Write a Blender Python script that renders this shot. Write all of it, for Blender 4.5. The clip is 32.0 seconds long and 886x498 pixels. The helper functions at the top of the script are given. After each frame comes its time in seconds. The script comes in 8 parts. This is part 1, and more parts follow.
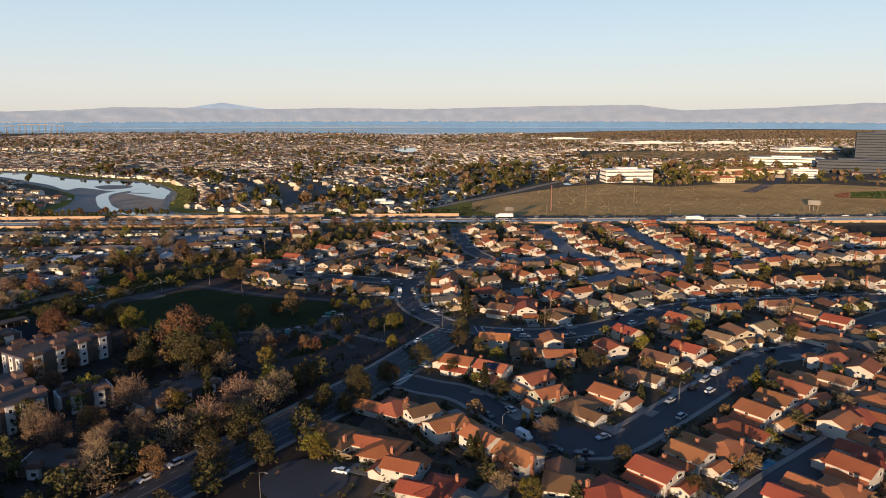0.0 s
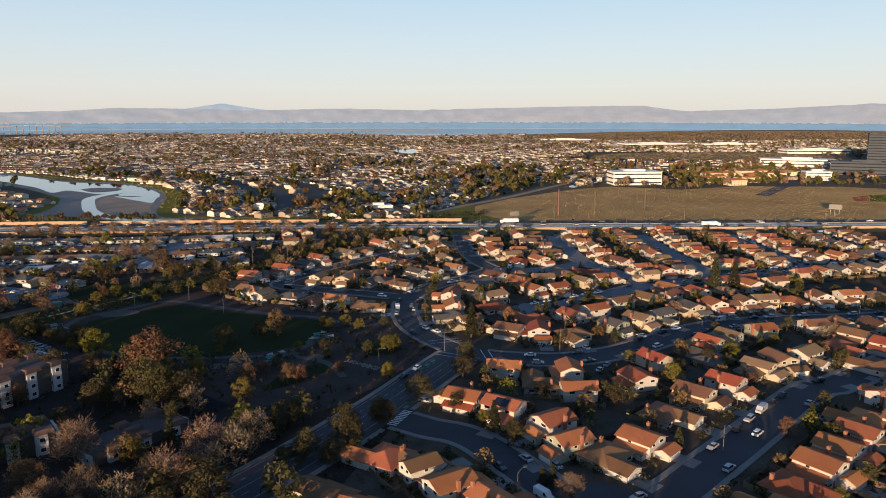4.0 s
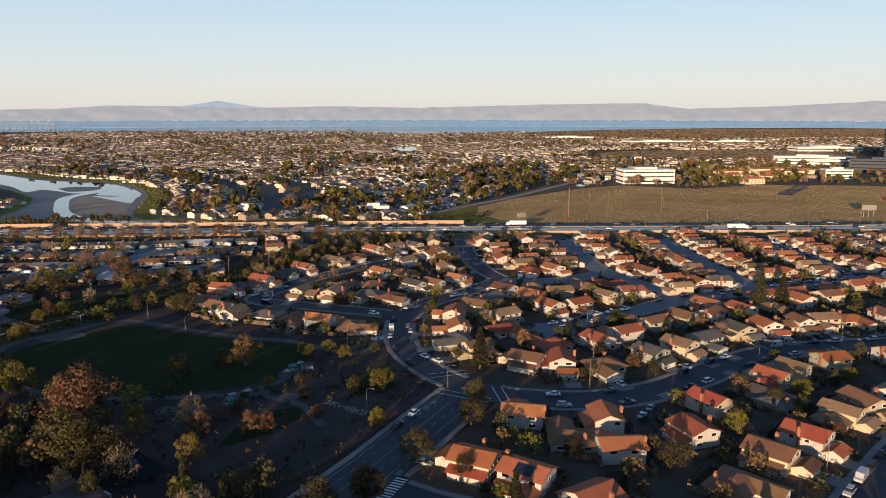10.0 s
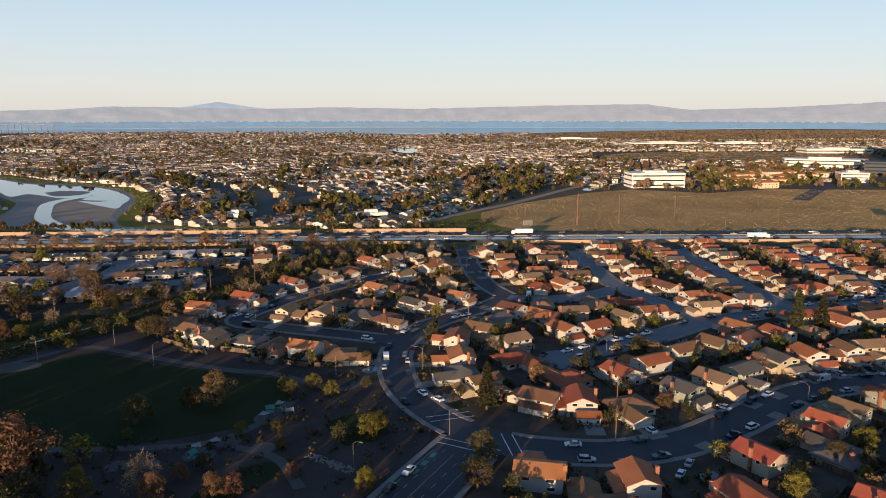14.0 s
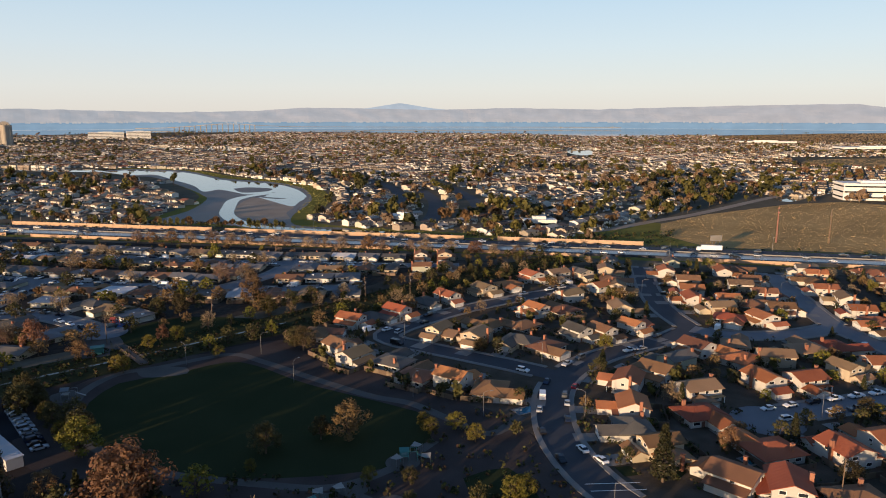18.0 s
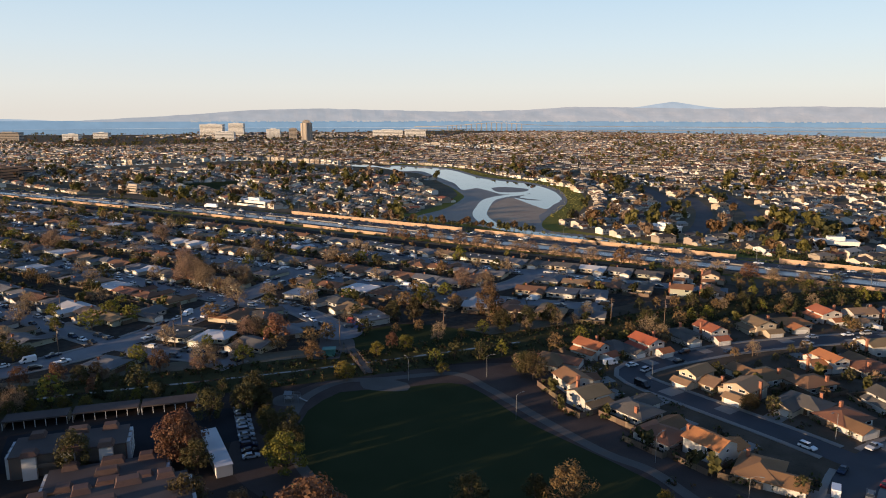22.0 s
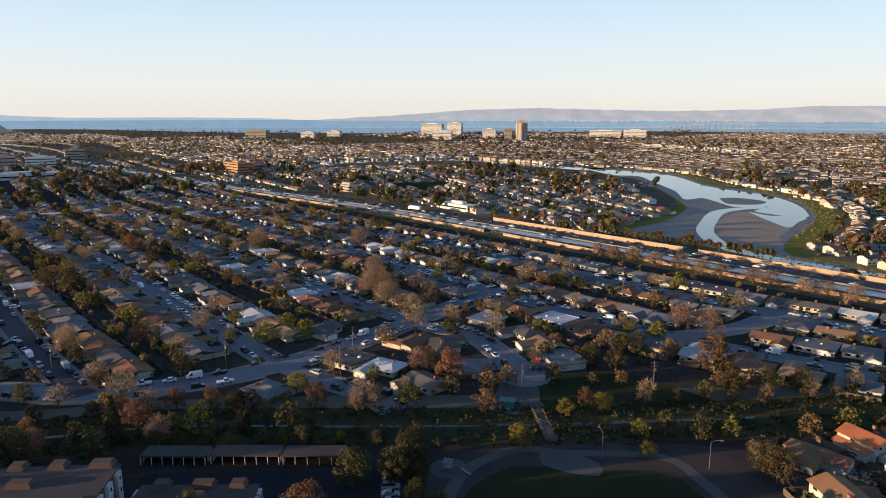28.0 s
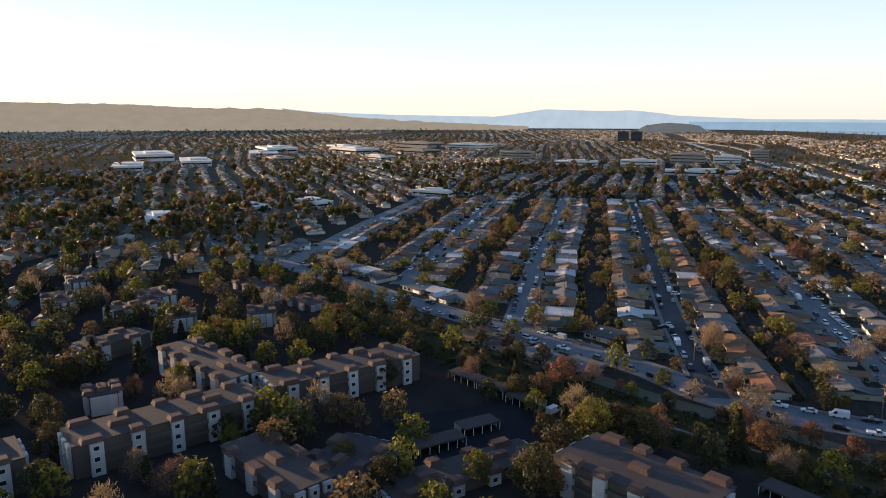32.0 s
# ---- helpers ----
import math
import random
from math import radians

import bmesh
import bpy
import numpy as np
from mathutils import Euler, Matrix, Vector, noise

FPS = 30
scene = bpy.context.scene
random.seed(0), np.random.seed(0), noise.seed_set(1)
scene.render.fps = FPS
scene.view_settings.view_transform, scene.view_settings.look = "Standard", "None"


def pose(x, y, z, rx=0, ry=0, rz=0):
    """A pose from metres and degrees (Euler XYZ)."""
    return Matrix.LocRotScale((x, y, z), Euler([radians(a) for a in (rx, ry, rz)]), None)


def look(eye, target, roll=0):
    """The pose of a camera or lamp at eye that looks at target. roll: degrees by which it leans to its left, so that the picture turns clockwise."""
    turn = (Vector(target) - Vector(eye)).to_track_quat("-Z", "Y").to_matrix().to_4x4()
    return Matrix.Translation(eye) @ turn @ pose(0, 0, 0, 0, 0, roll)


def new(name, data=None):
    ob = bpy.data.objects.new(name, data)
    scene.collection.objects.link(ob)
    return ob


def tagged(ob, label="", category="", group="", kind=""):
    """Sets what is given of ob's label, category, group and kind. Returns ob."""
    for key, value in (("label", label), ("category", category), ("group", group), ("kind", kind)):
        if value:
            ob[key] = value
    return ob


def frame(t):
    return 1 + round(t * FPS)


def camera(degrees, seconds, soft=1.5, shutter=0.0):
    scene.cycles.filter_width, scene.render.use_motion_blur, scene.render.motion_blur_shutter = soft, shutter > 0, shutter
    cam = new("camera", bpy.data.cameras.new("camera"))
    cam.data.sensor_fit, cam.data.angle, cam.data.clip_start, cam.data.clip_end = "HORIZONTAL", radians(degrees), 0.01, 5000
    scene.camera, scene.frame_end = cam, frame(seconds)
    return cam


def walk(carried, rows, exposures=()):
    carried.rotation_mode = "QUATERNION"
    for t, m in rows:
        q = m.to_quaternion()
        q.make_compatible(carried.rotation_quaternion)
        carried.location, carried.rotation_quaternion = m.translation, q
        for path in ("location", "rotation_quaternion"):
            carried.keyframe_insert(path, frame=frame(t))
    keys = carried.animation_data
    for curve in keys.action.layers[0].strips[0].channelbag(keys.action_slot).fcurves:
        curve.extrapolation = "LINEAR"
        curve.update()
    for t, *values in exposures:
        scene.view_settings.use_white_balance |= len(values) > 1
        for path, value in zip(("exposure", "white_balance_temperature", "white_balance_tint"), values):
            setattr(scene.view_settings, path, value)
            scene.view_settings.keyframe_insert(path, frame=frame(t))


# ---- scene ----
cam = camera(64.46, 32.0, soft=1.0)


def heading(x, y, z, yaw, pitch, roll=0.0):
    return pose(x, y, z, 0, 0, yaw) @ pose(0, 0, 0, 90 + pitch, 0, roll)


PATH = [
    (0, heading(0.00, -0.00, 94.93, -0.000, -10.967, -0.156)),
    (0.5, heading(-0.04, 4.43, 94.89, -0.014, -10.952, -0.147)),
    (1, heading(-0.10, 8.85, 94.86, -0.032, -10.950, -0.158)),
    (1.5, heading(-0.16, 13.24, 94.84, -0.058, -10.947, -0.143)),
    (2, heading(-0.28, 17.61, 94.78, -0.070, -10.934, -0.105)),
    (2.5, heading(-0.46, 21.99, 94.65, -0.089, -10.908, -0.059)),
    (3, heading(-0.53, 26.36, 94.38, -0.098, -10.867, -0.004)),
    (3.5, heading(-0.54, 30.73, 93.94, -0.090, -10.871, -0.006)),
    (5.5, heading(-0.63, 48.22, 91.72, -0.114, -10.902, -0.079)),
    (6, heading(-0.65, 52.59, 91.17, -0.117, -10.894, -0.134)),
    (6.5, heading(-0.66, 56.88, 90.62, -0.115, -10.922, -0.154)),
    (7, heading(-0.76, 61.18, 90.09, -0.129, -10.928, -0.142)),
    (7.5, heading(-0.94, 65.48, 89.60, -0.136, -10.970, -0.067)),
    (8, heading(-1.17, 69.78, 89.17, -0.173, -11.011, -0.003)),
    (8.5, heading(-1.41, 74.11, 88.86, -0.186, -11.029, 0.042)),
    (9, heading(-1.57, 78.47, 88.71, -0.212, -11.011, 0.029)),
    (9.5, heading(-1.70, 82.82, 88.66, -0.229, -10.994, 0.040)),
    (10, heading(-1.76, 87.10, 88.63, -0.230, -11.004, 0.048)),
    (10.5, heading(-1.69, 91.32, 88.60, -0.220, -11.007, 0.054)),
    (11, heading(-1.56, 95.53, 88.58, -0.209, -11.006, -0.008)),
    (11.5, heading(-1.50, 99.71, 88.58, -0.200, -11.013, -0.093)),
    (12, heading(-1.52, 103.87, 88.63, -0.182, -10.995, -0.069)),
    (12.5, heading(-1.54, 107.97, 88.70, -0.182, -10.969, -0.007)),
    (13, heading(-1.51, 112.08, 88.76, -0.174, -10.955, 0.031)),
    (13.5, heading(-1.52, 116.25, 88.82, -0.182, -10.936, 0.094)),
    (15.5, heading(-1.70, 133.20, 89.02, -0.097, -10.907, 0.075)),
    (16, heading(-1.67, 137.49, 89.02, 2.531, -10.912, -0.055)),
    (16.5, heading(-1.54, 141.77, 88.98, 5.503, -10.926, -0.271)),
    (17, heading(-1.45, 146.02, 88.96, 8.492, -10.898, -0.347)),
    (17.5, heading(-1.56, 150.29, 88.96, 11.452, -10.881, -0.295)),
    (18, heading(-1.94, 154.60, 88.97, 14.328, -10.864, -0.320)),
    (18.5, heading(-2.50, 158.96, 88.96, 17.150, -10.841, -0.311)),
    (19, heading(-3.20, 163.44, 88.93, 19.880, -10.842, -0.298)),
    (19.5, heading(-4.08, 167.90, 88.90, 22.611, -10.842, -0.324)),
    (20, heading(-5.08, 172.22, 88.90, 25.337, -10.846, -0.299)),
    (20.5, heading(-6.18, 176.43, 88.92, 27.996, -10.886, -0.287)),
    (21, heading(-7.38, 180.53, 88.97, 30.585, -10.921, -0.242)),
    (21.5, heading(-8.79, 184.47, 89.01, 33.040, -10.932, -0.239)),
    (22, heading(-10.35, 188.35, 89.05, 35.473, -10.928, -0.265)),
    (22.5, heading(-11.98, 192.23, 89.10, 37.946, -10.942, -0.297)),
    (23, heading(-13.69, 196.01, 89.13, 40.426, -10.938, -0.305)),
    (23.5, heading(-15.50, 199.71, 89.19, 42.878, -10.935, -0.346)),
    (24, heading(-17.59, 203.31, 89.28, 45.322, -10.937, -0.360)),
    (24.5, heading(-19.92, 206.83, 89.36, 47.723, -10.948, -0.351)),
    (25, heading(-22.42, 210.33, 89.41, 49.475, -10.972, -0.286)),
    (25.5, heading(-25.10, 213.72, 89.46, 50.089, -10.975, -0.306)),
    (27.5, heading(-36.61, 226.16, 89.80, 51.545, -10.968, -0.265)),
    (28, heading(-39.41, 228.56, 89.90, 52.919, -10.966, -0.353)),
    (28.5, heading(-41.99, 230.18, 90.00, 56.095, -10.940, -0.462)),
    (29, heading(-44.28, 231.18, 90.02, 58.993, -10.908, -0.470)),
    (29.5, heading(-46.24, 231.66, 89.92, 64.898, -10.857, -0.534)),
    (30, heading(-47.88, 232.10, 89.71, 73.471, -10.850, -0.586)),
    (30.5, heading(-49.38, 232.56, 89.45, 81.802, -10.851, -0.608)),
    (31, heading(-50.90, 232.98, 89.21, 89.743, -10.845, -0.603)),
    (31.5, heading(-52.48, 233.34, 88.99, 97.648, -10.867, -0.757)),
    (32, heading(-54.15, 233.71, 88.80, 105.058, -10.824, -0.826)),
]
walk(cam, PATH, [(0, 0.02, 6250, 10), (16, 0.03, 6250, 10), (20, 0.06, 6250, 10), (25, 0.15, 6200, 10), (28, 0.22, 6200, 10), (30, 0.30, 6250, 10), (32, 0.45, 6500, 10)])

# ---- light ----
SUN_TURN = 156.0  # degrees counter-clockwise from +y
SUN_HIGH = 5.6
world = bpy.data.worlds.new("sky")
scene.world = world
world.use_nodes = True
wn, wl = world.node_tree.nodes, world.node_tree.links
sky = wn.new("ShaderNodeTexSky")
sky.sky_type, sky.sun_disc = "NISHITA", False
sky.sun_elevation, sky.sun_rotation = radians(SUN_HIGH), radians(-SUN_TURN)
sky.altitude, sky.air_density, sky.dust_density, sky.ozone_density = 50, 1.0, 0.6, 2.5
where, apart, ramp = wn.new("ShaderNodeTexCoord"), wn.new("ShaderNodeSeparateXYZ"), wn.new("ShaderNodeValToRGB")
wl.new(where.outputs["Generated"], apart.inputs[0])
wl.new(apart.outputs["Z"], ramp.inputs[0])
haze = ramp.color_ramp.elements
while len(haze) < 5:
    haze.new(0.5)
for e, (at, c) in zip(haze, ((0.0, (0.93, 0.86, 0.77)), (0.035, (0.92, 0.90, 0.85)), (0.09, (0.80, 0.88, 0.92)), (0.18, (0.60, 0.78, 0.92)), (0.42, (0.095, 0.19, 0.40)))):
    e.position, e.color = at, (*c, 1)
lift, blend = wn.new("ShaderNodeVectorMath"), wn.new("ShaderNodeMix")
lift.operation = "SCALE"
lift.inputs["Scale"].default_value = 8.6
wl.new(ramp.outputs[0], lift.inputs[0])
blend.data_type = "RGBA"
blend.inputs["Factor"].default_value = 0.74
wl.new(sky.outputs[0], blend.inputs["A"])
wl.new(lift.outputs[0], blend.inputs["B"])
wl.new(blend.outputs["Result"], wn["Background"].inputs[0])
wn["Background"].inputs[1].default_value = 0.12
sun = new("sun", bpy.data.lights.new("sun", "SUN"))
sun.data.energy, sun.data.angle, sun.data.color = 7.6, radians(0.6), (1.0, 0.685, 0.41)
TO_SUN = Vector((-math.sin(radians(SUN_TURN)), math.cos(radians(SUN_TURN)), math.tan(radians(SUN_HIGH)))).normalized()
sun.matrix_world = look((0, 0, 300), Vector((0, 0, 300)) - TO_SUN)



# ---- materials ----
def nodes_of(name):
    m = bpy.data.materials.new(name)
    m.use_nodes = True
    n, l = m.node_tree.nodes, m.node_tree.links
    return m, n, l, n["Principled BSDF"]


def surface(name, low, high, scale=1.0, rough=0.85, spread=0.0, island=False, bump=0.0, fine=8.0, stain=0.35, metal=0.0, wave=0.0, ramp=None):
    """A surface of two tones, mottled at two scales. spread: how far objects (or islands) differ; ramp: colours that they are picked from."""
    m, n, l, b = nodes_of(name)
    co = n.new("ShaderNodeTexCoord")
    geo = n.new("ShaderNodeNewGeometry")
    big, small = n.new("ShaderNodeTexNoise"), n.new("ShaderNodeTexNoise")
    big.inputs["Scale"].default_value, small.inputs["Scale"].default_value = 0.12 * scale, fine * scale
    big.inputs["Detail"].default_value, small.inputs["Detail"].default_value = 4, 3
    for t in (big, small):
        l.new(geo.outputs["Position"], t.inputs["Vector"])
    mix = n.new("ShaderNodeMix")
    mix.data_type = "RGBA"
    mix.inputs["A"].default_value, mix.inputs["B"].default_value = (*low, 1), (*high, 1)
    add = n.new("ShaderNodeMath")
    add.operation = "MULTIPLY_ADD"
    l.new(big.outputs["Fac"], add.inputs[0])
    add.inputs[1].default_value = stain * 2
    half = n.new("ShaderNodeMath")
    half.operation = "MULTIPLY_ADD"
    l.new(small.outputs["Fac"], half.inputs[0])
    half.inputs[1].default_value, half.inputs[2].default_value = 1.0 - stain, 0.5 - (stain * 2 + 1 - stain) * 0.5
    l.new(half.outputs[0], add.inputs[2])
    l.new(add.outputs[0], mix.inputs["Factor"])
    colour = mix.outputs["Result"]
    pick = geo.outputs["Random Per Island"] if island else None
    if not island:
        info = n.new("ShaderNodeObjectInfo")
        pick = info.outputs["Random"]
    if ramp:
        r = n.new("ShaderNodeValToRGB")
        r.color_ramp.interpolation = "CONSTANT"
        e = r.color_ramp.elements
        while len(e) < len(ramp):
            e.new(0.5)
        for i, c in enumerate(ramp):
            e[i].position, e[i].color = i / len(ramp), (*c, 1)
        l.new(pick, r.inputs[0])
        mul = n.new("ShaderNodeMix")
        mul.data_type, mul.blend_type = "RGBA", "MULTIPLY"
        mul.inputs["Factor"].default_value = 1.0
        l.new(r.outputs[0], mul.inputs["A"])
        l.new(colour, mul.inputs["B"])
        colour = mul.outputs["Result"]
    if spread:
        hsv = n.new("ShaderNodeHueSaturation")
        rng = n.new("ShaderNodeMapRange")
        rng.inputs["To Min"].default_value, rng.inputs["To Max"].default_value = 1 - spread, 1 + spread
        l.new(pick, rng.inputs["Value"])
        l.new(rng.outputs[0], hsv.inputs["Value"])
        rng2 = n.new("ShaderNodeMath")
        rng2.operation = "PINGPONG"
        rng2.inputs[1].default_value = 0.137
        l.new(pick, rng2.inputs[0])
        hue = n.new("ShaderNodeMapRange")
        hue.inputs["From Max"].default_value = 0.137
        hue.inputs["To Min"].default_value, hue.inputs["To Max"].default_value = 0.5 - 0.06 * spread, 0.5 + 0.06 * spread
        l.new(rng2.outputs[0], hue.inputs["Value"])
        l.new(hue.outputs[0], hsv.inputs["Hue"])
        l.new(colour, hsv.inputs["Color"])
        colour = hsv.outputs[0]
    l.new(colour, b.inputs["Base Color"])
    b.inputs["Roughness"].default_value, b.inputs["Metallic"].default_value = rough, metal
    if rough >= 0.9:
        b.inputs["Specular IOR Level"].default_value = 0.0
    elif rough > 0.6:
        b.inputs["Specular IOR Level"].default_value = 0.25
    if bump:
        bp = n.new("ShaderNodeBump")
        bp.inputs["Strength"].default_value, bp.inputs["Distance"].default_value = bump, 0.06
        src = small.outputs["Fac"]
        if wave:
            w = n.new("ShaderNodeTexWave")
            w.inputs["Scale"].default_value, w.inputs["Distortion"].default_value = wave, 0.6
            w.bands_direction = "Z"
            l.new(co.outputs["Object"], w.inputs["Vector"])
            src = w.outputs["Fac"]
        l.new(src, bp.inputs["Height"])
        l.new(bp.outputs[0], b.inputs["Normal"])
    return m


def leafy(name, low, high, spread=0.3, island=False, ramp=None):
    m = surface(name, low, high, scale=2.0, rough=0.7, spread=spread, island=island, stain=0.3, ramp=ramp)
    n, l = m.node_tree.nodes, m.node_tree.links
    b = n["Principled BSDF"]
    thin, both = n.new("ShaderNodeBsdfTranslucent"), n.new("ShaderNodeMixShader")
    l.new(b.inputs["Base Color"].links[0].from_socket, thin.inputs["Color"])
    both.inputs[0].default_value = 0.3
    l.new(b.outputs[0], both.inputs[1])
    l.new(thin.outputs[0], both.inputs[2])
    l.new(both.outputs[0], n["Material Output"].inputs["Surface"])
    return m


def glossy(name, colour, rough=0.1, metal=0.0, spec=0.5):
    m, n, l, b = nodes_of(name)
    b.inputs["Base Color"].default_value = (*colour, 1)
    b.inputs["Roughness"].default_value, b.inputs["Metallic"].default_value = rough, metal
    b.inputs["Specular IOR Level"].default_value = spec
    return m


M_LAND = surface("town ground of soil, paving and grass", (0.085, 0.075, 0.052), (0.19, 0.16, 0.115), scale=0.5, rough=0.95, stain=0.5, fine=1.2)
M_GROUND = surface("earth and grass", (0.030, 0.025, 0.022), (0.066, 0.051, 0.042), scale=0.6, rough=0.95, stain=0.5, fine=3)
M_YARD = surface("garden ground", (0.036, 0.034, 0.022), (0.15, 0.112, 0.085), scale=1.0, rough=0.95, stain=0.6, fine=2)
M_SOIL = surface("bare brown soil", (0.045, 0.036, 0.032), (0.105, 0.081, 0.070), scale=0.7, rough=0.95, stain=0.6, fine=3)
M_LAWN = surface("mown lawn", (0.025, 0.032, 0.014), (0.048, 0.054, 0.026), scale=0.5, rough=0.9, stain=0.4, fine=10)
M_DRY = surface("dry grass", (0.22, 0.155, 0.075), (0.38, 0.275, 0.14), scale=0.25, rough=0.95, stain=0.55, fine=4)
M_FIELD = surface("brown winter field", (0.29, 0.185, 0.075), (0.54, 0.37, 0.165), scale=0.12, rough=0.95, stain=0.7, fine=3)
M_MARSH = surface("brown winter marsh", (0.10, 0.075, 0.048), (0.19, 0.145, 0.095), scale=0.1, rough=0.95, stain=0.6, fine=3)
M_VERGE = surface("verge grass", (0.13, 0.125, 0.03), (0.26, 0.22, 0.065), scale=0.4, rough=0.95, stain=0.5, fine=5)
M_TURF = surface("bright sports turf", (0.04, 0.085, 0.02), (0.075, 0.14, 0.035), scale=0.3, rough=0.95, fine=4)
M_TRACK = surface("red running track", (0.26, 0.08, 0.05), (0.36, 0.12, 0.075), scale=0.5, rough=0.95)
M_SAND = surface("drying sandy mud", (0.24, 0.18, 0.125), (0.40, 0.31, 0.22), scale=0.3, rough=0.8, stain=0.6, fine=2)
M_MUD = surface("tidal mud", (0.10, 0.09, 0.08), (0.18, 0.155, 0.13), scale=0.15, rough=0.6, stain=0.6, fine=2)
M_ASPHALT_OLD = surface("worn pale asphalt", (0.12, 0.122, 0.13), (0.205, 0.207, 0.215), scale=0.6, rough=0.75, stain=0.6, fine=6, bump=0.05)
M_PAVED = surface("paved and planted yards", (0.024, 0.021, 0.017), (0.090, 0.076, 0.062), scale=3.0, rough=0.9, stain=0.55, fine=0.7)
M_ASPHALT = surface("street asphalt", (0.036, 0.037, 0.042), (0.07, 0.071, 0.078), scale=0.6, rough=0.8, stain=0.6, fine=6, bump=0.05)
M_PARKING = surface("dark car park asphalt", (0.020, 0.020, 0.022), (0.046, 0.045, 0.047), scale=0.6, rough=0.9, stain=0.6, fine=6)
M_FREEWAY = surface("freeway concrete", (0.15, 0.15, 0.152), (0.24, 0.24, 0.242), scale=0.5, rough=0.26, stain=0.5, fine=4)
M_CONCRETE = surface("pavement concrete", (0.15, 0.14, 0.125), (0.27, 0.25, 0.225), scale=0.8, rough=0.85, stain=0.5, fine=4)
M_PATH = surface("path concrete", (0.085, 0.078, 0.07), (0.15, 0.136, 0.12), scale=0.8, rough=0.9, stain=0.5, fine=4)
M_WORN = surface("worn road paint", (0.20, 0.20, 0.195), (0.42, 0.42, 0.41), scale=1.5, rough=0.75, stain=0.6)
M_PAINT = surface("road paint", (0.6, 0.6, 0.57), (0.8, 0.8, 0.77), scale=1.5, rough=0.7, stain=0.5)
M_WATER = glossy("still water", (0.012, 0.02, 0.022), rough=0.04, spec=0.6)
M_SOUND = surface("sound wall block", (0.38, 0.25, 0.16), (0.52, 0.36, 0.24), scale=0.6, rough=0.9, stain=0.5, fine=3)
M_ROOFS = {
    "red": surface("red tile roof", (0.23, 0.062, 0.028), (0.40, 0.125, 0.055), scale=1.2, spread=0.22, bump=0.5, wave=3.2, stain=0.5, fine=5),
    "orange": surface("terracotta roof", (0.28, 0.095, 0.038), (0.46, 0.18, 0.078), scale=1.2, spread=0.2, bump=0.5, wave=3.2, stain=0.5, fine=5),
    "brown": surface("brown shingle roof", (0.145, 0.07, 0.037), (0.265, 0.135, 0.07), scale=1.2, spread=0.25, bump=0.4, wave=4.0, stain=0.5, fine=6),
    "tan": surface("tan shake roof", (0.20, 0.125, 0.065), (0.32, 0.21, 0.115), scale=1.2, spread=0.2, bump=0.4, wave=4.0, stain=0.5, fine=6),
    "grey": surface("grey shingle roof", (0.065, 0.058, 0.05), (0.145, 0.13, 0.112), scale=1.2, spread=0.3, bump=0.4, wave=4.0, stain=0.5, fine=6),
    # stands for roofs turned blue-grey by the sky's light; the tone is neutral grey
    "slate": surface("blue grey shingle roof", (0.085, 0.082, 0.08), (0.19, 0.184, 0.18), scale=1.2, spread=0.45, bump=0.4, wave=4.0, stain=0.5, fine=6),
    "pale": surface("pale gravel roof", (0.38, 0.37, 0.36), (0.58, 0.56, 0.54), scale=1.0, spread=0.25, stain=0.5, fine=5),
}
M_WALLS = {
    "white": surface("white stucco", (0.40, 0.375, 0.33), (0.56, 0.53, 0.475), scale=1.0, spread=0.1, stain=0.4, fine=5),
    "cream": surface("cream stucco", (0.38, 0.31, 0.22), (0.52, 0.44, 0.32), scale=1.0, spread=0.16, stain=0.4, fine=5),
    "olive": surface("painted siding", (0.26, 0.27, 0.20), (0.38, 0.38, 0.30), scale=1.0, spread=0.25, stain=0.4, fine=5),
}
M_TRIM = surface("white trim paint", (0.68, 0.67, 0.64), (0.82, 0.81, 0.78), rough=0.5, stain=0.3)
M_GLASS = glossy("window glass", (0.02, 0.025, 0.03), rough=0.05, spec=0.6)
M_BRICK = surface("chimney brick", (0.22, 0.09, 0.05), (0.36, 0.16, 0.10), scale=2, fine=9, stain=0.4)
M_BARK = surface("tree bark", (0.07, 0.05, 0.035), (0.14, 0.10, 0.07), scale=2, fine=7)
M_TREES = {
    "green": leafy("broad green leaves", (0.032, 0.028, 0.011), (0.105, 0.085, 0.030), 0.35),
    "lime": leafy("yellow green leaves", (0.10, 0.085, 0.012), (0.21, 0.172, 0.03), 0.3),
    "rust": leafy("rusty winter leaves", (0.12, 0.066, 0.03), (0.24, 0.135, 0.065), 0.35),
    "bare": leafy("bare pinkish twigs", (0.175, 0.115, 0.072), (0.34, 0.23, 0.142), 0.3),
    "conifer": leafy("conifer needles", (0.022, 0.026, 0.011), (0.066, 0.062, 0.022), 0.25),
}
M_FAR_ROOF = surface("distant roofs", (0.7, 0.7, 0.7), (1.0, 1.0, 1.0), rough=0.85, spread=0.25, island=True, stain=0.5,
                     ramp=[(0.17, 0.14, 0.11), (0.10, 0.084, 0.072), (0.30, 0.135, 0.07), (0.42, 0.38, 0.33), (0.075, 0.066, 0.06), (0.25, 0.17, 0.105), (0.13, 0.10, 0.078), (0.20, 0.168, 0.135)])
M_FAR_WALL = surface("distant walls", (0.8, 0.8, 0.8), (1.0, 1.0, 1.0), rough=0.9, spread=0.2, island=True, stain=0.5,
                     ramp=[(0.64, 0.58, 0.47), (0.78, 0.75, 0.68), (0.46, 0.38, 0.29), (0.56, 0.49, 0.41), (0.30, 0.25, 0.20), (0.70, 0.63, 0.52)])


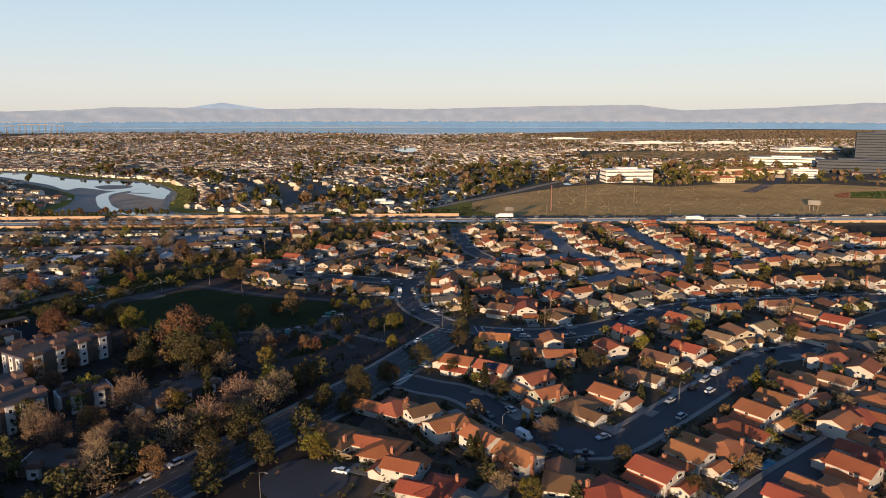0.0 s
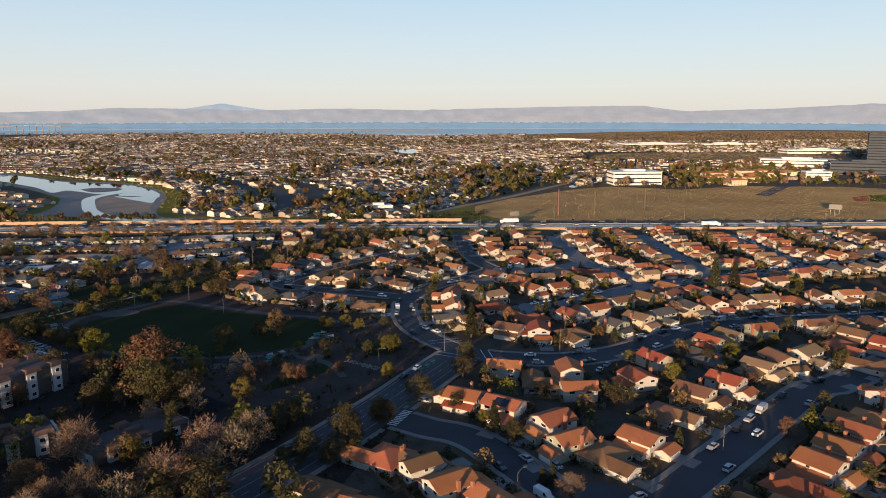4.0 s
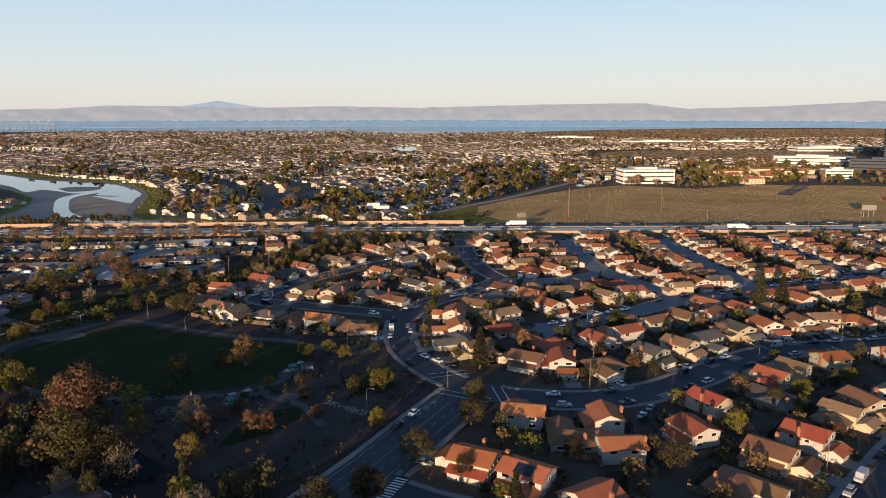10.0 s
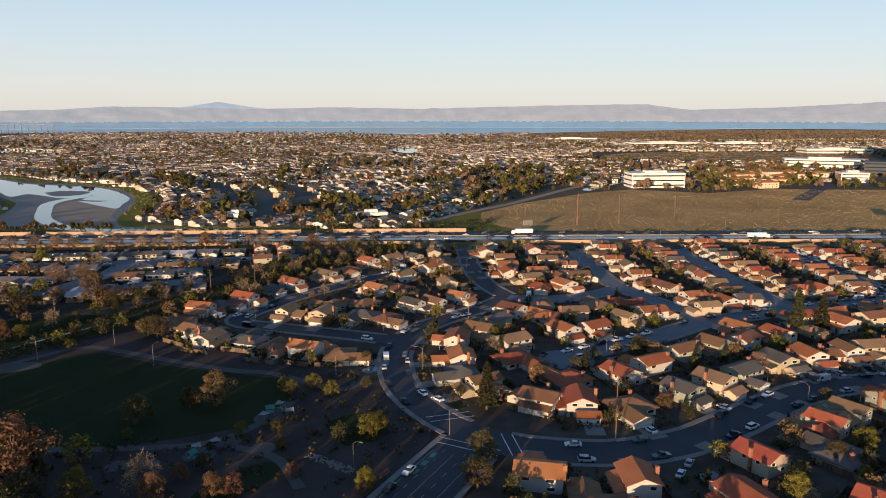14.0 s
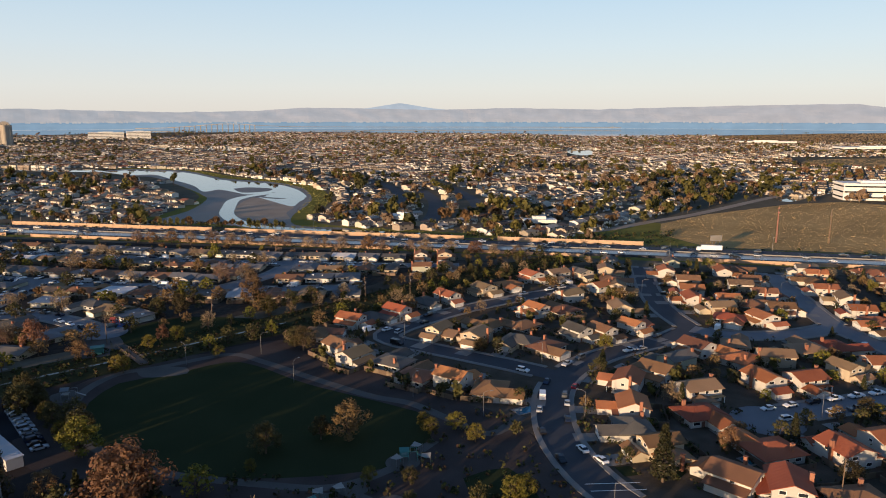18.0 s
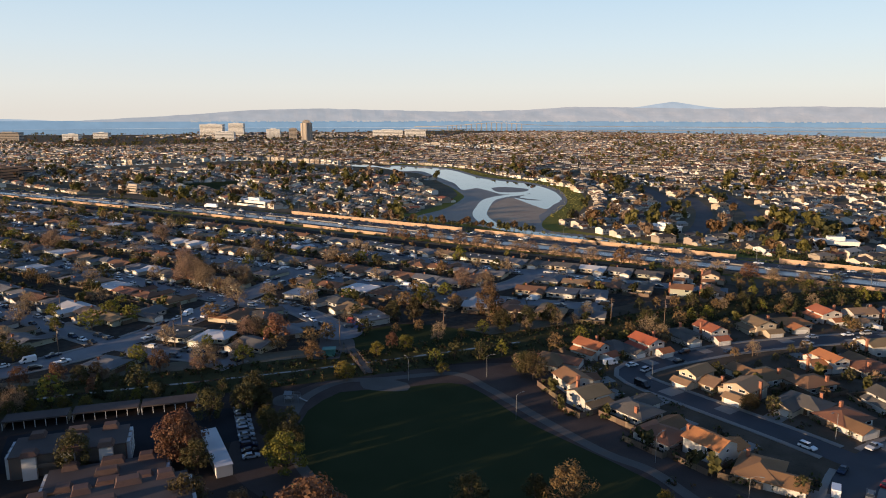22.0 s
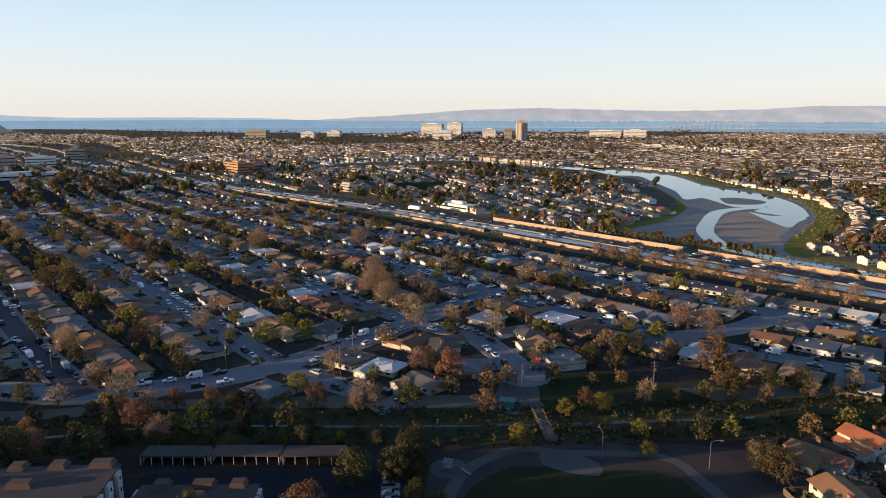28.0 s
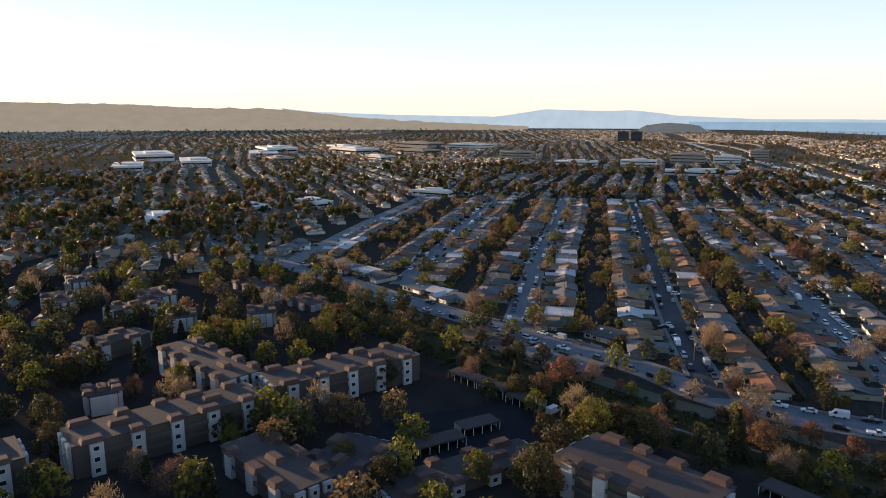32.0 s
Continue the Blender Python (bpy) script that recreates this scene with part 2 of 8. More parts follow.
# ---- mesh helpers ----
def empty(name, m=None, **tags):
    ob = new(name)
    ob.empty_display_size = 0.5
    if m is not None:
        ob.matrix_world = m
    return tagged(ob, **tags)


def raw(name, verts, faces, material, parent=None, label="", mats=None, index=None):
    me = bpy.data.meshes.new(name)
    me.from_pydata([tuple(v) for v in verts], [], faces)
    for mm in mats or [material]:
        me.materials.append(mm)
    if index is not None:
        me.polygons.foreach_set("material_index", np.array(index, dtype=np.int32))
    me.update()
    ob = new(name, me)
    if parent is not None:
        ob.parent = parent
    if label:
        ob["label"] = label
    return ob


def part(name, bm, material, parent, label=""):
    me = bpy.data.meshes.new(name)
    bm.normal_update()
    bm.to_mesh(me)
    bm.free()
    me.materials.append(material)
    ob = new(name, me)
    ob.parent = parent
    if label:
        ob["label"] = label
    return ob


def boxes(*list_of):
    """One bmesh of boxes given as (x0, y0, z0, x1, y1, z1)."""
    bm = bmesh.new()
    for x0, y0, z0, x1, y1, z1 in list_of:
        v = [bm.verts.new(p) for p in ((x0, y0, z0), (x1, y0, z0), (x1, y1, z0), (x0, y1, z0), (x0, y0, z1), (x1, y0, z1), (x1, y1, z1), (x0, y1, z1))]
        for f in ((3, 2, 1, 0), (4, 5, 6, 7), (0, 1, 5, 4), (1, 2, 6, 5), (2, 3, 7, 6), (3, 0, 4, 7)):
            bm.faces.new([v[i] for i in f])
    return bm


def box(*b):
    return boxes(b)


def gable_wall(x0, y0, x1, y1, eave, ridge, along="x"):
    """A house body with its gable ends up to the ridge."""
    bm = bmesh.new()
    if along == "x":
        ym = (y0 + y1) / 2
        prof = [(y0, 0), (y1, 0), (y1, eave), (ym, ridge), (y0, eave)]
        a = [bm.verts.new((x0, p, z)) for p, z in prof]
        b = [bm.verts.new((x1, p, z)) for p, z in prof]
    else:
        xm = (x0 + x1) / 2
        prof = [(x0, 0), (x1, 0), (x1, eave), (xm, ridge), (x0, eave)]
        a = [bm.verts.new((p, y0, z)) for p, z in prof]
        b = [bm.verts.new((p, y1, z)) for p, z in prof]
    bm.faces.new(a)
    bm.faces.new(b[::-1])
    for i in range(5):
        j = (i + 1) % 5
        bm.faces.new((a[i], b[i], b[j], a[j]))
    bmesh.ops.recalc_face_normals(bm, faces=bm.faces)
    return bm


def gable_roof(x0, y0, x1, y1, eave, ridge, along="x", over=0.55, thick=0.18):
    """Two sloping slabs with eaves, joined at the ridge."""
    bm = bmesh.new()
    half = ((y1 - y0) if along == "x" else (x1 - x0)) / 2
    drop = (ridge - eave) / half * over
    lo, e0 = -half - over, eave - drop
    prof = [(lo, e0), (0, ridge), (-lo, e0), (-lo, e0 + thick), (0, ridge + thick), (lo, e0 + thick)]
    if along == "x":
        m = (y0 + y1) / 2
        a = [bm.verts.new((x0 - over, m + p, z)) for p, z in prof]
        b = [bm.verts.new((x1 + over, m + p, z)) for p, z in prof]
    else:
        m = (x0 + x1) / 2
        a = [bm.verts.new((m + p, y0 - over, z)) for p, z in prof]
        b = [bm.verts.new((m + p, y1 + over, z)) for p, z in prof]
    for i in range(6):
        j = (i + 1) % 6
        bm.faces.new((a[i], b[i], b[j], a[j]))
    for q in (a, b):
        bm.faces.new((q[0], q[1], q[4], q[5]))
        bm.faces.new((q[1], q[2], q[3], q[4]))
    bmesh.ops.recalc_face_normals(bm, faces=bm.faces)
    return bm


def hip_roof(x0, y0, x1, y1, eave, ridge, over=0.5, thick=0.18):
    bm = bmesh.new()
    x0, y0, x1, y1 = x0 - over, y0 - over, x1 + over, y1 + over
    half = (y1 - y0) / 2
    inset = min(half, (x1 - x0) / 2 - 0.3)
    ym = (y0 + y1) / 2
    lowz, topz = eave - 0.1, ridge + thick
    b = [bm.verts.new(p) for p in ((x0, y0, lowz), (x1, y0, lowz), (x1, y1, lowz), (x0, y1, lowz))]
    t = [bm.verts.new((v.co.x, v.co.y, lowz + thick)) for v in b]
    r = [bm.verts.new((x0 + inset, ym, topz)), bm.verts.new((x1 - inset, ym, topz))]
    bm.faces.new(b[::-1])
    for i in range(4):
        j = (i + 1) % 4
        bm.faces.new((b[i], b[j], t[j], t[i]))
    bm.faces.new((t[0], t[1], r[1], r[0]))
    bm.faces.new((t[2], t[3], r[0], r[1]))
    bm.faces.new((t[1], t[2], r[1]))
    bm.faces.new((t[3], t[0], r[0]))
    return bm


# ---- ground plan ----
def smooth_line(points, step=4.0):
    """A polyline through the points, rounded (Catmull-Rom), in even steps."""
    p = np.array(points, float)
    if len(p) == 2:
        n = max(2, int(np.hypot(*(p[1] - p[0])) / step))
        return np.linspace(p[0], p[1], n + 1)
    q = np.vstack([2 * p[0] - p[1], p, 2 * p[-1] - p[-2]])
    out = []
    for i in range(1, len(q) - 2):
        n = max(2, int(np.hypot(*(q[i + 1] - q[i])) / step))
        for s in np.linspace(0, 1, n, endpoint=False):
            a, b, c, d = q[i - 1], q[i], q[i + 1], q[i + 2]
            out.append(0.5 * (2 * b + (c - a) * s + (2 * a - 5 * b + 4 * c - d) * s * s + (3 * b - a - 3 * c + d) * s ** 3))
    out.append(p[-1])
    return np.array(out)


def offsets(line):
    d = np.gradient(line, axis=0)
    d /= np.maximum(np.hypot(d[:, 0], d[:, 1]), 1e-6)[:, None]
    return np.stack([-d[:, 1], d[:, 0]], 1)  # to the left


def strip(name, line, left, right, z, material, thick=0.0, parent=None, label=""):
    n = offsets(line)
    a, b = line + n * left, line + n * right
    k = len(line)
    verts = [(x, y, z) for x, y in a] + [(x, y, z) for x, y in b]
    faces = [(i, k + i, k + i + 1, i + 1) for i in range(k - 1)]
    if thick:
        verts += [(x, y, z - thick) for x, y in a] + [(x, y, z - thick) for x, y in b]
        faces += [(2 * k + i, i, i + 1, 2 * k + i + 1) for i in range(k - 1)]
        faces += [(k + i, 3 * k + i, 3 * k + i + 1, k + i + 1) for i in range(k - 1)]
        faces += [(0, 2 * k, 3 * k, k), (k - 1, 2 * k - 1, 4 * k - 1, 3 * k - 1)]
    return raw(name, verts, faces, material, parent, label)


def patch(name, outline, z, material, label="", kind="structure", step=6.0, closed=True):
    pts = list(outline)
    line = smooth_line(pts + [pts[0]], step)[:-1] if closed else np.array(pts, float)
    bm = bmesh.new()
    vs = [bm.verts.new((x, y, z)) for x, y in line]
    f = bm.faces.new(vs)
    if f.normal.z < 0:
        f.normal_flip()
    bm.normal_update()
    if f.normal.z < 0:
        f.normal_flip()
    bmesh.ops.triangulate(bm, faces=bm.faces)
    ob = part(name, bm, material, None)
    return tagged(ob, label=label, kind=kind)


STREETS = {
    "arterial": ([(-116, 92), (-70, 169), (-44, 208), (-20.7, 247), (-8, 272), (4, 295), (9, 304)], 8.3),
    "bend": ([(9, 304), (0, 313), (-8, 325), (-14.5, 340), (-18, 357), (-19, 375), (-15, 394), (-5, 412), (7, 426), (19, 438), (31, 456)], 5.0),
    "bend_north": ([(31, 456), (22, 482), (16, 519), (13, 578)], 4.8),
    "bend_west": ([(-17, 387), (-35, 394), (-56, 401), (-72, 406), (-86, 411), (-91, 418), (-87, 431), (-79, 446), (-68, 464), (-48, 488), (-20, 517)], 4.6),
    "crescent": ([(9, 304), (20, 297), (45, 294), (67, 301), (82, 311), (120, 337), (157, 346), (194, 350), (232, 356), (330, 372), (450, 395)], 6.2),
    "corner": ([(-17, 242), (-5, 234), (9, 226), (28, 197), (38, 189), (50, 190), (77, 215), (124, 261), (141, 270), (200, 312), (260, 352)], 5.6),
    "court": ([(44, 369), (66, 382), (88, 395), (112, 413), (143, 426), (178, 439), (250, 462), (360, 490)], 5.2),
    "court_north": ([(112, 413), (104, 442), (91, 474), (87, 515), (84, 575)], 4.8),
    "bend_link": ([(31, 456), (46, 451), (61, 454), (78, 463), (91, 474)], 4.8),
    "second_north": ([(160, 433), (155, 500), (154, 580)], 4.8),
    "third_north": ([(226, 455), (224, 520), (224, 582)], 4.8),
    "fourth_north": ([(300, 476), (296, 530), (296, 585)], 4.8),
    "dead_end": ([(-60, 110), (-45, 145), (-36, 168)], 5.0),
    "south_lane": ([(38, 120), (80, 160), (130, 200), (200, 262), (280, 320)], 5.0),
    "cross": ([(-520, -95), (-461, -2), (-397, 96), (-369, 136), (-334, 195), (-303, 243), (-280, 267), (-269, 299), (-267, 329), (-273, 365), (-284, 400), (-300, 462)], 6.0),
    "west_a": ([(-401, 122), (-547, 116), (-700, 108), (-1450, 78)], 4.5),
    "west_b": ([(-335, 193), (-522, 184), (-606, 183), (-800, 176), (-1450, 146)], 4.5),
    "west_c": ([(-280, 266), (-384, 258), (-588, 251), (-800, 244), (-1450, 214)], 4.5),
    "west_d": ([(-209, 341), (-227, 340), (-267, 329), (-352, 326), (-513, 320), (-800, 308), (-1450, 278)], 4.5),
    "west_e": ([(-205, 391), (-226, 400), (-256, 406), (-284, 398), (-420, 392), (-800, 376), (-1450, 346)], 4.5),
    "west_f": ([(-128, 492), (-150, 484), (-200, 470), (-260, 463), (-310, 461), (-450, 458), (-800, 440), (-1450, 410)], 4.5),
    "west_g": ([(-92, 556), (-140, 545), (-240, 530), (-400, 522), (-560, 508), (-800, 490), (-1450, 460)], 4.5),
    "west_h": ([(-440, 40), (-600, 30), (-800, 24), (-1450, -6)], 4.5),
    "stub": ([(-200, 470), (-190, 505), (-192, 540)], 4.6),
}
LINES = {k: smooth_line(p, 4.0) for k, (p, w) in STREETS.items()}
WIDE = {k: w for k, (p, w) in STREETS.items()}


def near_street(x, y, skip=None):
    """Nearest street: distance from its middle, its direction there, its name."""
    best = (1e9, None, None, None)
    for k, ln in LINES.items():
        if k == skip:
            continue
        d = np.hypot(ln[:, 0] - x, ln[:, 1] - y)
        i = int(d.argmin())
        if d[i] - WIDE[k] < best[0]:
            a, b = ln[max(0, i - 1)], ln[min(len(ln) - 1, i + 1)]
            best = (d[i] - WIDE[k], ln[i], b - a, k)
    return best


ground = raw("ground", [(-5200, -5200, 0), (5200, -5200, 0), (5200, 5200, 0), (-5200, 5200, 0)], [(0, 1, 2, 3)], M_LAND)
tagged(ground, label="flat suburban ground of earth and grass", kind="structure")
# darker ground sheet over the paler base, round park and apartments
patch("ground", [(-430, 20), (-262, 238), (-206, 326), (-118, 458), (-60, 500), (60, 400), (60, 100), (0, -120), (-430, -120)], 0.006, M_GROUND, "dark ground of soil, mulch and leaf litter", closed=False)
yard = [(-45, 140), (60, 120), (160, 170), (480, 330), (480, 600), (-140, 570), (-128, 440), (-118, 395), (-30, 348), (20, 300), (-14, 240)]
patch("ground", yard, 0.012, M_YARD, "garden ground of soil, lawn and mulch", closed=False)
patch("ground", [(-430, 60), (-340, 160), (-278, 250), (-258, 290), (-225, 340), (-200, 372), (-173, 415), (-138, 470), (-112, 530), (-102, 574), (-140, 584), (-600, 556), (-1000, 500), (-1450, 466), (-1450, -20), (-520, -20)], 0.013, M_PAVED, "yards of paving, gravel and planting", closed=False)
OLD_STREETS = ("cross", "west_a", "west_b", "west_d", "west_e", "west_f", "west_g", "west_h", "stub", "court", "court_north", "bend_link", "second_north", "third_north", "fourth_north")
for i, (k, ln) in enumerate(LINES.items()):
    tagged(strip("road", ln, WIDE[k], -WIDE[k], 0.05 + 0.004 * i, M_ASPHALT_OLD if k in OLD_STREETS else M_ASPHALT), label="worn grey asphalt suburban street" if k in OLD_STREETS else "dark asphalt suburban street", kind="structure")


def disc(name, x, y, r, z, material, label):
    return patch(name, [(x + r * math.cos(a), y + r * math.sin(a)) for a in np.linspace(0, 2 * math.pi, 28, endpoint=False)], z, material, label, closed=False)


patch("mud", [(-386, 842), (-352, 832), (-330, 800), (-308, 780), (-296, 740), (-276, 704), (-300, 700), (-326, 705), (-352, 745), (-376, 800)], 0.056, M_SAND, "sunlit drying sandy mud flat")
disc("road", -36, 170, 11.5, 0.18, M_ASPHALT, "round asphalt end of a court")
disc("road", 44, 366, 10.5, 0.184, M_ASPHALT_OLD, "round asphalt end of a court")
disc("road", 40, 192, 9.5, 0.188, M_ASPHALT, "round asphalt knuckle of a street corner")
disc("road", -205, 391, 9.0, 0.192, M_ASPHALT_OLD, "round asphalt end of a street")
disc("road", -192, 540, 10.0, 0.196, M_ASPHALT_OLD, "round asphalt end of a street")


def pavement_runs(k, side):
    """Points of a pavement along one side, broken where other streets pass."""
    ln, n = LINES[k], offsets(LINES[k])
    runs, run = [], []
    for p, q in zip(ln, n):
        a = p + q * side * (WIDE[k] + 0.9)
        clear = all(np.hypot(o[:, 0] - a[0], o[:, 1] - a[1]).min() > WIDE[j] + 1.0 for j, o in LINES.items() if j != k)
        clear = clear and math.hypot(a[0] + 36, a[1] - 170) > 12.5 and math.hypot(a[0] - 44, a[1] - 366) > 11.5 and math.hypot(a[0] - 40, a[1] - 192) > 10.5
        if clear:
            run.append(p)
        else:
            runs.append(run)
            run = []
    runs.append(run)
    return [np.array(r) for r in runs if len(r) > 2]


for k in LINES:
    for side in (1, -1):
        for r in pavement_runs(k, side):
            a, b = side * WIDE[k], side * (WIDE[k] + 1.7)
            tagged(strip("pavement", r, max(a, b), min(a, b), 0.24, M_CONCRETE, thick=0.25), label="pale concrete pavement with a raised kerb", kind="structure")

# ---- freeway ----
FREEWAY = smooth_line([(-2400, 440), (-1800, 462), (-1200, 512), (-1030, 531), (-600, 586), (-337, 605), (-22, 622), (275, 629), (400, 634), (900, 645), (1600, 650)], 12)
tagged(strip("freeway", FREEWAY, 17, -17, 1.3, M_ASPHALT, thick=1.3), label="wide dark asphalt freeway with many lanes", kind="structure")
for off in (12.5, 9.0, 5.5, -5.5, -9.0, -12.5):
    segs = [FREEWAY[i:i + 2] for i in range(60, len(FREEWAY) - 60, 1)]
    vs, fs = [], []
    for s in segs:
        n = offsets(s)
        m = s[0] + (s[1] - s[0]) * 0.3
        j = len(vs)
        for p, w in ((s[0], 0.09), (s[0], -0.09), (m, -0.09), (m, 0.09)):
            q = p + n[0] * (off + w)
            vs.append((q[0], q[1], 1.308))
        fs.append((j, j + 1, j + 2, j + 3))
    tagged(raw("lane_marking", vs, fs, M_PAINT), label="broken white lane lines on the freeway", kind="structure")
tagged(strip("freeway_lanes", FREEWAY, -2.5, -14.0, 1.304, M_FREEWAY), label="pale smooth concrete lanes of the freeway", kind="structure")
tagged(strip("median_barrier", FREEWAY, 0.3, -0.3, 2.1, M_CONCRETE, thick=0.8), label="low concrete median barrier", kind="structure")
tagged(strip("verge", FREEWAY, 17.4, 26, 0.10, M_VERGE), label="yellow green grass verge beside the freeway", kind="structure")
tagged(strip("verge", FREEWAY, -26, -17.4, 0.10, M_VERGE), label="yellow green grass verge beside the freeway", kind="structure")


def along(line, x0, x1):
    return line[(line[:, 0] >= x0) & (line[:, 0] <= x1)]


for x0, x1, off, h in ((-480, -300, 23.0, 3.4), (-292, -100, 23.0, 3.2), (-90, 22, 24.5, 3.2), (-980, -640, -22.5, 2.2), (-560, -440, -22.0, 2.2), (-430, -330, -22.5, 2.1), (-310, -140, -22.0, 2.1), (-120, -20, -22.0, 2.0), (20, 300, -22.0, 2.2), (310, 700, -22.0, 2.2)):
    s = along(FREEWAY, x0, x1)
    w = tagged(strip("sound_wall", s, off + 0.2, off - 0.2, h, M_SOUND, thick=h), label="tan concrete block sound wall along the freeway", category="wall", kind="structure")
    n = offsets(s)
    vs, fs = [], []
    for p, q in zip(s, n):
        c = p + q * off
        j = len(vs)
        for dx, dy in ((-0.35, -0.35), (0.35, -0.35), (0.35, 0.35), (-0.35, 0.35)):
            vs += [(c[0] + dx, c[1] + dy, 0), (c[0] + dx, c[1] + dy, h + 0.25)]
        fs += [(j, j + 2, j + 3, j + 1), (j + 2, j + 4, j + 5, j + 3), (j + 4, j + 6, j + 7, j + 5), (j + 6, j, j + 1, j + 7), (j + 1, j + 3, j + 5, j + 7)]
    raw("pilaster", vs, fs, M_SOUND, w)

# ---- water, mud and open land ----
SHORE = [(-805, 1117), (-777, 1158), (-675, 1148), (-544, 1044), (-452, 1010), (-382, 953), (-326, 861), (-301, 795), (-286, 736), (-267, 690), (-246, 671), (-212, 672), (-194, 661), (-224, 647), (-263, 651), (-282, 653), (-315, 663), (-343, 663), (-379, 660), (-385, 688), (-393, 736), (-425, 814), (-453, 850), (-510, 908), (-644, 1029), (-702, 1048)]
patch("bank", [(-830, 1130), (-790, 1178), (-672, 1166), (-530, 1062), (-440, 1028), (-366, 966), (-308, 868), (-282, 800), (-268, 742), (-250, 700), (-230, 684), (-180, 676), (-100, 668), (-100, 652), (-194, 648), (-260, 646), (-340, 655), (-392, 652), (-400, 690), (-408, 740), (-438, 818), (-464, 856), (-520, 916), (-655, 1040), (-712, 1064)], 0.03, M_VERGE, "grassy bank round the lagoon")
patch("mud", SHORE, 0.05, M_MUD, "brown tidal mud flat")
patch("water", [(-788, 1097), (-760, 1137), (-655, 1118), (-530, 1020), (-441, 989), (-379, 933), (-331, 859), (-338, 845), (-358, 846), (-379, 854), (-387, 894), (-405, 867), (-440, 890), (-467, 906), (-472, 882), (-525, 942), (-593, 1001), (-676, 1071), (-709, 1057)], 0.07, M_WATER, "calm lagoon water reflecting the sky")
patch("water", [(-382, 846), (-353, 837), (-341, 854), (-328, 849), (-321, 820), (-311, 785), (-328, 796)], 0.075, M_WATER, "shallow tongue of lagoon water")
patch("mud", [(-455, 919), (-446, 938), (-411, 932), (-402, 901), (-423, 884)], 0.08, M_MUD, "dark mud bar in the lagoon")
tagged(strip("water", smooth_line([(-384, 889), (-396, 858), (-394, 818), (-368, 762), (-343, 717), (-315, 684), (-291, 665), (-267, 658), (-238, 655), (-193, 657), (-121, 656)]), 6.5, -6.5, 0.085, M_WATER), label="curved water stream through the mud", kind="structure")
patch("water", [(-1300, 850), (-1210, 960), (-1163, 1060), (-1100, 1140), (-900, 1130), (-800, 1150), (-790, 1095), (-896, 1085), (-1080, 1085), (-1130, 1020), (-1160, 940), (-1180, 850)], 0.03, M_WATER, "narrow lagoon arm between houses")
patch("water", [(-140, 1990), (-60, 2010), (-52, 1900), (-70, 1740), (-110, 1800)], 0.03, M_WATER, "small pond among houses")
patch("water", [(-1330, 1900), (-1200, 1900), (-900, 1790), (-905, 1720), (-1200, 1800)], 0.03, M_WATER, "distant strip of lagoon water")
patch("water", [(-440, 1640), (-390, 1660), (-370, 1600), (-420, 1590)], 0.03, M_WATER, "distant pond")
patch("water", [(500, 2240), (700, 2300), (760, 2240), (560, 2180)], 0.03, M_WATER, "distant slough water")
tagged(strip("water", smooth_line([(165, 944), (240, 1062), (400, 1300)]), 7, -7, 0.06, M_WATER), label="straight drainage canal", kind="structure")
tagged(strip("path", smooth_line([(-40, 690), (-10, 712), (27, 766), (70, 826), (150, 962), (247, 1120), (380, 1340), (495, 1534)]), 4.5, -4.5, 0.07, M_SAND), label="pale levee road beside the canal", kind="structure")
field = [(30, 700), (34, 756), (76, 821), (164, 918), (222, 955), (300, 915), (390, 958), (520, 950), (640, 880), (700, 664), (416, 657), (60, 655)]
patch("field", field, 0.04, M_FIELD, "dry brown open field", closed=False)
patch("field", [(600, 1000), (760, 1010), (1000, 900), (1000, 670), (710, 664)], 0.036, M_FIELD, "dry brown open field")
patch("field", [(300, 1500), (560, 1420), (800, 1500), (900, 1750), (600, 1800), (380, 1700)], 0.036, M_DRY, "dry brown open field")
patch("field", [(450, 2700), (900, 2500), (1500, 2600), (2600, 3000), (3200, 4200), (1800, 4200), (990, 3800), (300, 3220)], 0.036, M_MARSH, "flat brown marsh by the bay")
patch("lawn", [(-805, 732), (-770, 808), (-710, 759), (-739, 695)], 0.04, M_LAWN, "school sports lawn")
patch("sports_court", [(465, 794), (500, 854), (600, 886), (640, 800), (560, 770)], 0.05, M_TURF, "green sports ground", closed=False)
patch("sports_court", [(452, 800), (466, 831), (498, 853), (464, 794)], 0.052, M_TRACK, "red running track beside the sports ground", closed=False)
BAY = [(-5100, 700), (-4672, 819), (-4300, 1100), (-3310, 1431), (-2800, 1900), (-2500, 2600), (-2174, 3250), (-1476, 3520), (-500, 3380), (-154, 3058), (16, 3044), (302, 3265), (992, 3852), (2698, 4337), (5100, 4400), (5100, 5150), (-5100, 5150)]
patch("water", BAY, 0.03, M_WATER, "wide blue bay water", closed=False)

patch("verge", [(-120, 654), (-110, 684), (-20, 700), (24, 768), (34, 756), (30, 700), (58, 655)], 0.034, M_VERGE, "yellow green grass below the levee", closed=False)

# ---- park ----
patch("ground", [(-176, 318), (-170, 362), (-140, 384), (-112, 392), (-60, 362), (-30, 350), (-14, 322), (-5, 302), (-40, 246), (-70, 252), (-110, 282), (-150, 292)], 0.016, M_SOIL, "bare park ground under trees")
LAWN = [(-160, 329), (-162, 345), (-150, 357), (-138, 372), (-126, 372), (-100, 360), (-66, 350), (-54, 343), (-50, 318), (-80, 301), (-111, 298), (-145, 308)]
patch("lawn", LAWN, 0.03, M_LAWN, "mown green park lawn")
patch("lawn", [(-62, 262), (-52, 270), (-38, 290), (-50, 288), (-60, 276)], 0.03, M_LAWN, "small green park lawn")
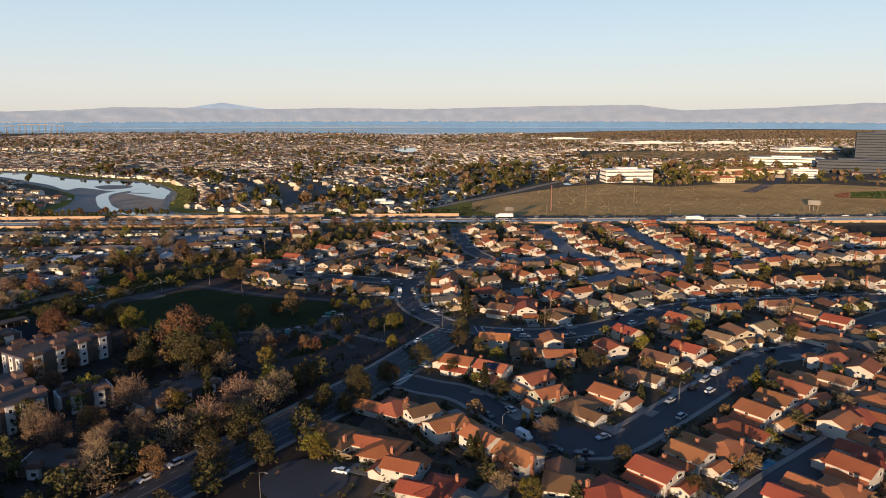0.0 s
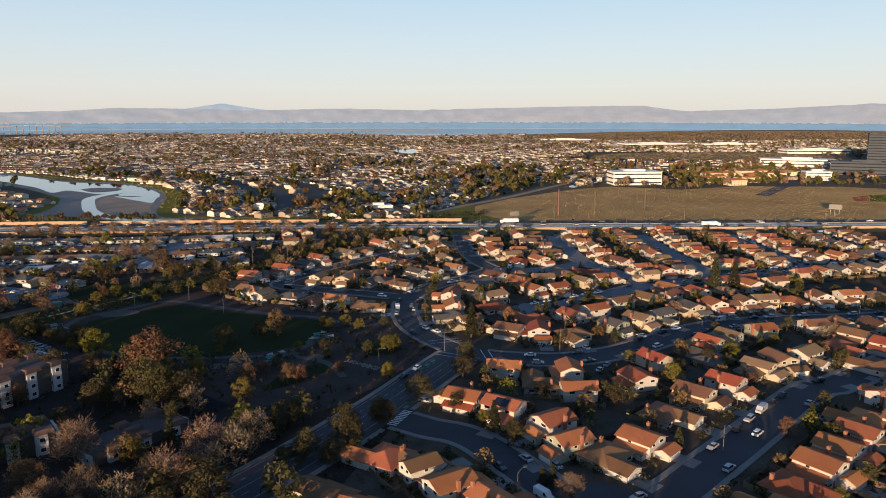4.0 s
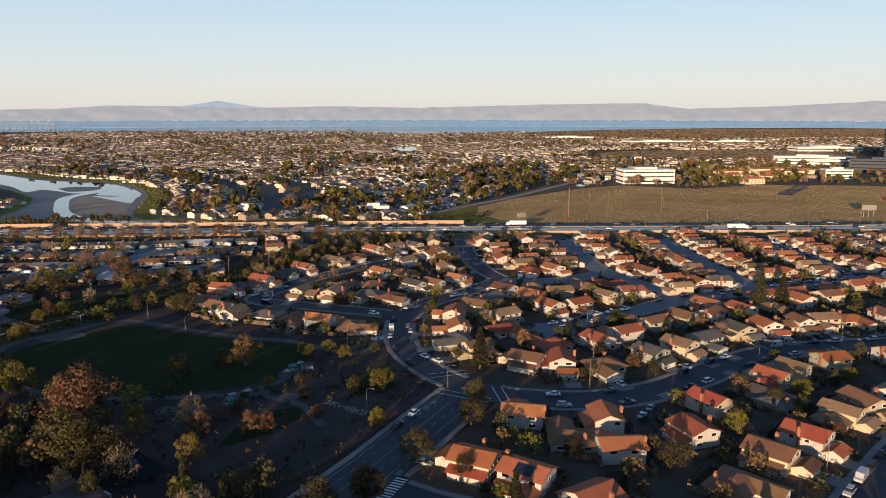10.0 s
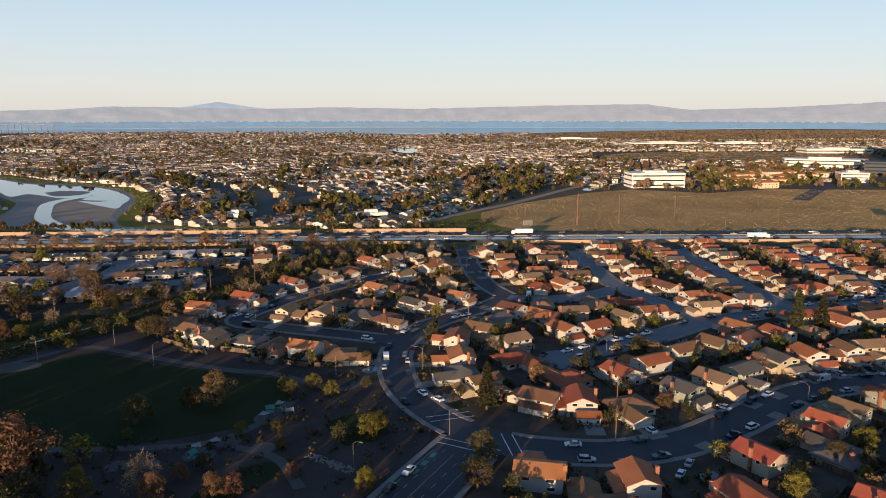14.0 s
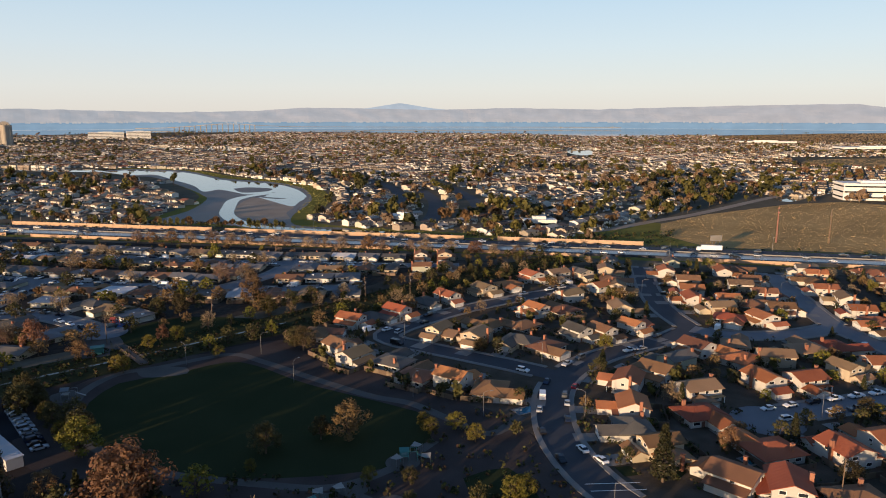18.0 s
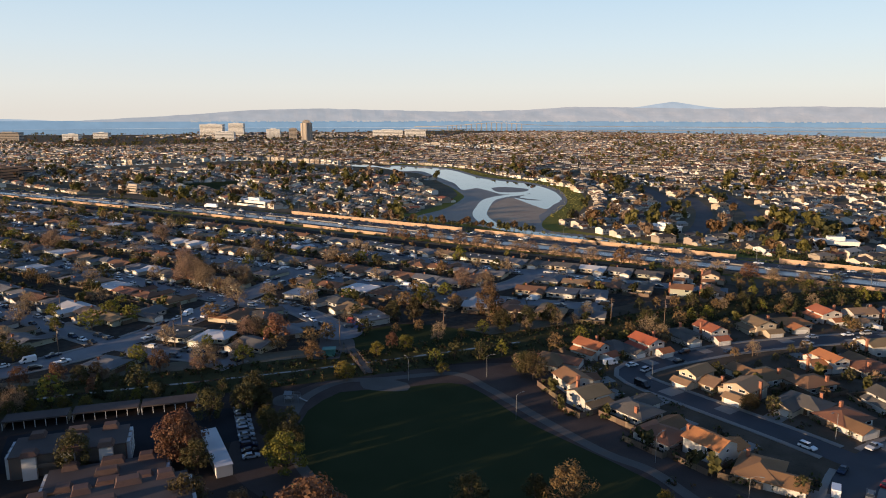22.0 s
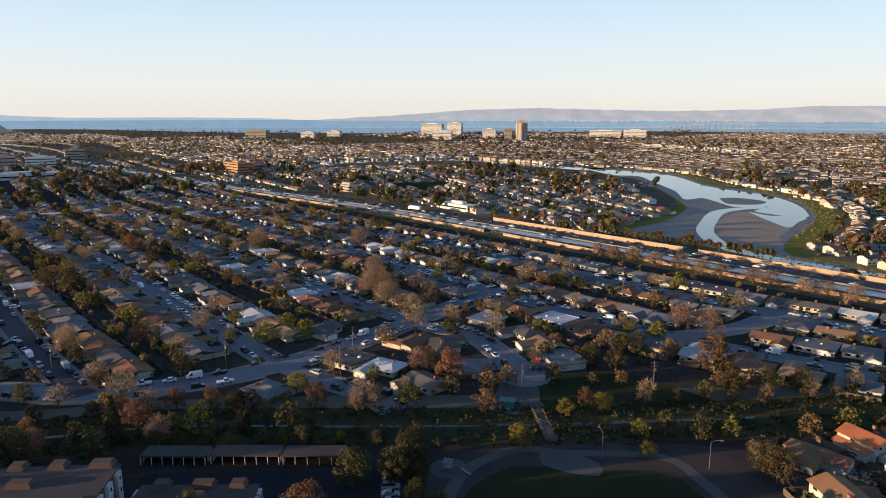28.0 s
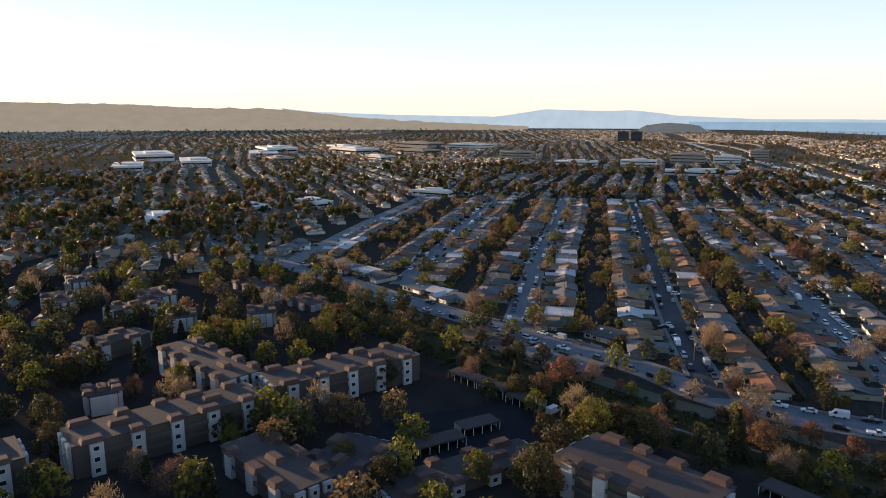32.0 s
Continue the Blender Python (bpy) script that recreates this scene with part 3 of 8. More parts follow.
patch("lawn", [(-36, 312), (-26, 320), (-16, 306), (-28, 298)], 0.03, M_LAWN, "small green park lawn")
patch("lawn", [(-196, 384), (-178, 380), (-160, 402), (-150, 424), (-186, 420), (-198, 404)], 0.03, M_LAWN, "green lawn of the small park")
patch("dirt", [(-163, 356), (-158, 362), (-149, 364), (-145, 359), (-151, 354), (-158, 352)], 0.035, M_PATH, "bare sandy infield at the lawn's edge")
patch("dirt", [(-150, 384), (-128, 402), (-110, 400), (-92, 380), (-70, 368), (-40, 354), (-42, 344), (-70, 354), (-100, 364), (-126, 376), (-142, 378)], 0.022, M_SOIL, "bare soil slope behind the houses")
for pts, w in (([(-150, 310), (-160, 322), (-168, 336), (-168, 352), (-158, 362), (-141, 380), (-125, 376), (-100, 365), (-76, 355.5), (-62, 353), (-48, 345), (-34, 338), (-27, 352)], 1.7),
               ([(-150, 310), (-128, 300), (-110, 296), (-84, 297), (-66, 300), (-55, 312), (-48, 330)], 1.5), ([(-66, 300), (-54, 296), (-44, 290), (-36, 276)], 1.5),
               ([(-212, 396), (-196, 386), (-186, 376)], 2.0)):
    tagged(strip("path", smooth_line(pts, 3), w, -w, 0.06, M_PATH), label="curved pale park path", kind="structure")
for x, y, r in ((-85, 287, 3.0), (-77, 288, 2.6), (-50, 297, 3.4), (-60, 301, 3.2), (-66, 293, 4.2), (-53, 316, 4.5)):
    disc("play_surface", x, y, r, 0.07, M_PATH, "round pale playground surface")
disc("play_surface", -171, 331, 5.0, 0.05, M_PATH, "sandy playground surface")
M_BLUE = surface("blue rubber", (0.03, 0.10, 0.25), (0.05, 0.15, 0.34), rough=0.8)
M_REDP = surface("red paint", (0.32, 0.05, 0.03), (0.45, 0.09, 0.05), rough=0.6)
M_TEAL = surface("teal paint", (0.03, 0.13, 0.12), (0.05, 0.19, 0.17), rough=0.6)
disc("play_surface", -208, 404, 6.5, 0.05, M_BLUE, "blue rubber playground surface")
patch("paved_court", [(-210, 384), (-204, 378), (-192, 362), (-184, 368), (-190, 376), (-200, 388)], 0.045, M_PATH, "pale paved court", closed=False)

# creek
CREEK = smooth_line([(-420, 30), (-330, 140), (-262, 238), (-240, 281), (-206, 326), (-181, 360), (-153, 402), (-118, 458), (-104, 486), (-80, 528), (-52, 566), (-30, 594)], 5)
M_WATER_DARK = glossy("creek water", (0.02, 0.022, 0.018), rough=0.08)
M_BANK = surface("creek bank weeds", (0.03, 0.035, 0.014), (0.085, 0.07, 0.035), scale=1.0, rough=0.95, stain=0.6, fine=3)
tagged(strip("creek_bank", CREEK, 13, -13, 0.02, M_BANK), label="weedy dark bank of the creek", kind="structure")
tagged(strip("water", CREEK[(CREEK[:, 1] > 250) & (CREEK[:, 1] < 425)], 0.7, -0.7, 0.026, M_WATER_DARK), label="narrow dark creek water", kind="structure")

# ---- street paint ----
ART = LINES["arterial"]


def dashes(line, off, on, gap, w, z, label, material=M_WORN):
    seg = np.hypot(*np.diff(line, axis=0).T)
    s = np.concatenate([[0], np.cumsum(seg)])
    n = offsets(line)
    vs, fs = [], []
    a = 0.0
    while a + on < s[-1]:
        j = len(vs)
        for d, e in ((a, w), (a, -w), (a + on, -w), (a + on, w)):
            x, y = np.interp(d, s, line[:, 0]), np.interp(d, s, line[:, 1])
            nx, ny = np.interp(d, s, n[:, 0]), np.interp(d, s, n[:, 1])
            vs.append((x + nx * (off + e), y + ny * (off + e), z))
        fs.append((j, j + 1, j + 2, j + 3))
        a += on + gap
    return tagged(raw("road_marking", vs, fs, material), label=label, kind="structure")


body = ART[(ART[:, 1] > 100) & (ART[:, 1] < 298)]
dashes(body, 7.4, 3.0, 0.02, 0.07, 0.062, "white line along the parking lane")
dashes(body, 4.6, 2.0, 3.0, 0.08, 0.062, "broken white bicycle lane line")
dashes(body, 1.4, 3.0, 0.02, 0.07, 0.062, "solid yellow white centre line")
dashes(body, -1.4, 2.2, 3.6, 0.08, 0.062, "broken white lane line")
dashes(body, -4.8, 3.0, 0.02, 0.07, 0.062, "white edge line")
M_GREENP = surface("green lane paint", (0.05, 0.17, 0.11), (0.09, 0.25, 0.16), rough=0.8, stain=0.6)
for off, a, b in ((-6.4, 246, 262), (6.0, 280, 296), (-3.2, 286, 297)):
    dashes(ART[(ART[:, 1] > a) & (ART[:, 1] < b)], off, 2.6, 2.2, 0.75, 0.0635, "faded green bicycle lane patches", M_GREENP)


def bars(cx, cy, turn, n, pitch, w, length, z):
    vs, fs = [], []
    m = pose(cx, cy, z, 0, 0, turn)
    for i in range(n):
        x = (i - (n - 1) / 2) * pitch
        j = len(vs)
        vs += [tuple(m @ Vector(p)) for p in ((x - w, -length, 0), (x + w, -length, 0), (x + w, length, 0), (x - w, length, 0))]
        fs.append((j, j + 1, j + 2, j + 3))
    return tagged(raw("zebra_crossing", vs, fs, M_PAINT), label="white ladder crossing painted on asphalt", kind="structure")


bars(-13.6, 240.8, 66, 10, 1.2, 0.28, 1.6, 0.24)
for x0, y0, x1, y1 in ((-5, 313, 8, 317), (-6.5, 316, 6.5, 320), (15, 305, 17, 292), (18, 304.5, 20, 291.5), (-3, 300, 13, 292), (-2, 303, 14, 295)):
    tagged(strip("road_marking", np.array([(x0, y0), ((x0 + x1) / 2, (y0 + y1) / 2), (x1, y1)], float), 0.13, -0.13, 0.25, M_PAINT), label="white crossing lines at the junction", kind="structure")


# ---- houses ----
def window(x, y, z, w, h, face, parent, deep=True):
    """A framed window on a wall that looks along face ('-y', '+y', '-x', '+x'); deep: its pane is a part of it."""
    t = 0.09
    s = -1 if face[0] == "-" else 1

    def at(a0, a1, d0, d1, z0, z1):
        if face[1] == "y":
            return (x + a0, y + s * d0, z + z0, x + a1, y + s * d1, z + z1)
        return (x + s * d0, y + a0, z + z0, x + s * d1, y + a1, z + z1)

    bm = bmesh.new()
    rings = []
    for inset, depth in ((0, 0.0), (0, 0.09), (t, 0.09), (t, 0.03)):
        x0, y0, z0, x1, y1, z1 = at(-w / 2 + inset, w / 2 - inset, depth, depth, inset, h - inset)
        rings.append([bm.verts.new(p) for p in ((x0, y0, z0), (x1, y1, z0), (x1, y1, z1), (x0, y0, z1))])
    for a, b in zip(rings, rings[1:]):
        for i in range(4):
            j = (i + 1) % 4
            bm.faces.new((a[i], a[j], b[j], b[i]))
    if deep:
        bmesh.ops.recalc_face_normals(bm, faces=bm.faces)
        f = part("window", bm, M_TRIM, parent)
        part("pane", box(*at(-w / 2 + t, w / 2 - t, 0.003, 0.04, t, h - t)), M_GLASS, f)
        return f
    glass = bm.faces.new(rings[-1])
    bmesh.ops.recalc_face_normals(bm, faces=bm.faces)
    glass.material_index = 1
    f = part("window", bm, M_TRIM, parent)
    f.data.materials.append(M_GLASS)
    return f


M_GARAGE = surface("garage door paint", (0.62, 0.60, 0.55), (0.76, 0.74, 0.69), rough=0.55, spread=0.2, stain=0.3, bump=0.6, wave=3.0)
M_DOOR = surface("front door paint", (0.10, 0.05, 0.03), (0.18, 0.09, 0.05), rough=0.5, spread=0.4)
M_SOLAR = glossy("solar panel", (0.012, 0.016, 0.03), rough=0.15)


FULL = [True]  # whether houses get their small parts too


def chimney(x, y, z, root, wide=0.9):
    c = part("chimney", boxes((x - wide / 2, y - 0.4, 0.0, x + wide / 2, y + 0.4, z), (x - wide / 2 - 0.08, y - 0.48, z, x + wide / 2 + 0.08, y + 0.48, z + 0.2)), M_BRICK, root, "brick chimney")
    if FULL[0]:
        part("flue", boxes((x - 0.18, y - 0.18, z + 0.2, x + 0.18, y + 0.18, z + 0.55)), M_BRICK, c)


def garage_front(x0, x1, y, root, high=2.2):
    d = part("garage_door", box(x0, y - 0.06, 0.05, x1, y, 0.05 + high), M_GARAGE, root, "sectional garage door")
    if FULL[0]:
        part("door_frame", boxes((x0 - 0.15, y - 0.1, 0, x0, y, high + 0.2), (x1, y - 0.1, 0, x1 + 0.15, y, high + 0.2), (x0, y - 0.1, high + 0.05, x1, y, high + 0.2)), M_TRIM, d)


LABELS = {"red": "red tile", "orange": "terracotta tile", "brown": "brown shingle", "tan": "tan shake", "grey": "grey shingle", "pale": "pale gravel", "slate": "blue-grey shingle"}
WALL_LABELS = {"white": "white stucco", "cream": "cream stucco", "olive": "grey-green siding"}


def build_house(style, roof, wall, m, solar=False):
    R, W = M_ROOFS[roof], M_WALLS[wall]
    kinds = ("two-storey", "two-storey", "one-storey", "split-level", "low ranch", "flat-roofed")
    root = empty("house", m, label="%s %s house with a %s roof" % (kinds[style], WALL_LABELS[wall], LABELS[roof]), category="house", group="suburban houses")
    if style == 0:  # ridge along the street, garage wing in front
        part("wall", gable_wall(-5.6, -2.5, 5.6, 6.0, 5.3, 7.3), W, root)
        part("roof", gable_roof(-5.6, -2.5, 5.6, 6.0, 5.3, 7.3), R, root)
        part("garage_wall", gable_wall(-5.5, -8.2, 0.6, -2.52, 2.6, 3.9, "y"), W, root)
        part("garage_roof", gable_roof(-5.5, -8.2, 0.6, -3.1, 2.6, 3.9, "y", 0.5), R, root)
        part("porch_roof", box(0.9, -4.4, 2.5, 5.6, -2.52, 2.68), R, root)
        for x in (1.4, 5.2):
            part("porch_post", box(x, -4.3, 0, x + 0.2, -4.1, 2.5), M_TRIM, root)
        garage_front(-4.9, 0.0, -8.2, root)
        part("door", box(1.4, -2.58, 0.1, 2.4, -2.5, 2.15), M_DOOR, root)
        for x, z, w in ((-3.4, 3.6, 1.8), (0.2, 3.6, 1.2), (3.4, 3.6, 2.0), (4.0, 0.9, 1.6)):
            window(x, -2.5, z, w, 1.25, "-y", root, FULL[0])
        for x, z in ((2.8, 0.9), (-3.0, 3.6), (2.6, 3.6))[:3 if FULL[0] else 2]:
            window(x, 6.0, z, 2.0, 1.3, "+y", root, FULL[0])
        window(-5.6, 2.0, 3.6, 1.2, 1.1, "-x", root, FULL[0])
        window(5.6, 1.0, 3.6, 1.2, 1.1, "+x", root, FULL[0])
        chimney(5.9, 3.4, 8.0, root)
    elif style == 1:  # gable end to the street
        part("wall", gable_wall(-4.6, -3.6, 4.2, 7.4, 5.2, 7.2, "y"), W, root)
        part("roof", gable_roof(-4.6, -3.6, 4.2, 7.4, 5.2, 7.2, "y"), R, root)
        part("garage_wall", gable_wall(-4.8, -8.4, 1.6, -3.62, 2.6, 3.8, "x"), W, root)
        part("garage_roof", gable_roof(-4.8, -8.4, 1.6, -4.0, 2.6, 3.8, "x", 0.45), R, root)
        part("side_wall", box(4.22, -2.6, 0, 6.6, 7.0, 2.7), W, root)
        part("side_roof", lean_roof(4.22, -3.1, 7.2, 7.5, 2.6, 3.7), R, root)
        garage_front(-4.1, 0.9, -8.4, root)
        part("door", box(2.4, -3.68, 0.1, 3.4, -3.6, 2.15), M_DOOR, root)
        for x, z, w in ((-2.2, 4.0, 2.2), (2.0, 4.0, 1.6)):
            window(x, -3.6, z, w, 1.2, "-y", root, FULL[0])
        for x, z in ((2.0, 0.9), (-2.4, 3.6), (2.0, 3.6))[:3 if FULL[0] else 2]:
            window(x, 7.4, z, 1.8, 1.3, "+y", root, FULL[0])
        for y, z in ((0.4, 3.6), (4.4, 3.6)):
            window(-4.6, y, z, 1.3, 1.1, "-x", root, FULL[0])
        window(4.2, 3.0, 3.8, 1.3, 1.0, "+x", root, FULL[0])
        chimney(-4.9, 2.4, 7.8, root)
    elif style == 2:  # one-storey, garage gable to the street
        part("wall", box(-6.0, -2.0, 0, 6.0, 7.8, 2.9), W, root)
        part("roof", hip_roof(-6.0, -2.0, 6.0, 7.8, 2.9, 5.1, 0.75), R, root)
        part("garage_wall", gable_wall(-6.0, -8.0, 0.8, -2.02, 2.7, 4.3, "y"), W, root)
        part("garage_roof", gable_roof(-6.0, -8.0, 0.8, 1.5, 2.75, 4.35, "y", 0.6), R, root)
        garage_front(-5.1, -0.1, -8.0, root)
        part("door", box(1.6, -2.08, 0.1, 2.6, -2.0, 2.15), M_DOOR, root)
        window(4.2, -2.0, 0.9, 2.2, 1.3, "-y", root, FULL[0])
        for x in (-3.6, 0.2, 3.8):
            window(x, 7.8, 0.9, 1.9, 1.2, "+y", root, FULL[0])
        window(-6.0, 3.4, 1.0, 1.2, 1.0, "-x", root, FULL[0])
        window(6.0, 2.4, 1.0, 1.4, 1.0, "+x", root, FULL[0])
        chimney(3.0, 6.4, 5.9, root)
    elif style == 3:  # high block beside a low one
        part("wall", gable_wall(-6.2, -3.4, 0.4, 6.4, 5.2, 6.9, "y"), W, root)
        part("roof", gable_roof(-6.2, -3.4, 0.4, 6.4, 5.2, 6.9, "y", 0.6), R, root)
        part("low_wall", gable_wall(0.42, -2.4, 6.2, 6.0, 2.8, 4.7, "x"), W, root)
        part("low_roof", gable_roof(1.0, -2.4, 6.2, 6.0, 2.8, 4.7, "x", 0.6), R, root)
        part("garage_wall", gable_wall(-6.0, -7.6, 0.2, -3.42, 2.5, 3.7, "x"), W, root)
        part("garage_roof", gable_roof(-6.0, -7.6, 0.2, -4.0, 2.5, 3.7, "x", 0.5), R, root)
        garage_front(-5.4, -0.4, -7.6, root)
        part("door", box(1.0, -2.48, 0.1, 2.0, -2.4, 2.15), M_DOOR, root)
        for x, z in ((-4.4, 3.9), (-1.6, 3.9)):
            window(x, -3.4, z, 1.5, 1.1, "-y", root, FULL[0])
        window(4.2, -2.4, 0.9, 2.2, 1.3, "-y", root, FULL[0])
        for x, z in ((-4.2, 0.9), (-1.4, 3.6), (-4.2, 3.6)):
            window(x, 6.4, z, 1.7, 1.2, "+y", root, FULL[0])
        window(3.2, 6.0, 0.8, 2.2, 1.4, "+y", root, FULL[0])
        window(-6.2, 1.6, 3.6, 1.3, 1.1, "-x", root, FULL[0])
        chimney(6.5, 2.0, 5.8, root)
    elif style == 4:  # low ranch
        part("wall", box(-7.0, -2.0, 0, 7.0, 6.2, 2.65), W, root)
        part("roof", hip_roof(-7.0, -2.0, 7.0, 6.2, 2.65, 4.1, 0.7) if solar else gable_roof(-7.0, -2.0, 7.0, 6.2, 2.65, 4.0, "x", 0.7), R, root)
        part("garage_wall", gable_wall(-7.0, -6.8, -1.2, -2.02, 2.5, 3.5, "y"), W, root)
        part("garage_roof", gable_roof(-7.0, -6.8, -1.2, 1.2, 2.5, 3.55, "y", 0.6), R, root)
        garage_front(-6.4, -1.8, -6.8, root)
        for x, w in ((1.4, 1.6), (4.8, 2.2)):
            window(x, -2.0, 0.9, w, 1.2, "-y", root, False)
        for x in (-3.4, 3.4):
            window(x, 6.2, 0.9, 1.9, 1.2, "+y", root, False)
        part("chimney", box(2.6, 3.0, 2.6, 3.4, 3.7, 4.9), M_BRICK, root, "brick chimney")
    else:  # flat-roofed
        part("wall", box(-7.0, -4.0, 0, 6.6, 6.0, 2.7), W, root)
        part("roof", boxes((-7.7, -4.8, 2.7, 7.3, 6.7, 2.98), (-7.7, -4.8, 2.98, 7.3, -4.6, 3.1), (-7.7, 6.5, 2.98, 7.3, 6.7, 3.1), (-7.7, -4.6, 2.98, -7.5, 6.5, 3.1), (7.1, -4.6, 2.98, 7.3, 6.5, 3.1)), R, root)
        part("vent", boxes((-2, 1, 2.98, -1.4, 1.6, 3.4), (3, 2, 2.98, 3.9, 2.9, 3.5)), M_TRIM, root)
        garage_front(-6.2, -1.4, -4.0, root)
        for x, w in ((1.4, 1.8), (4.6, 2.4)):
            window(x, -4.0, 0.8, w, 1.4, "-y", root, False)
        for x in (-3.0, 3.4):
            window(x, 6.0, 0.8, 2.2, 1.4, "+y", root, False)
    drive = part("driveway", box(-5.2, -15.0 if style < 4 else -12.5, 0.02, 0.2, -8.3 if style < 4 else -6.9, 0.09), M_CONCRETE, root, "pale concrete driveway")
    if solar and style < 4:
        part("solar_panel", solar_grid(style), M_SOLAR, root, "dark blue solar panels")
    return root


def lean_roof(x0, y0, x1, y1, low, high, thick=0.18):
    """A roof slab that falls from x0 to x1."""
    bm = bmesh.new()
    a = [bm.verts.new((x, y0, z)) for x, z in ((x0, high), (x1, low), (x1, low + thick), (x0, high + thick))]
    b = [bm.verts.new((v.co.x, y1, v.co.z)) for v in a]
    bm.faces.new(a)
    bm.faces.new(b[::-1])
    for i in range(4):
        j = (i + 1) % 4
        bm.faces.new((a[i], b[i], b[j], a[j]))
    bmesh.ops.recalc_face_normals(bm, faces=bm.faces)
    return bm


def solar_grid(style):
    bm = bmesh.new()
    slope = math.atan2(2.0, 4.25)
    for i in range(4):
        for j in range(2):
            u, s = -2.6 + i * 1.12, 0.9 + j * 1.75
            p = []
            for du, ds in ((0, 0), (1.05, 0), (1.05, 1.65), (0, 1.65)):
                yy, zz = 1.75 - (s + ds) * math.cos(slope), 7.3 - (s + ds) * math.sin(slope)
                p.append(bm.verts.new((u + du, yy - 0.12, zz + 0.32)))
            q = [bm.verts.new((v.co.x, v.co.y, v.co.z - 0.06)) for v in p]
            bm.faces.new(p)
            bm.faces.new(q[::-1])
            for a in range(4):
                b = (a + 1) % 4
                bm.faces.new((p[a], q[a], q[b], p[b]))
    bmesh.ops.recalc_face_normals(bm, faces=bm.faces)
    return bm


HOUSES = []  # x, y, turn, width
KEPT = {}
FAR_HOUSES = []
rnd = random.Random(7)


def quick_copy(obs):
    """Copies of a thing and its parts (first the thing), sharing the meshes."""
    made = {}
    for o in obs:
        c = made[o] = o.copy()
        scene.collection.objects.link(c)
        if o.parent is not None:
            c.parent = made[o.parent]
    return made[obs[0]]


def family(root):
    return [root, *root.children_recursive]


def put_house(x, y, roof, wall, style, solar=False, wide=1.0, turn=None, flip=None, thing=True, full=False):
    if turn is None:
        gap, foot, tang, k = near_street(x, y)
        to = Vector((foot[0] - x, foot[1] - y))
        face = Vector((-tang[1], tang[0])).normalized()
        if face.dot(to) < 0:
            face = -face
        turn = math.degrees(math.atan2(face.y, face.x)) + 90 + rnd.uniform(-2.5, 2.5)
    flip = rnd.random() < 0.5 if flip is None else flip
    size, low = (1.0, 0.84) if style < 4 else (0.96, 0.88)
    m = pose(x, y, 0, 0, 0, turn) @ Matrix.Diagonal((-wide * size if flip else wide * size, size * rnd.uniform(0.94, 1.04) * (1.0 if style < 4 else 1.22), low * rnd.uniform(0.92, 1.04), 1))
    HOUSES.append((x, y, turn, wide))
    key = (style, roof, wall, solar, full)
    if not thing:
        FAR_HOUSES.append((key, m))
        return
    FULL[0] = full
    if key in KEPT:
        quick_copy(KEPT[key]).matrix_basis = m
    else:
        ob = build_house(style, roof, wall, pose(0, 0, 0), solar)
        KEPT[key] = family(ob)
        ob.matrix_basis = m


CODE = {"r": "red", "o": "orange", "b": "brown", "t": "tan", "g": "grey", "p": "pale"}
WALLC = {"w": "white", "c": "cream", "v": "olive"}
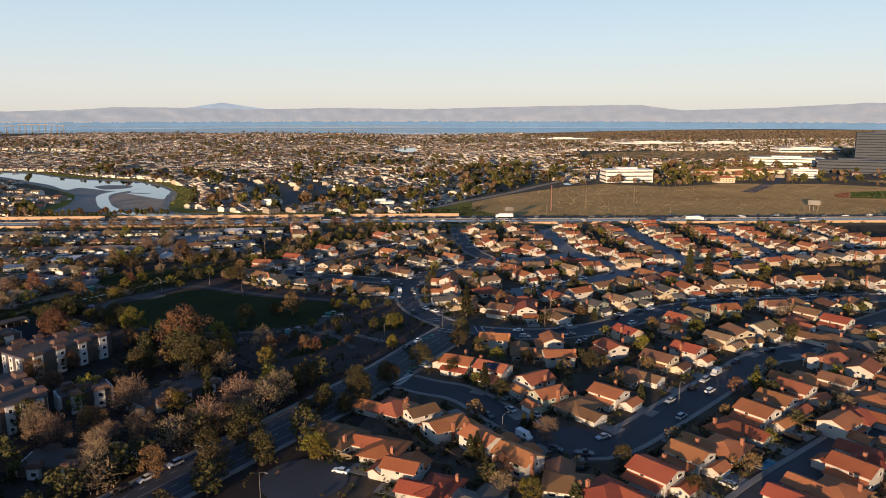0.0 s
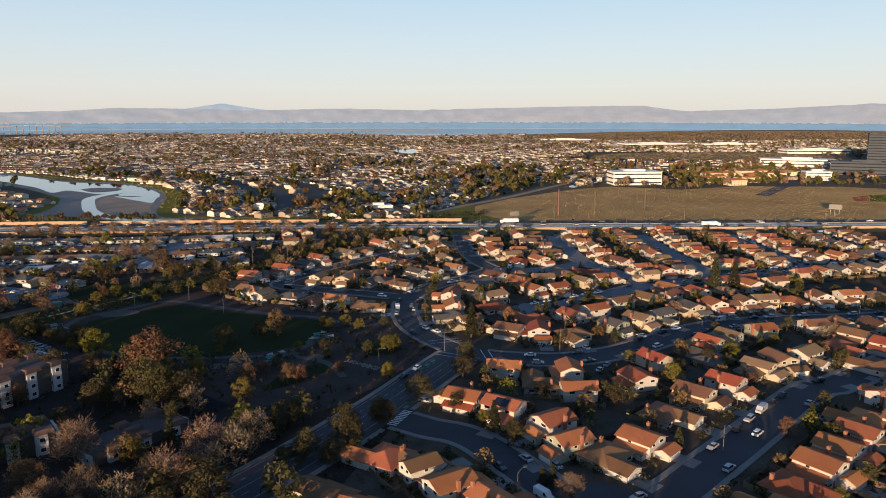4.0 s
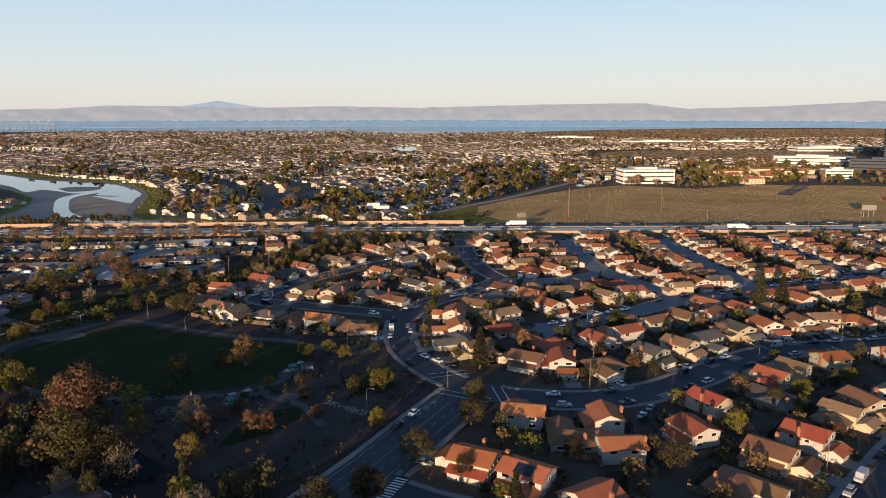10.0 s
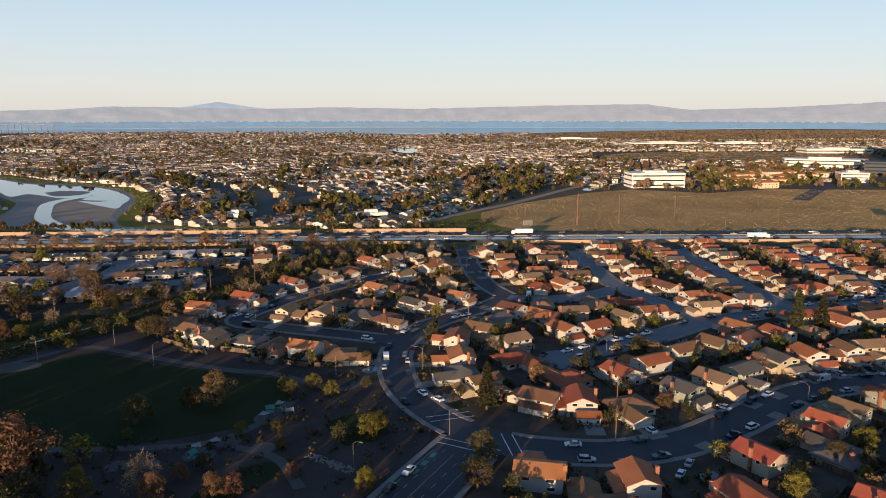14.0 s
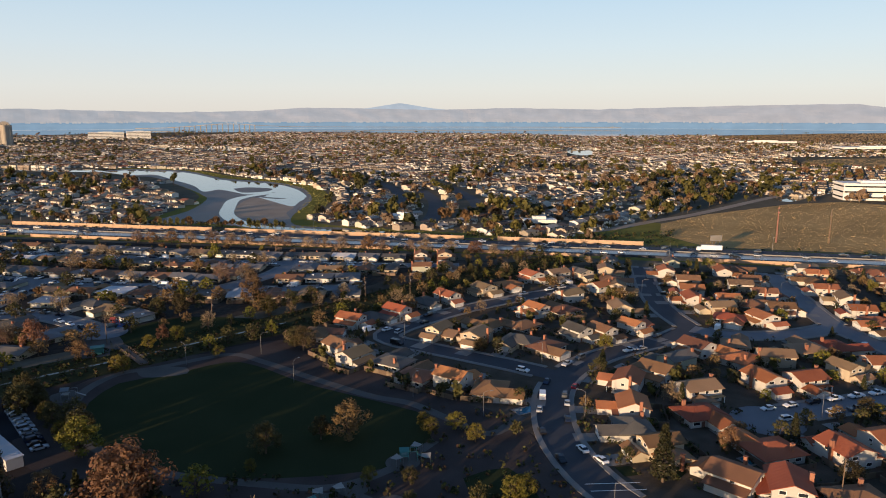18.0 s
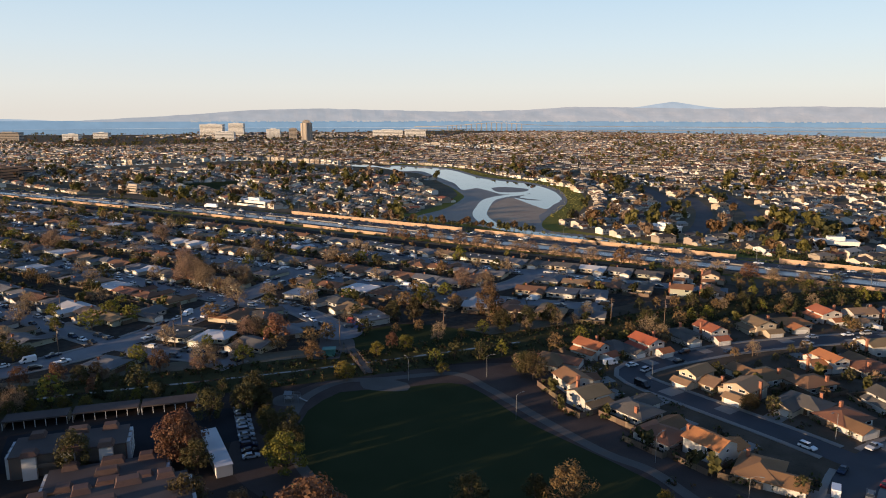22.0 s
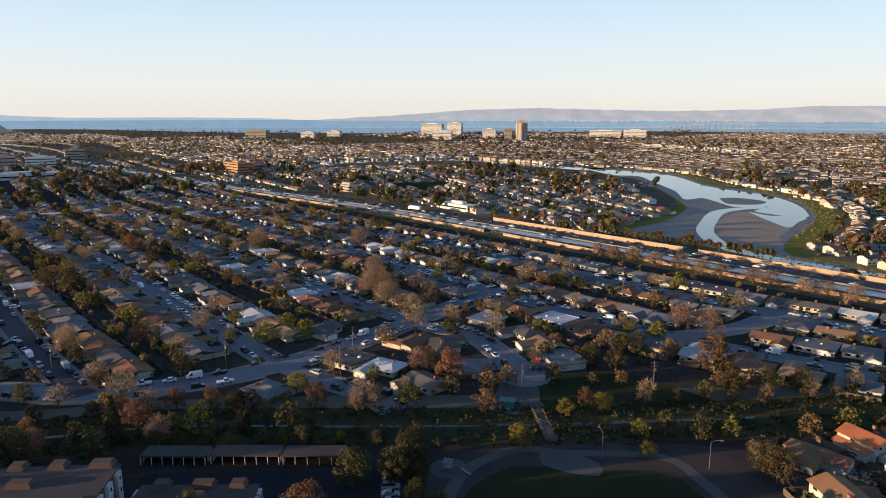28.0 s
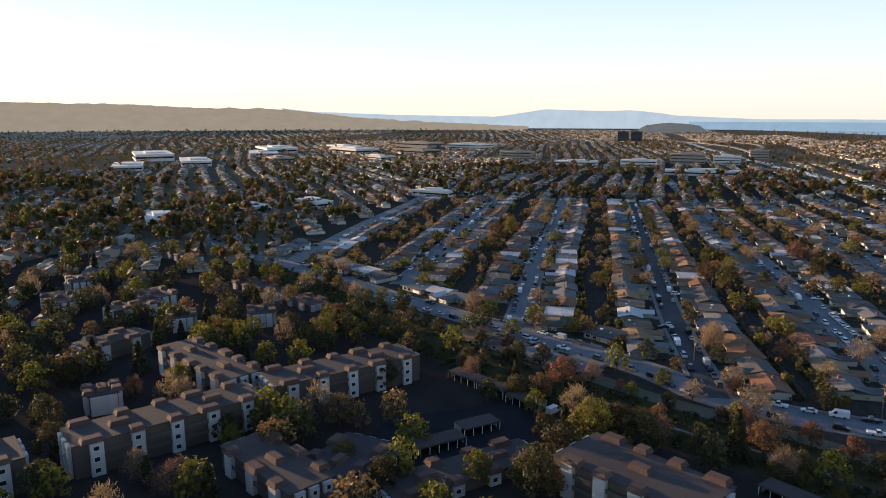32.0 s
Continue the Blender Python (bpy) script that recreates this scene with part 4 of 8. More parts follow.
# each row: x, y and a code of roof, wall and style
BLOCKS = [
    [(22.5, 280, "ow0"), (34, 267, "bw2"), (45, 259, "ow0"), (67, 269, "rw1"), (5, 251, "rw1"), (18, 242, "ow0s"), (31, 231, "ow1"), (46, 211, "bw2"), (57, 219, "ow1"), (70, 238, "bw2"), (84, 252, "bc1"), (98.5, 262, "rw1"), (114, 276, "tc3"), (140, 291, "tw0"), (100.5, 291, "gc2"), (126, 284, "bc1")],
    [(-18, 213, "ow2"), (-6.5, 207.5, "bw3"), (3, 197, "ow1"), (13, 188, "ow0"), (22, 177, "ow0"), (33, 167, "bw2"), (43, 158, "rw2"), (-31, 192, "bw2"), (-18.5, 184.5, "rw2"), (-10.5, 173.5, "rw3"), (-2.5, 163.5, "rw2"), (8, 157, "gw2")],
    [(145, 253, "ow0"), (155, 241, "ow0"), (127, 237, "ow2"), (121, 223, "ow1"), (110, 213.5, "ow1"), (99.5, 203.5, "ow1"), (88.5, 194.5, "rw2"), (78, 186, "ow2"), (69, 176.5, "ow1"), (57, 167, "rw1"), (121, 196, "ow0"), (132, 203, "rw2"), (117, 179, "rw2"), (107, 171, "rw1"), (97, 162, "ow2"), (86, 154, "rw2"), (146, 216, "ow2"), (160, 227, "bw0"), (160, 283, "bw2"), (172, 275, "gw2"), (186, 286, "bc0"), (178, 300, "rw1")],
    [(3.5, 360, "ow0"), (2.5, 347.5, "gw2"), (12, 334, "bc3"), (27, 325, "bw1"), (40, 320, "rw1"), (56, 318, "bw2"), (76, 330, "gv1"), (89, 337, "tc1"), (101, 345, "gv0"), (118, 356, "gc1"), (131, 361, "rw1"), (145, 366, "bw3"), (159, 370, "tc0"), (174, 373, "rw2"), (190, 376, "bw1"), (206, 379, "ow0"), (222, 382, "tc2")],
    [(26, 360, "rw2"), (26.5, 378, "tw0"), (2.5, 382, "ow0"), (12, 394, "bw1"), (49, 393, "rw1"), (62, 396, "rw0"), (20, 408, "gv0"), (42, 418, "ow2"), (56, 421, "tc0"), (28, 424, "bw1"), (39, 345, "rw2"), (58, 347, "rw1"), (71, 357, "rw0"), (86, 369, "bv0"), (100, 376, "bv1"), (114, 382, "bw0"), (131, 390, "rw1"), (147, 398, "tw2"), (165, 405, "ow1"), (182, 412, "bc0")],
    [(-36, 365.9, "bw2"), (-51.7, 371.7, "ow0"), (-64.5, 373.9, "bw2"), (-76.3, 385.7, "gw2"), (-91.4, 384.5, "tw1"), (-100.6, 393.3, "bw0"), (-114.9, 407.7, "bw2"), (-108.2, 425.2, "ow1"), (-101.7, 433.8, "gw2"), (-93.3, 441.9, "rw1"), (-86, 463.6, "gw2"), (-77.6, 472.3, "ow1"), (-64, 492, "tc1"), (-53, 507, "ow2")],
    [(-67.7, 418.2, "tc3"), (-54.4, 415.4, "tc1"), (-54, 436.3, "bw2"), (-37.1, 415.1, "gc2"), (-39.9, 439.1, "bw2"), (-23.2, 411.6, "bw2"), (-14.1, 431.4, "gw1"), (-4.3, 434.3, "bw1"), (-25.8, 467.2, "bw2"), (-23.8, 491.1, "tw0"), (-10.1, 509.9, "ow0"), (1.2, 512, "tc0"), (9, 447.5, "ow3"), (-38, 460, "ow3"), (3, 472, "tc0")],
    [(-44, 526, "ow1"), (-31, 533, "tw0"), (-18.5, 540, "gc1"), (-5, 552, "tc0"), (24, 556, "ow0"), (34, 516, "ow1"), (33, 497, "rw0"), (34, 535, "bw1"), (47, 468, "rw2"), (62, 470, "ow1"), (49, 503, "ow3"), (64, 497, "bw2"), (63, 532, "tw1"), (58, 562, "ow0"), (44, 484, "tc1")],
    [(80, 412, "tc3"), (93, 421, "ow1"), (69, 436, "tc2"), (84, 441, "rw2"), (117, 446, "ow1"), (116, 429, "tc3"), (131, 437, "rw1"), (110, 462, "bw0"), (106, 478, "ow2"), (104, 494, "rw1"), (103, 512, "tw0"), (99, 533, "ow1"), (98, 552, "bw2")],
]
for number, rows in enumerate(BLOCKS):
    pts = [(a, b) for a, b, c in rows]
    for x, y, c in rows:
        d = min(math.hypot(x - a, y - b) for a, b in pts if (a, b) != (x, y))
        put_house(x, y, CODE[c[0]], WALLC[c[1]], int(c[2]), c.endswith("s"), min(1.04, max(0.82, d / 13.6)), full=number in (0, 1))


def free(x, y, gap=13.0):
    return all((x - a) ** 2 + (y - b) ** 2 > gap * gap for a, b, t, w in HOUSES)


def inside(poly, x, y):
    c, j = False, len(poly) - 1
    for i in range(len(poly)):
        (xi, yi), (xj, yj) = poly[i], poly[j]
        if (yi > y) != (yj > y) and x < (xj - xi) * (y - yi) / (yj - yi) + xi:
            c = not c
        j = i
    return c


def row_along(k, side, pitch, back, box4, choose, gap=13.0, clear=7.0):
    """Houses side by side along one side of a street, within a box of the plan."""
    ln = LINES[k]
    n = offsets(ln)
    s = np.concatenate([[0], np.cumsum(np.hypot(*np.diff(ln, axis=0).T))])
    a = pitch * 0.6
    while a < s[-1]:
        x, y = np.interp(a, s, ln[:, 0]), np.interp(a, s, ln[:, 1])
        nx, ny = np.interp(a, s, n[:, 0]), np.interp(a, s, n[:, 1])
        b = WIDE[k] + back + rnd.uniform(-0.8, 0.8)
        x, y = x + nx * side * b, y + ny * side * b
        a += pitch * rnd.uniform(0.95, 1.08)
        if not (box4[0] < x < box4[2] and box4[1] < y < box4[3]) or not free(x, y, gap):
            continue
        if any(np.hypot(o[:, 0] - x, o[:, 1] - y).min() < WIDE[j] + clear for j, o in LINES.items()):
            continue
        if np.hypot(CREEK[:, 0] - x, CREEK[:, 1] - y).min() < 17 or np.hypot(FREEWAY[:, 0] - x, FREEWAY[:, 1] - y).min() < 41:
            continue
        roof, wall, style, sol = choose()
        turn = math.degrees(math.atan2(-ny * side, -nx * side)) + 90 + rnd.uniform(-3, 3)
        near = math.hypot(x - 90, y - 400) < 128 if style < 4 else math.hypot(x + 190, y - 290) < 178
        put_house(x, y, roof, wall, style, sol, rnd.uniform(0.86, 0.96) if style < 4 else rnd.uniform(0.94, 1.08), turn, thing=near)


def east_kind():
    return rnd.choice(["red", "orange", "orange", "brown", "brown", "tan", "grey"]), rnd.choice(["white", "white", "cream", "olive"]), rnd.choice([0, 1, 1, 2, 3]), False


def west_kind():
    st = rnd.choice([4, 4, 4, 4, 5])
    return (rnd.choice(["slate", "brown", "grey", "slate", "brown", "tan", "grey", "slate", "brown", "grey", "slate", "pale"]) if st == 4 else rnd.choice(["pale", "slate", "grey"])), rnd.choice(["cream", "olive", "white"]), st, rnd.random() < 0.35 and st == 4


for k in ("court_north", "second_north", "third_north", "fourth_north", "court", "crescent", "bend_north", "corner", "south_lane"):
    for side in (1, -1):
        row_along(k, side, 14.0, 11.0, (12, 150, 470, 592), east_kind, 12.5)
for k in ("west_g", "west_f", "bend_north", "bend_west"):
    for side in (1, -1):
        row_along(k, side, 14.0, 11.0, (-120, 500, 12, 600), east_kind, 13.0)
for _ in range(6000):  # further houses on the lots still open
    x, y = rnd.uniform(-20, 250), rnd.uniform(300, 590)
    gap, foot, tang, k = near_street(x, y)
    if 9.5 < gap < 15 and x > 14 and free(x, y, 13.6) and math.hypot(x - 44, y - 366) > 22 and np.hypot(FREEWAY[:, 0] - x, FREEWAY[:, 1] - y).min() > 41 and x * 0.75 + y > 345:
        roof, wall, style, sol = east_kind()
        put_house(x, y, roof, wall, style, sol, rnd.uniform(0.8, 0.92), thing=math.hypot(x - 60, y - 390) < 90)
WEST = (-800, 20, -120, 590)
for k in ("west_c", "west_d", "west_b", "west_e", "west_f", "west_g", "cross", "west_a", "west_h", "stub"):
    for side in (1, -1):
        row_along(k, side, 15.6, 12.0, WEST, west_kind, 14.0)


# houses past the nearest ones, joined
def gather(obs):
    """All meshes of a thing as arrays: vertices, faces by size, materials."""
    vs, fs, mi, mats, base = [], [], [], [], 0
    inv = obs[0].matrix_basis.inverted()
    for o in obs:
        if o.type != "MESH":
            continue
        me = o.data
        for v in me.vertices:
            vs.append(tuple(v.co))
        for p in me.polygons:
            fs.append([base + i for i in p.vertices])
            m = me.materials[p.material_index]
            if m not in mats:
                mats.append(m)
            mi.append(mats.index(m))
        base += len(me.vertices)
    return np.array(vs), fs, mi, mats


def joined(name, rows, stock):
    """One mesh of many things: rows of (key, matrix), stock: key -> gather()."""
    mats, verts, loops, starts, totals, index = [], [], [], [], [], []
    base = at = 0
    pre = {}
    for k in {k for k, m in rows}:
        vs, fs, mi, mm = stock[k]
        for m in mm:
            if m not in mats:
                mats.append(m)
        pre[k] = (np.c_[vs, np.ones(len(vs))], np.array([i for f in fs for i in f]), np.array([len(f) for f in fs]), np.array([mats.index(mm[i]) for i in mi]))
    for k, m in rows:
        vs, lo, to, ix = pre[k]
        verts.append((vs @ np.array(m).T)[:, :3])
        loops.append(lo + base)
        totals.append(to)
        index.append(ix)
        base += len(vs)
    verts, loops, totals, index = np.concatenate(verts), np.concatenate(loops), np.concatenate(totals), np.concatenate(index)
    me = bpy.data.meshes.new(name)
    me.vertices.add(len(verts))
    me.vertices.foreach_set("co", verts.astype(np.float32).ravel())
    me.loops.add(len(loops))
    me.loops.foreach_set("vertex_index", loops.astype(np.int32))
    me.polygons.add(len(totals))
    me.polygons.foreach_set("loop_start", np.concatenate([[0], np.cumsum(totals)[:-1]]).astype(np.int32))
    me.polygons.foreach_set("material_index", index.astype(np.int32))
    for m in mats:
        me.materials.append(m)
    me.polygons.foreach_set("use_smooth", np.zeros(len(totals), dtype=bool))
    me.update(calc_edges=True)
    return new(name, me)


STOCK = {}
FULL[0] = False
for key in sorted({k for k, m in FAR_HOUSES}):
    if key in KEPT:
        STOCK[key] = gather(KEPT[key])
    else:
        made = family(build_house(key[0], key[1], key[2], pose(0, 0, 0), key[3]))
        STOCK[key] = gather(made)
        for o in made[::-1]:
            bpy.data.objects.remove(o)
tagged(joined("houses", FAR_HOUSES, STOCK), label="further rows of suburban houses with pitched roofs", category="houses", kind="stuff")

# dry grass tufts over the open field
rs = np.random.RandomState(4)


def tufts(polys, count, label, material, high, box4, wide=1.0):
    x, y = rs.uniform(box4[0], box4[2], count), rs.uniform(box4[1], box4[3], count)
    k = np.zeros(count, bool)
    for p in polys:
        c, j = np.zeros(count, bool), len(p) - 1
        for i in range(len(p)):
            (xi, yi), (xj, yj) = p[i], p[j]
            c ^= ((yi > y) != (yj > y)) & (x < (xj - xi) * (y - yi) / ((yj - yi) or 1e-9) + xi)
            j = i
        k |= c
    x, y = x[k], y[k]
    n, a = len(x), rs.uniform(0, math.pi, len(x))
    w, h = rs.uniform(0.25, 0.6, n) * wide, rs.uniform(0.5, 1.2, n) * high
    dx, dy = np.cos(a) * w, np.sin(a) * w
    lean = rs.uniform(-0.25, 0.25, (2, n))
    v = np.stack([np.c_[x - dx, y - dy, np.full(n, 0.02)], np.c_[x + dx, y + dy, np.full(n, 0.02)], np.c_[x + dx * 0.8 + lean[0], y + dy * 0.8 + lean[1], h], np.c_[x - dx * 0.7 + lean[0], y - dy * 0.7 + lean[1], h * 0.8]], 1).reshape(-1, 3)
    tagged(raw("grass", v.tolist(), np.arange(4 * n).reshape(-1, 4).tolist(), material), label=label, category="grass", kind="stuff")


tufts([field, [(600, 1000), (760, 1010), (1000, 900), (1000, 670), (710, 664)]], 70000, "tufts of dry brown grass on the field", M_FIELD, 0.22, (20, 650, 1000, 1010))
tufts([[(-1100, 545), (-640, 590), (-640, 612), (-1100, 565)], [(-480, 625), (0, 645), (0, 700), (-230, 676), (-480, 650)], [(-830, 1130), (-790, 1178), (-672, 1166), (-530, 1062), (-440, 1028), (-366, 966), (-308, 868), (-282, 800), (-268, 742), (-290, 742), (-330, 868), (-390, 956), (-460, 1014), (-548, 1050), (-675, 1150), (-777, 1160)]], 60000, "yellow green grass along the banks and verges", M_VERGE, 0.5, (-1100, 540, 10, 1180), 1.6)
tufts([[(450, 2700), (900, 2500), (1500, 2600), (2600, 3000), (3200, 4200), (1800, 4200), (990, 3800), (300, 3220)], [(300, 1500), (560, 1420), (800, 1500), (900, 1750), (600, 1800), (380, 1700)]], 60000, "dry brown reeds and grass of the marsh", M_MARSH, 1.0, (290, 1400, 2600, 4000), 7.0)


# ---- trees ----
def limb(bm, a, b, r0, r1, n=6):
    a, b = Vector(a), Vector(b)
    ax = (b - a).normalized()
    u = ax.orthogonal().normalized()
    v = ax.cross(u)
    lo = [bm.verts.new(a + (u * math.cos(t) + v * math.sin(t)) * r0) for t in np.linspace(0, 2 * math.pi, n, endpoint=False)]
    hi = [bm.verts.new(b + (u * math.cos(t) + v * math.sin(t)) * r1) for t in np.linspace(0, 2 * math.pi, n, endpoint=False)]
    for i in range(n):
        j = (i + 1) % n
        bm.faces.new((lo[i], lo[j], hi[j], hi[i]))


def leaf_cloud(rs, centres, radii, per, size, flat=1.0):
    """Small leaf clumps as bent quads, thick near the outside of each lobe: arrays of vertices and faces."""
    c, r = np.repeat(np.array(centres, float), per, axis=0), np.repeat(np.array(radii, float), per)[:, None]
    sz = (np.repeat(np.array(size, float), per) if np.ndim(size) else np.full(len(c), size))[:, None] * rs.uniform(0.6, 1.4, (len(c), 1))
    fl = (np.repeat(np.array(flat, float), per) if np.ndim(flat) else np.full(len(c), flat))[:, None]

    def unit(a):
        return a / np.maximum(np.linalg.norm(a, axis=1), 1e-9)[:, None]

    d = unit(rs.normal(size=c.shape))
    p = c + d * r * rs.uniform(0.25, 1.0, (len(c), 1)) ** 0.5 * np.c_[np.ones((len(c), 2)), fl]
    nrm = unit(d + np.array((0, 0, 0.25)) + rs.normal(size=c.shape) * 0.45)
    t = unit(np.cross(nrm, rs.normal(size=c.shape)))
    b = np.cross(nrm, t)
    vs = np.stack([p - t * sz - b * sz * 0.6, p + t * sz * 0.9 - b * sz * 0.7, p + t * sz * 0.8 + b * sz * 0.7 - nrm * sz * 0.3, p - t * sz * 0.7 + b * sz * 0.8], 1).reshape(-1, 3)
    return vs.tolist(), np.arange(len(vs)).reshape(-1, 4).tolist()


TREES = {}
FINE = [True]  # fine crowns for the trees that are passed near
TREE_LABELS = {"green": "dark green broadleaf tree", "lime": "yellow green broadleaf tree", "rust": "tree with rusty brown winter leaves", "bare": "bare winter tree with pinkish twigs", "conifer": "tall dark green conifer"}


def build_tree(kind, variant, m):
    """A tree about 10 m high."""
    rs = np.random.RandomState(11 * variant + len(kind))
    root = empty("tree", m, label=TREE_LABELS[kind], category="tree", group="trees")
    bm = bmesh.new()
    if kind == "conifer":
        limb(bm, (0, 0, 0), (0.1, 0, 10.3), 0.28, 0.03)
        centres, radii = [], []
        for z in np.linspace(1.6, 10.0, 15):
            w = 2.9 * (1 - (z - 1.0) / 9.6) ** 0.8
            for a in np.linspace(0, 2 * math.pi, 6, endpoint=False) + rs.uniform(0, 6):
                if rs.rand() < 0.12:
                    continue
                e = w * rs.uniform(0.6, 1.05)
                centres.append((e * 0.72 * math.cos(a), e * 0.72 * math.sin(a), z - 0.12 * e))
                radii.append(0.28 + 0.24 * e)
                limb(bm, (0, 0, z), (e * math.cos(a), e * math.sin(a), z - 0.2 * e), 0.05, 0.01, 3)
        part("trunk", bm, M_BARK, root)
        vs, fs = leaf_cloud(rs, centres, radii, 22 if FINE[0] else 7, 0.19 if FINE[0] else 0.34, 0.6)
        raw("crown", vs, fs, M_TREES[kind], root)
        return root
    tall = {"green": 2.0, "lime": 2.0, "rust": 2.2, "bare": 2.0}[kind]
    limb(bm, (0, 0, 0), (0.1, 0.05, tall), 0.32, 0.22)
    centres, radii = [], []
    n = {"green": 22, "lime": 20, "rust": 20, "bare": 18}[kind]
    wide = rs.uniform(3.3, 4.3)
    for i in range(n):
        a = i * 2.4 + rs.uniform(-0.4, 0.4)
        up = (i + rs.uniform(0, 1)) / n
        out = wide * math.sqrt(max(0.04, 1 - (up * 1.15 - 0.25) ** 2 * 1.25)) * rs.uniform(0.5, 1.0)
        tip = (out * math.cos(a), out * math.sin(a), 2.3 + up * 6.4 + rs.uniform(-0.4, 0.4))
        mid = (tip[0] * 0.4, tip[1] * 0.4, tall + (tip[2] - tall) * 0.5)
        limb(bm, (0.1, 0.05, tall - 0.2), mid, 0.14, 0.08, 5)
        limb(bm, mid, tip, 0.08, 0.02, 4)
        centres.append(tip)
        radii.append(rs.uniform(1.0, 1.75))
        if kind == "bare":
            for _ in range(10 if FINE[0] else 3):
                q = Vector(mid).lerp(Vector(tip), rs.uniform(0.3, 1.0))
                d = Vector((tip[0] * 0.25, tip[1] * 0.25, 1.2)).normalized() + Vector(rs.normal(size=3) * 0.5)
                limb(bm, q, q + d * rs.uniform(0.9, 1.8), 0.03, 0.008, 3)
    part("trunk", bm, M_BARK, root)
    if kind == "bare":
        vs, fs = [], []
        for c, r in zip(centres, radii):
            for _ in range(110 if FINE[0] else 42):
                d = rs.normal(size=3)
                d /= np.linalg.norm(d)
                p = np.array(c) + d * r * 1.15 * rs.uniform(0.2, 1.0)
                g = d * 0.6 + rs.normal(size=3) * 0.35 + np.array((0, 0, 0.5))
                g = g / np.linalg.norm(g) * rs.uniform(0.5, 1.1)
                s = np.cross(g, rs.normal(size=3))
                s = s / np.linalg.norm(s) * (0.065 if FINE[0] else 0.12)
                j = len(vs)
                vs += [p - s, p + s, p + g + s * 0.3]
                fs.append((j, j + 1, j + 2))
    else:
        vs, fs = leaf_cloud(rs, centres, radii, 105 if FINE[0] else 17, 0.17 if FINE[0] else 0.37, 0.9)
    raw("crown", vs, fs, M_TREES[kind], root)
    return root


TREE_SPOTS = []
FAR_TREES = []
made_trees = [0]


def put_tree(x, y, kind, high, wide=1.0):
    """A tree; the first 300 are things of their own, those after them are joined."""
    TREE_SPOTS.append((x, y))
    v = rnd.randrange(4)
    s = high / 10.0
    m = pose(x, y, -0.05, 0, 0, rnd.uniform(0, 360)) @ Matrix.Diagonal((s * wide, s * wide, s, 1))
    key = (kind, v)
    if key not in TREES:
        ob = build_tree(kind, v, m)
        TREES[key] = family(ob)
    elif made_trees[0] < 300:
        quick_copy(TREES[key]).matrix_basis = m
    else:
        FAR_TREES.append((key, m))
    made_trees[0] += 1


TK = {"g": "green", "l": "lime", "r": "rust", "b": "bare", "c": "conifer"}
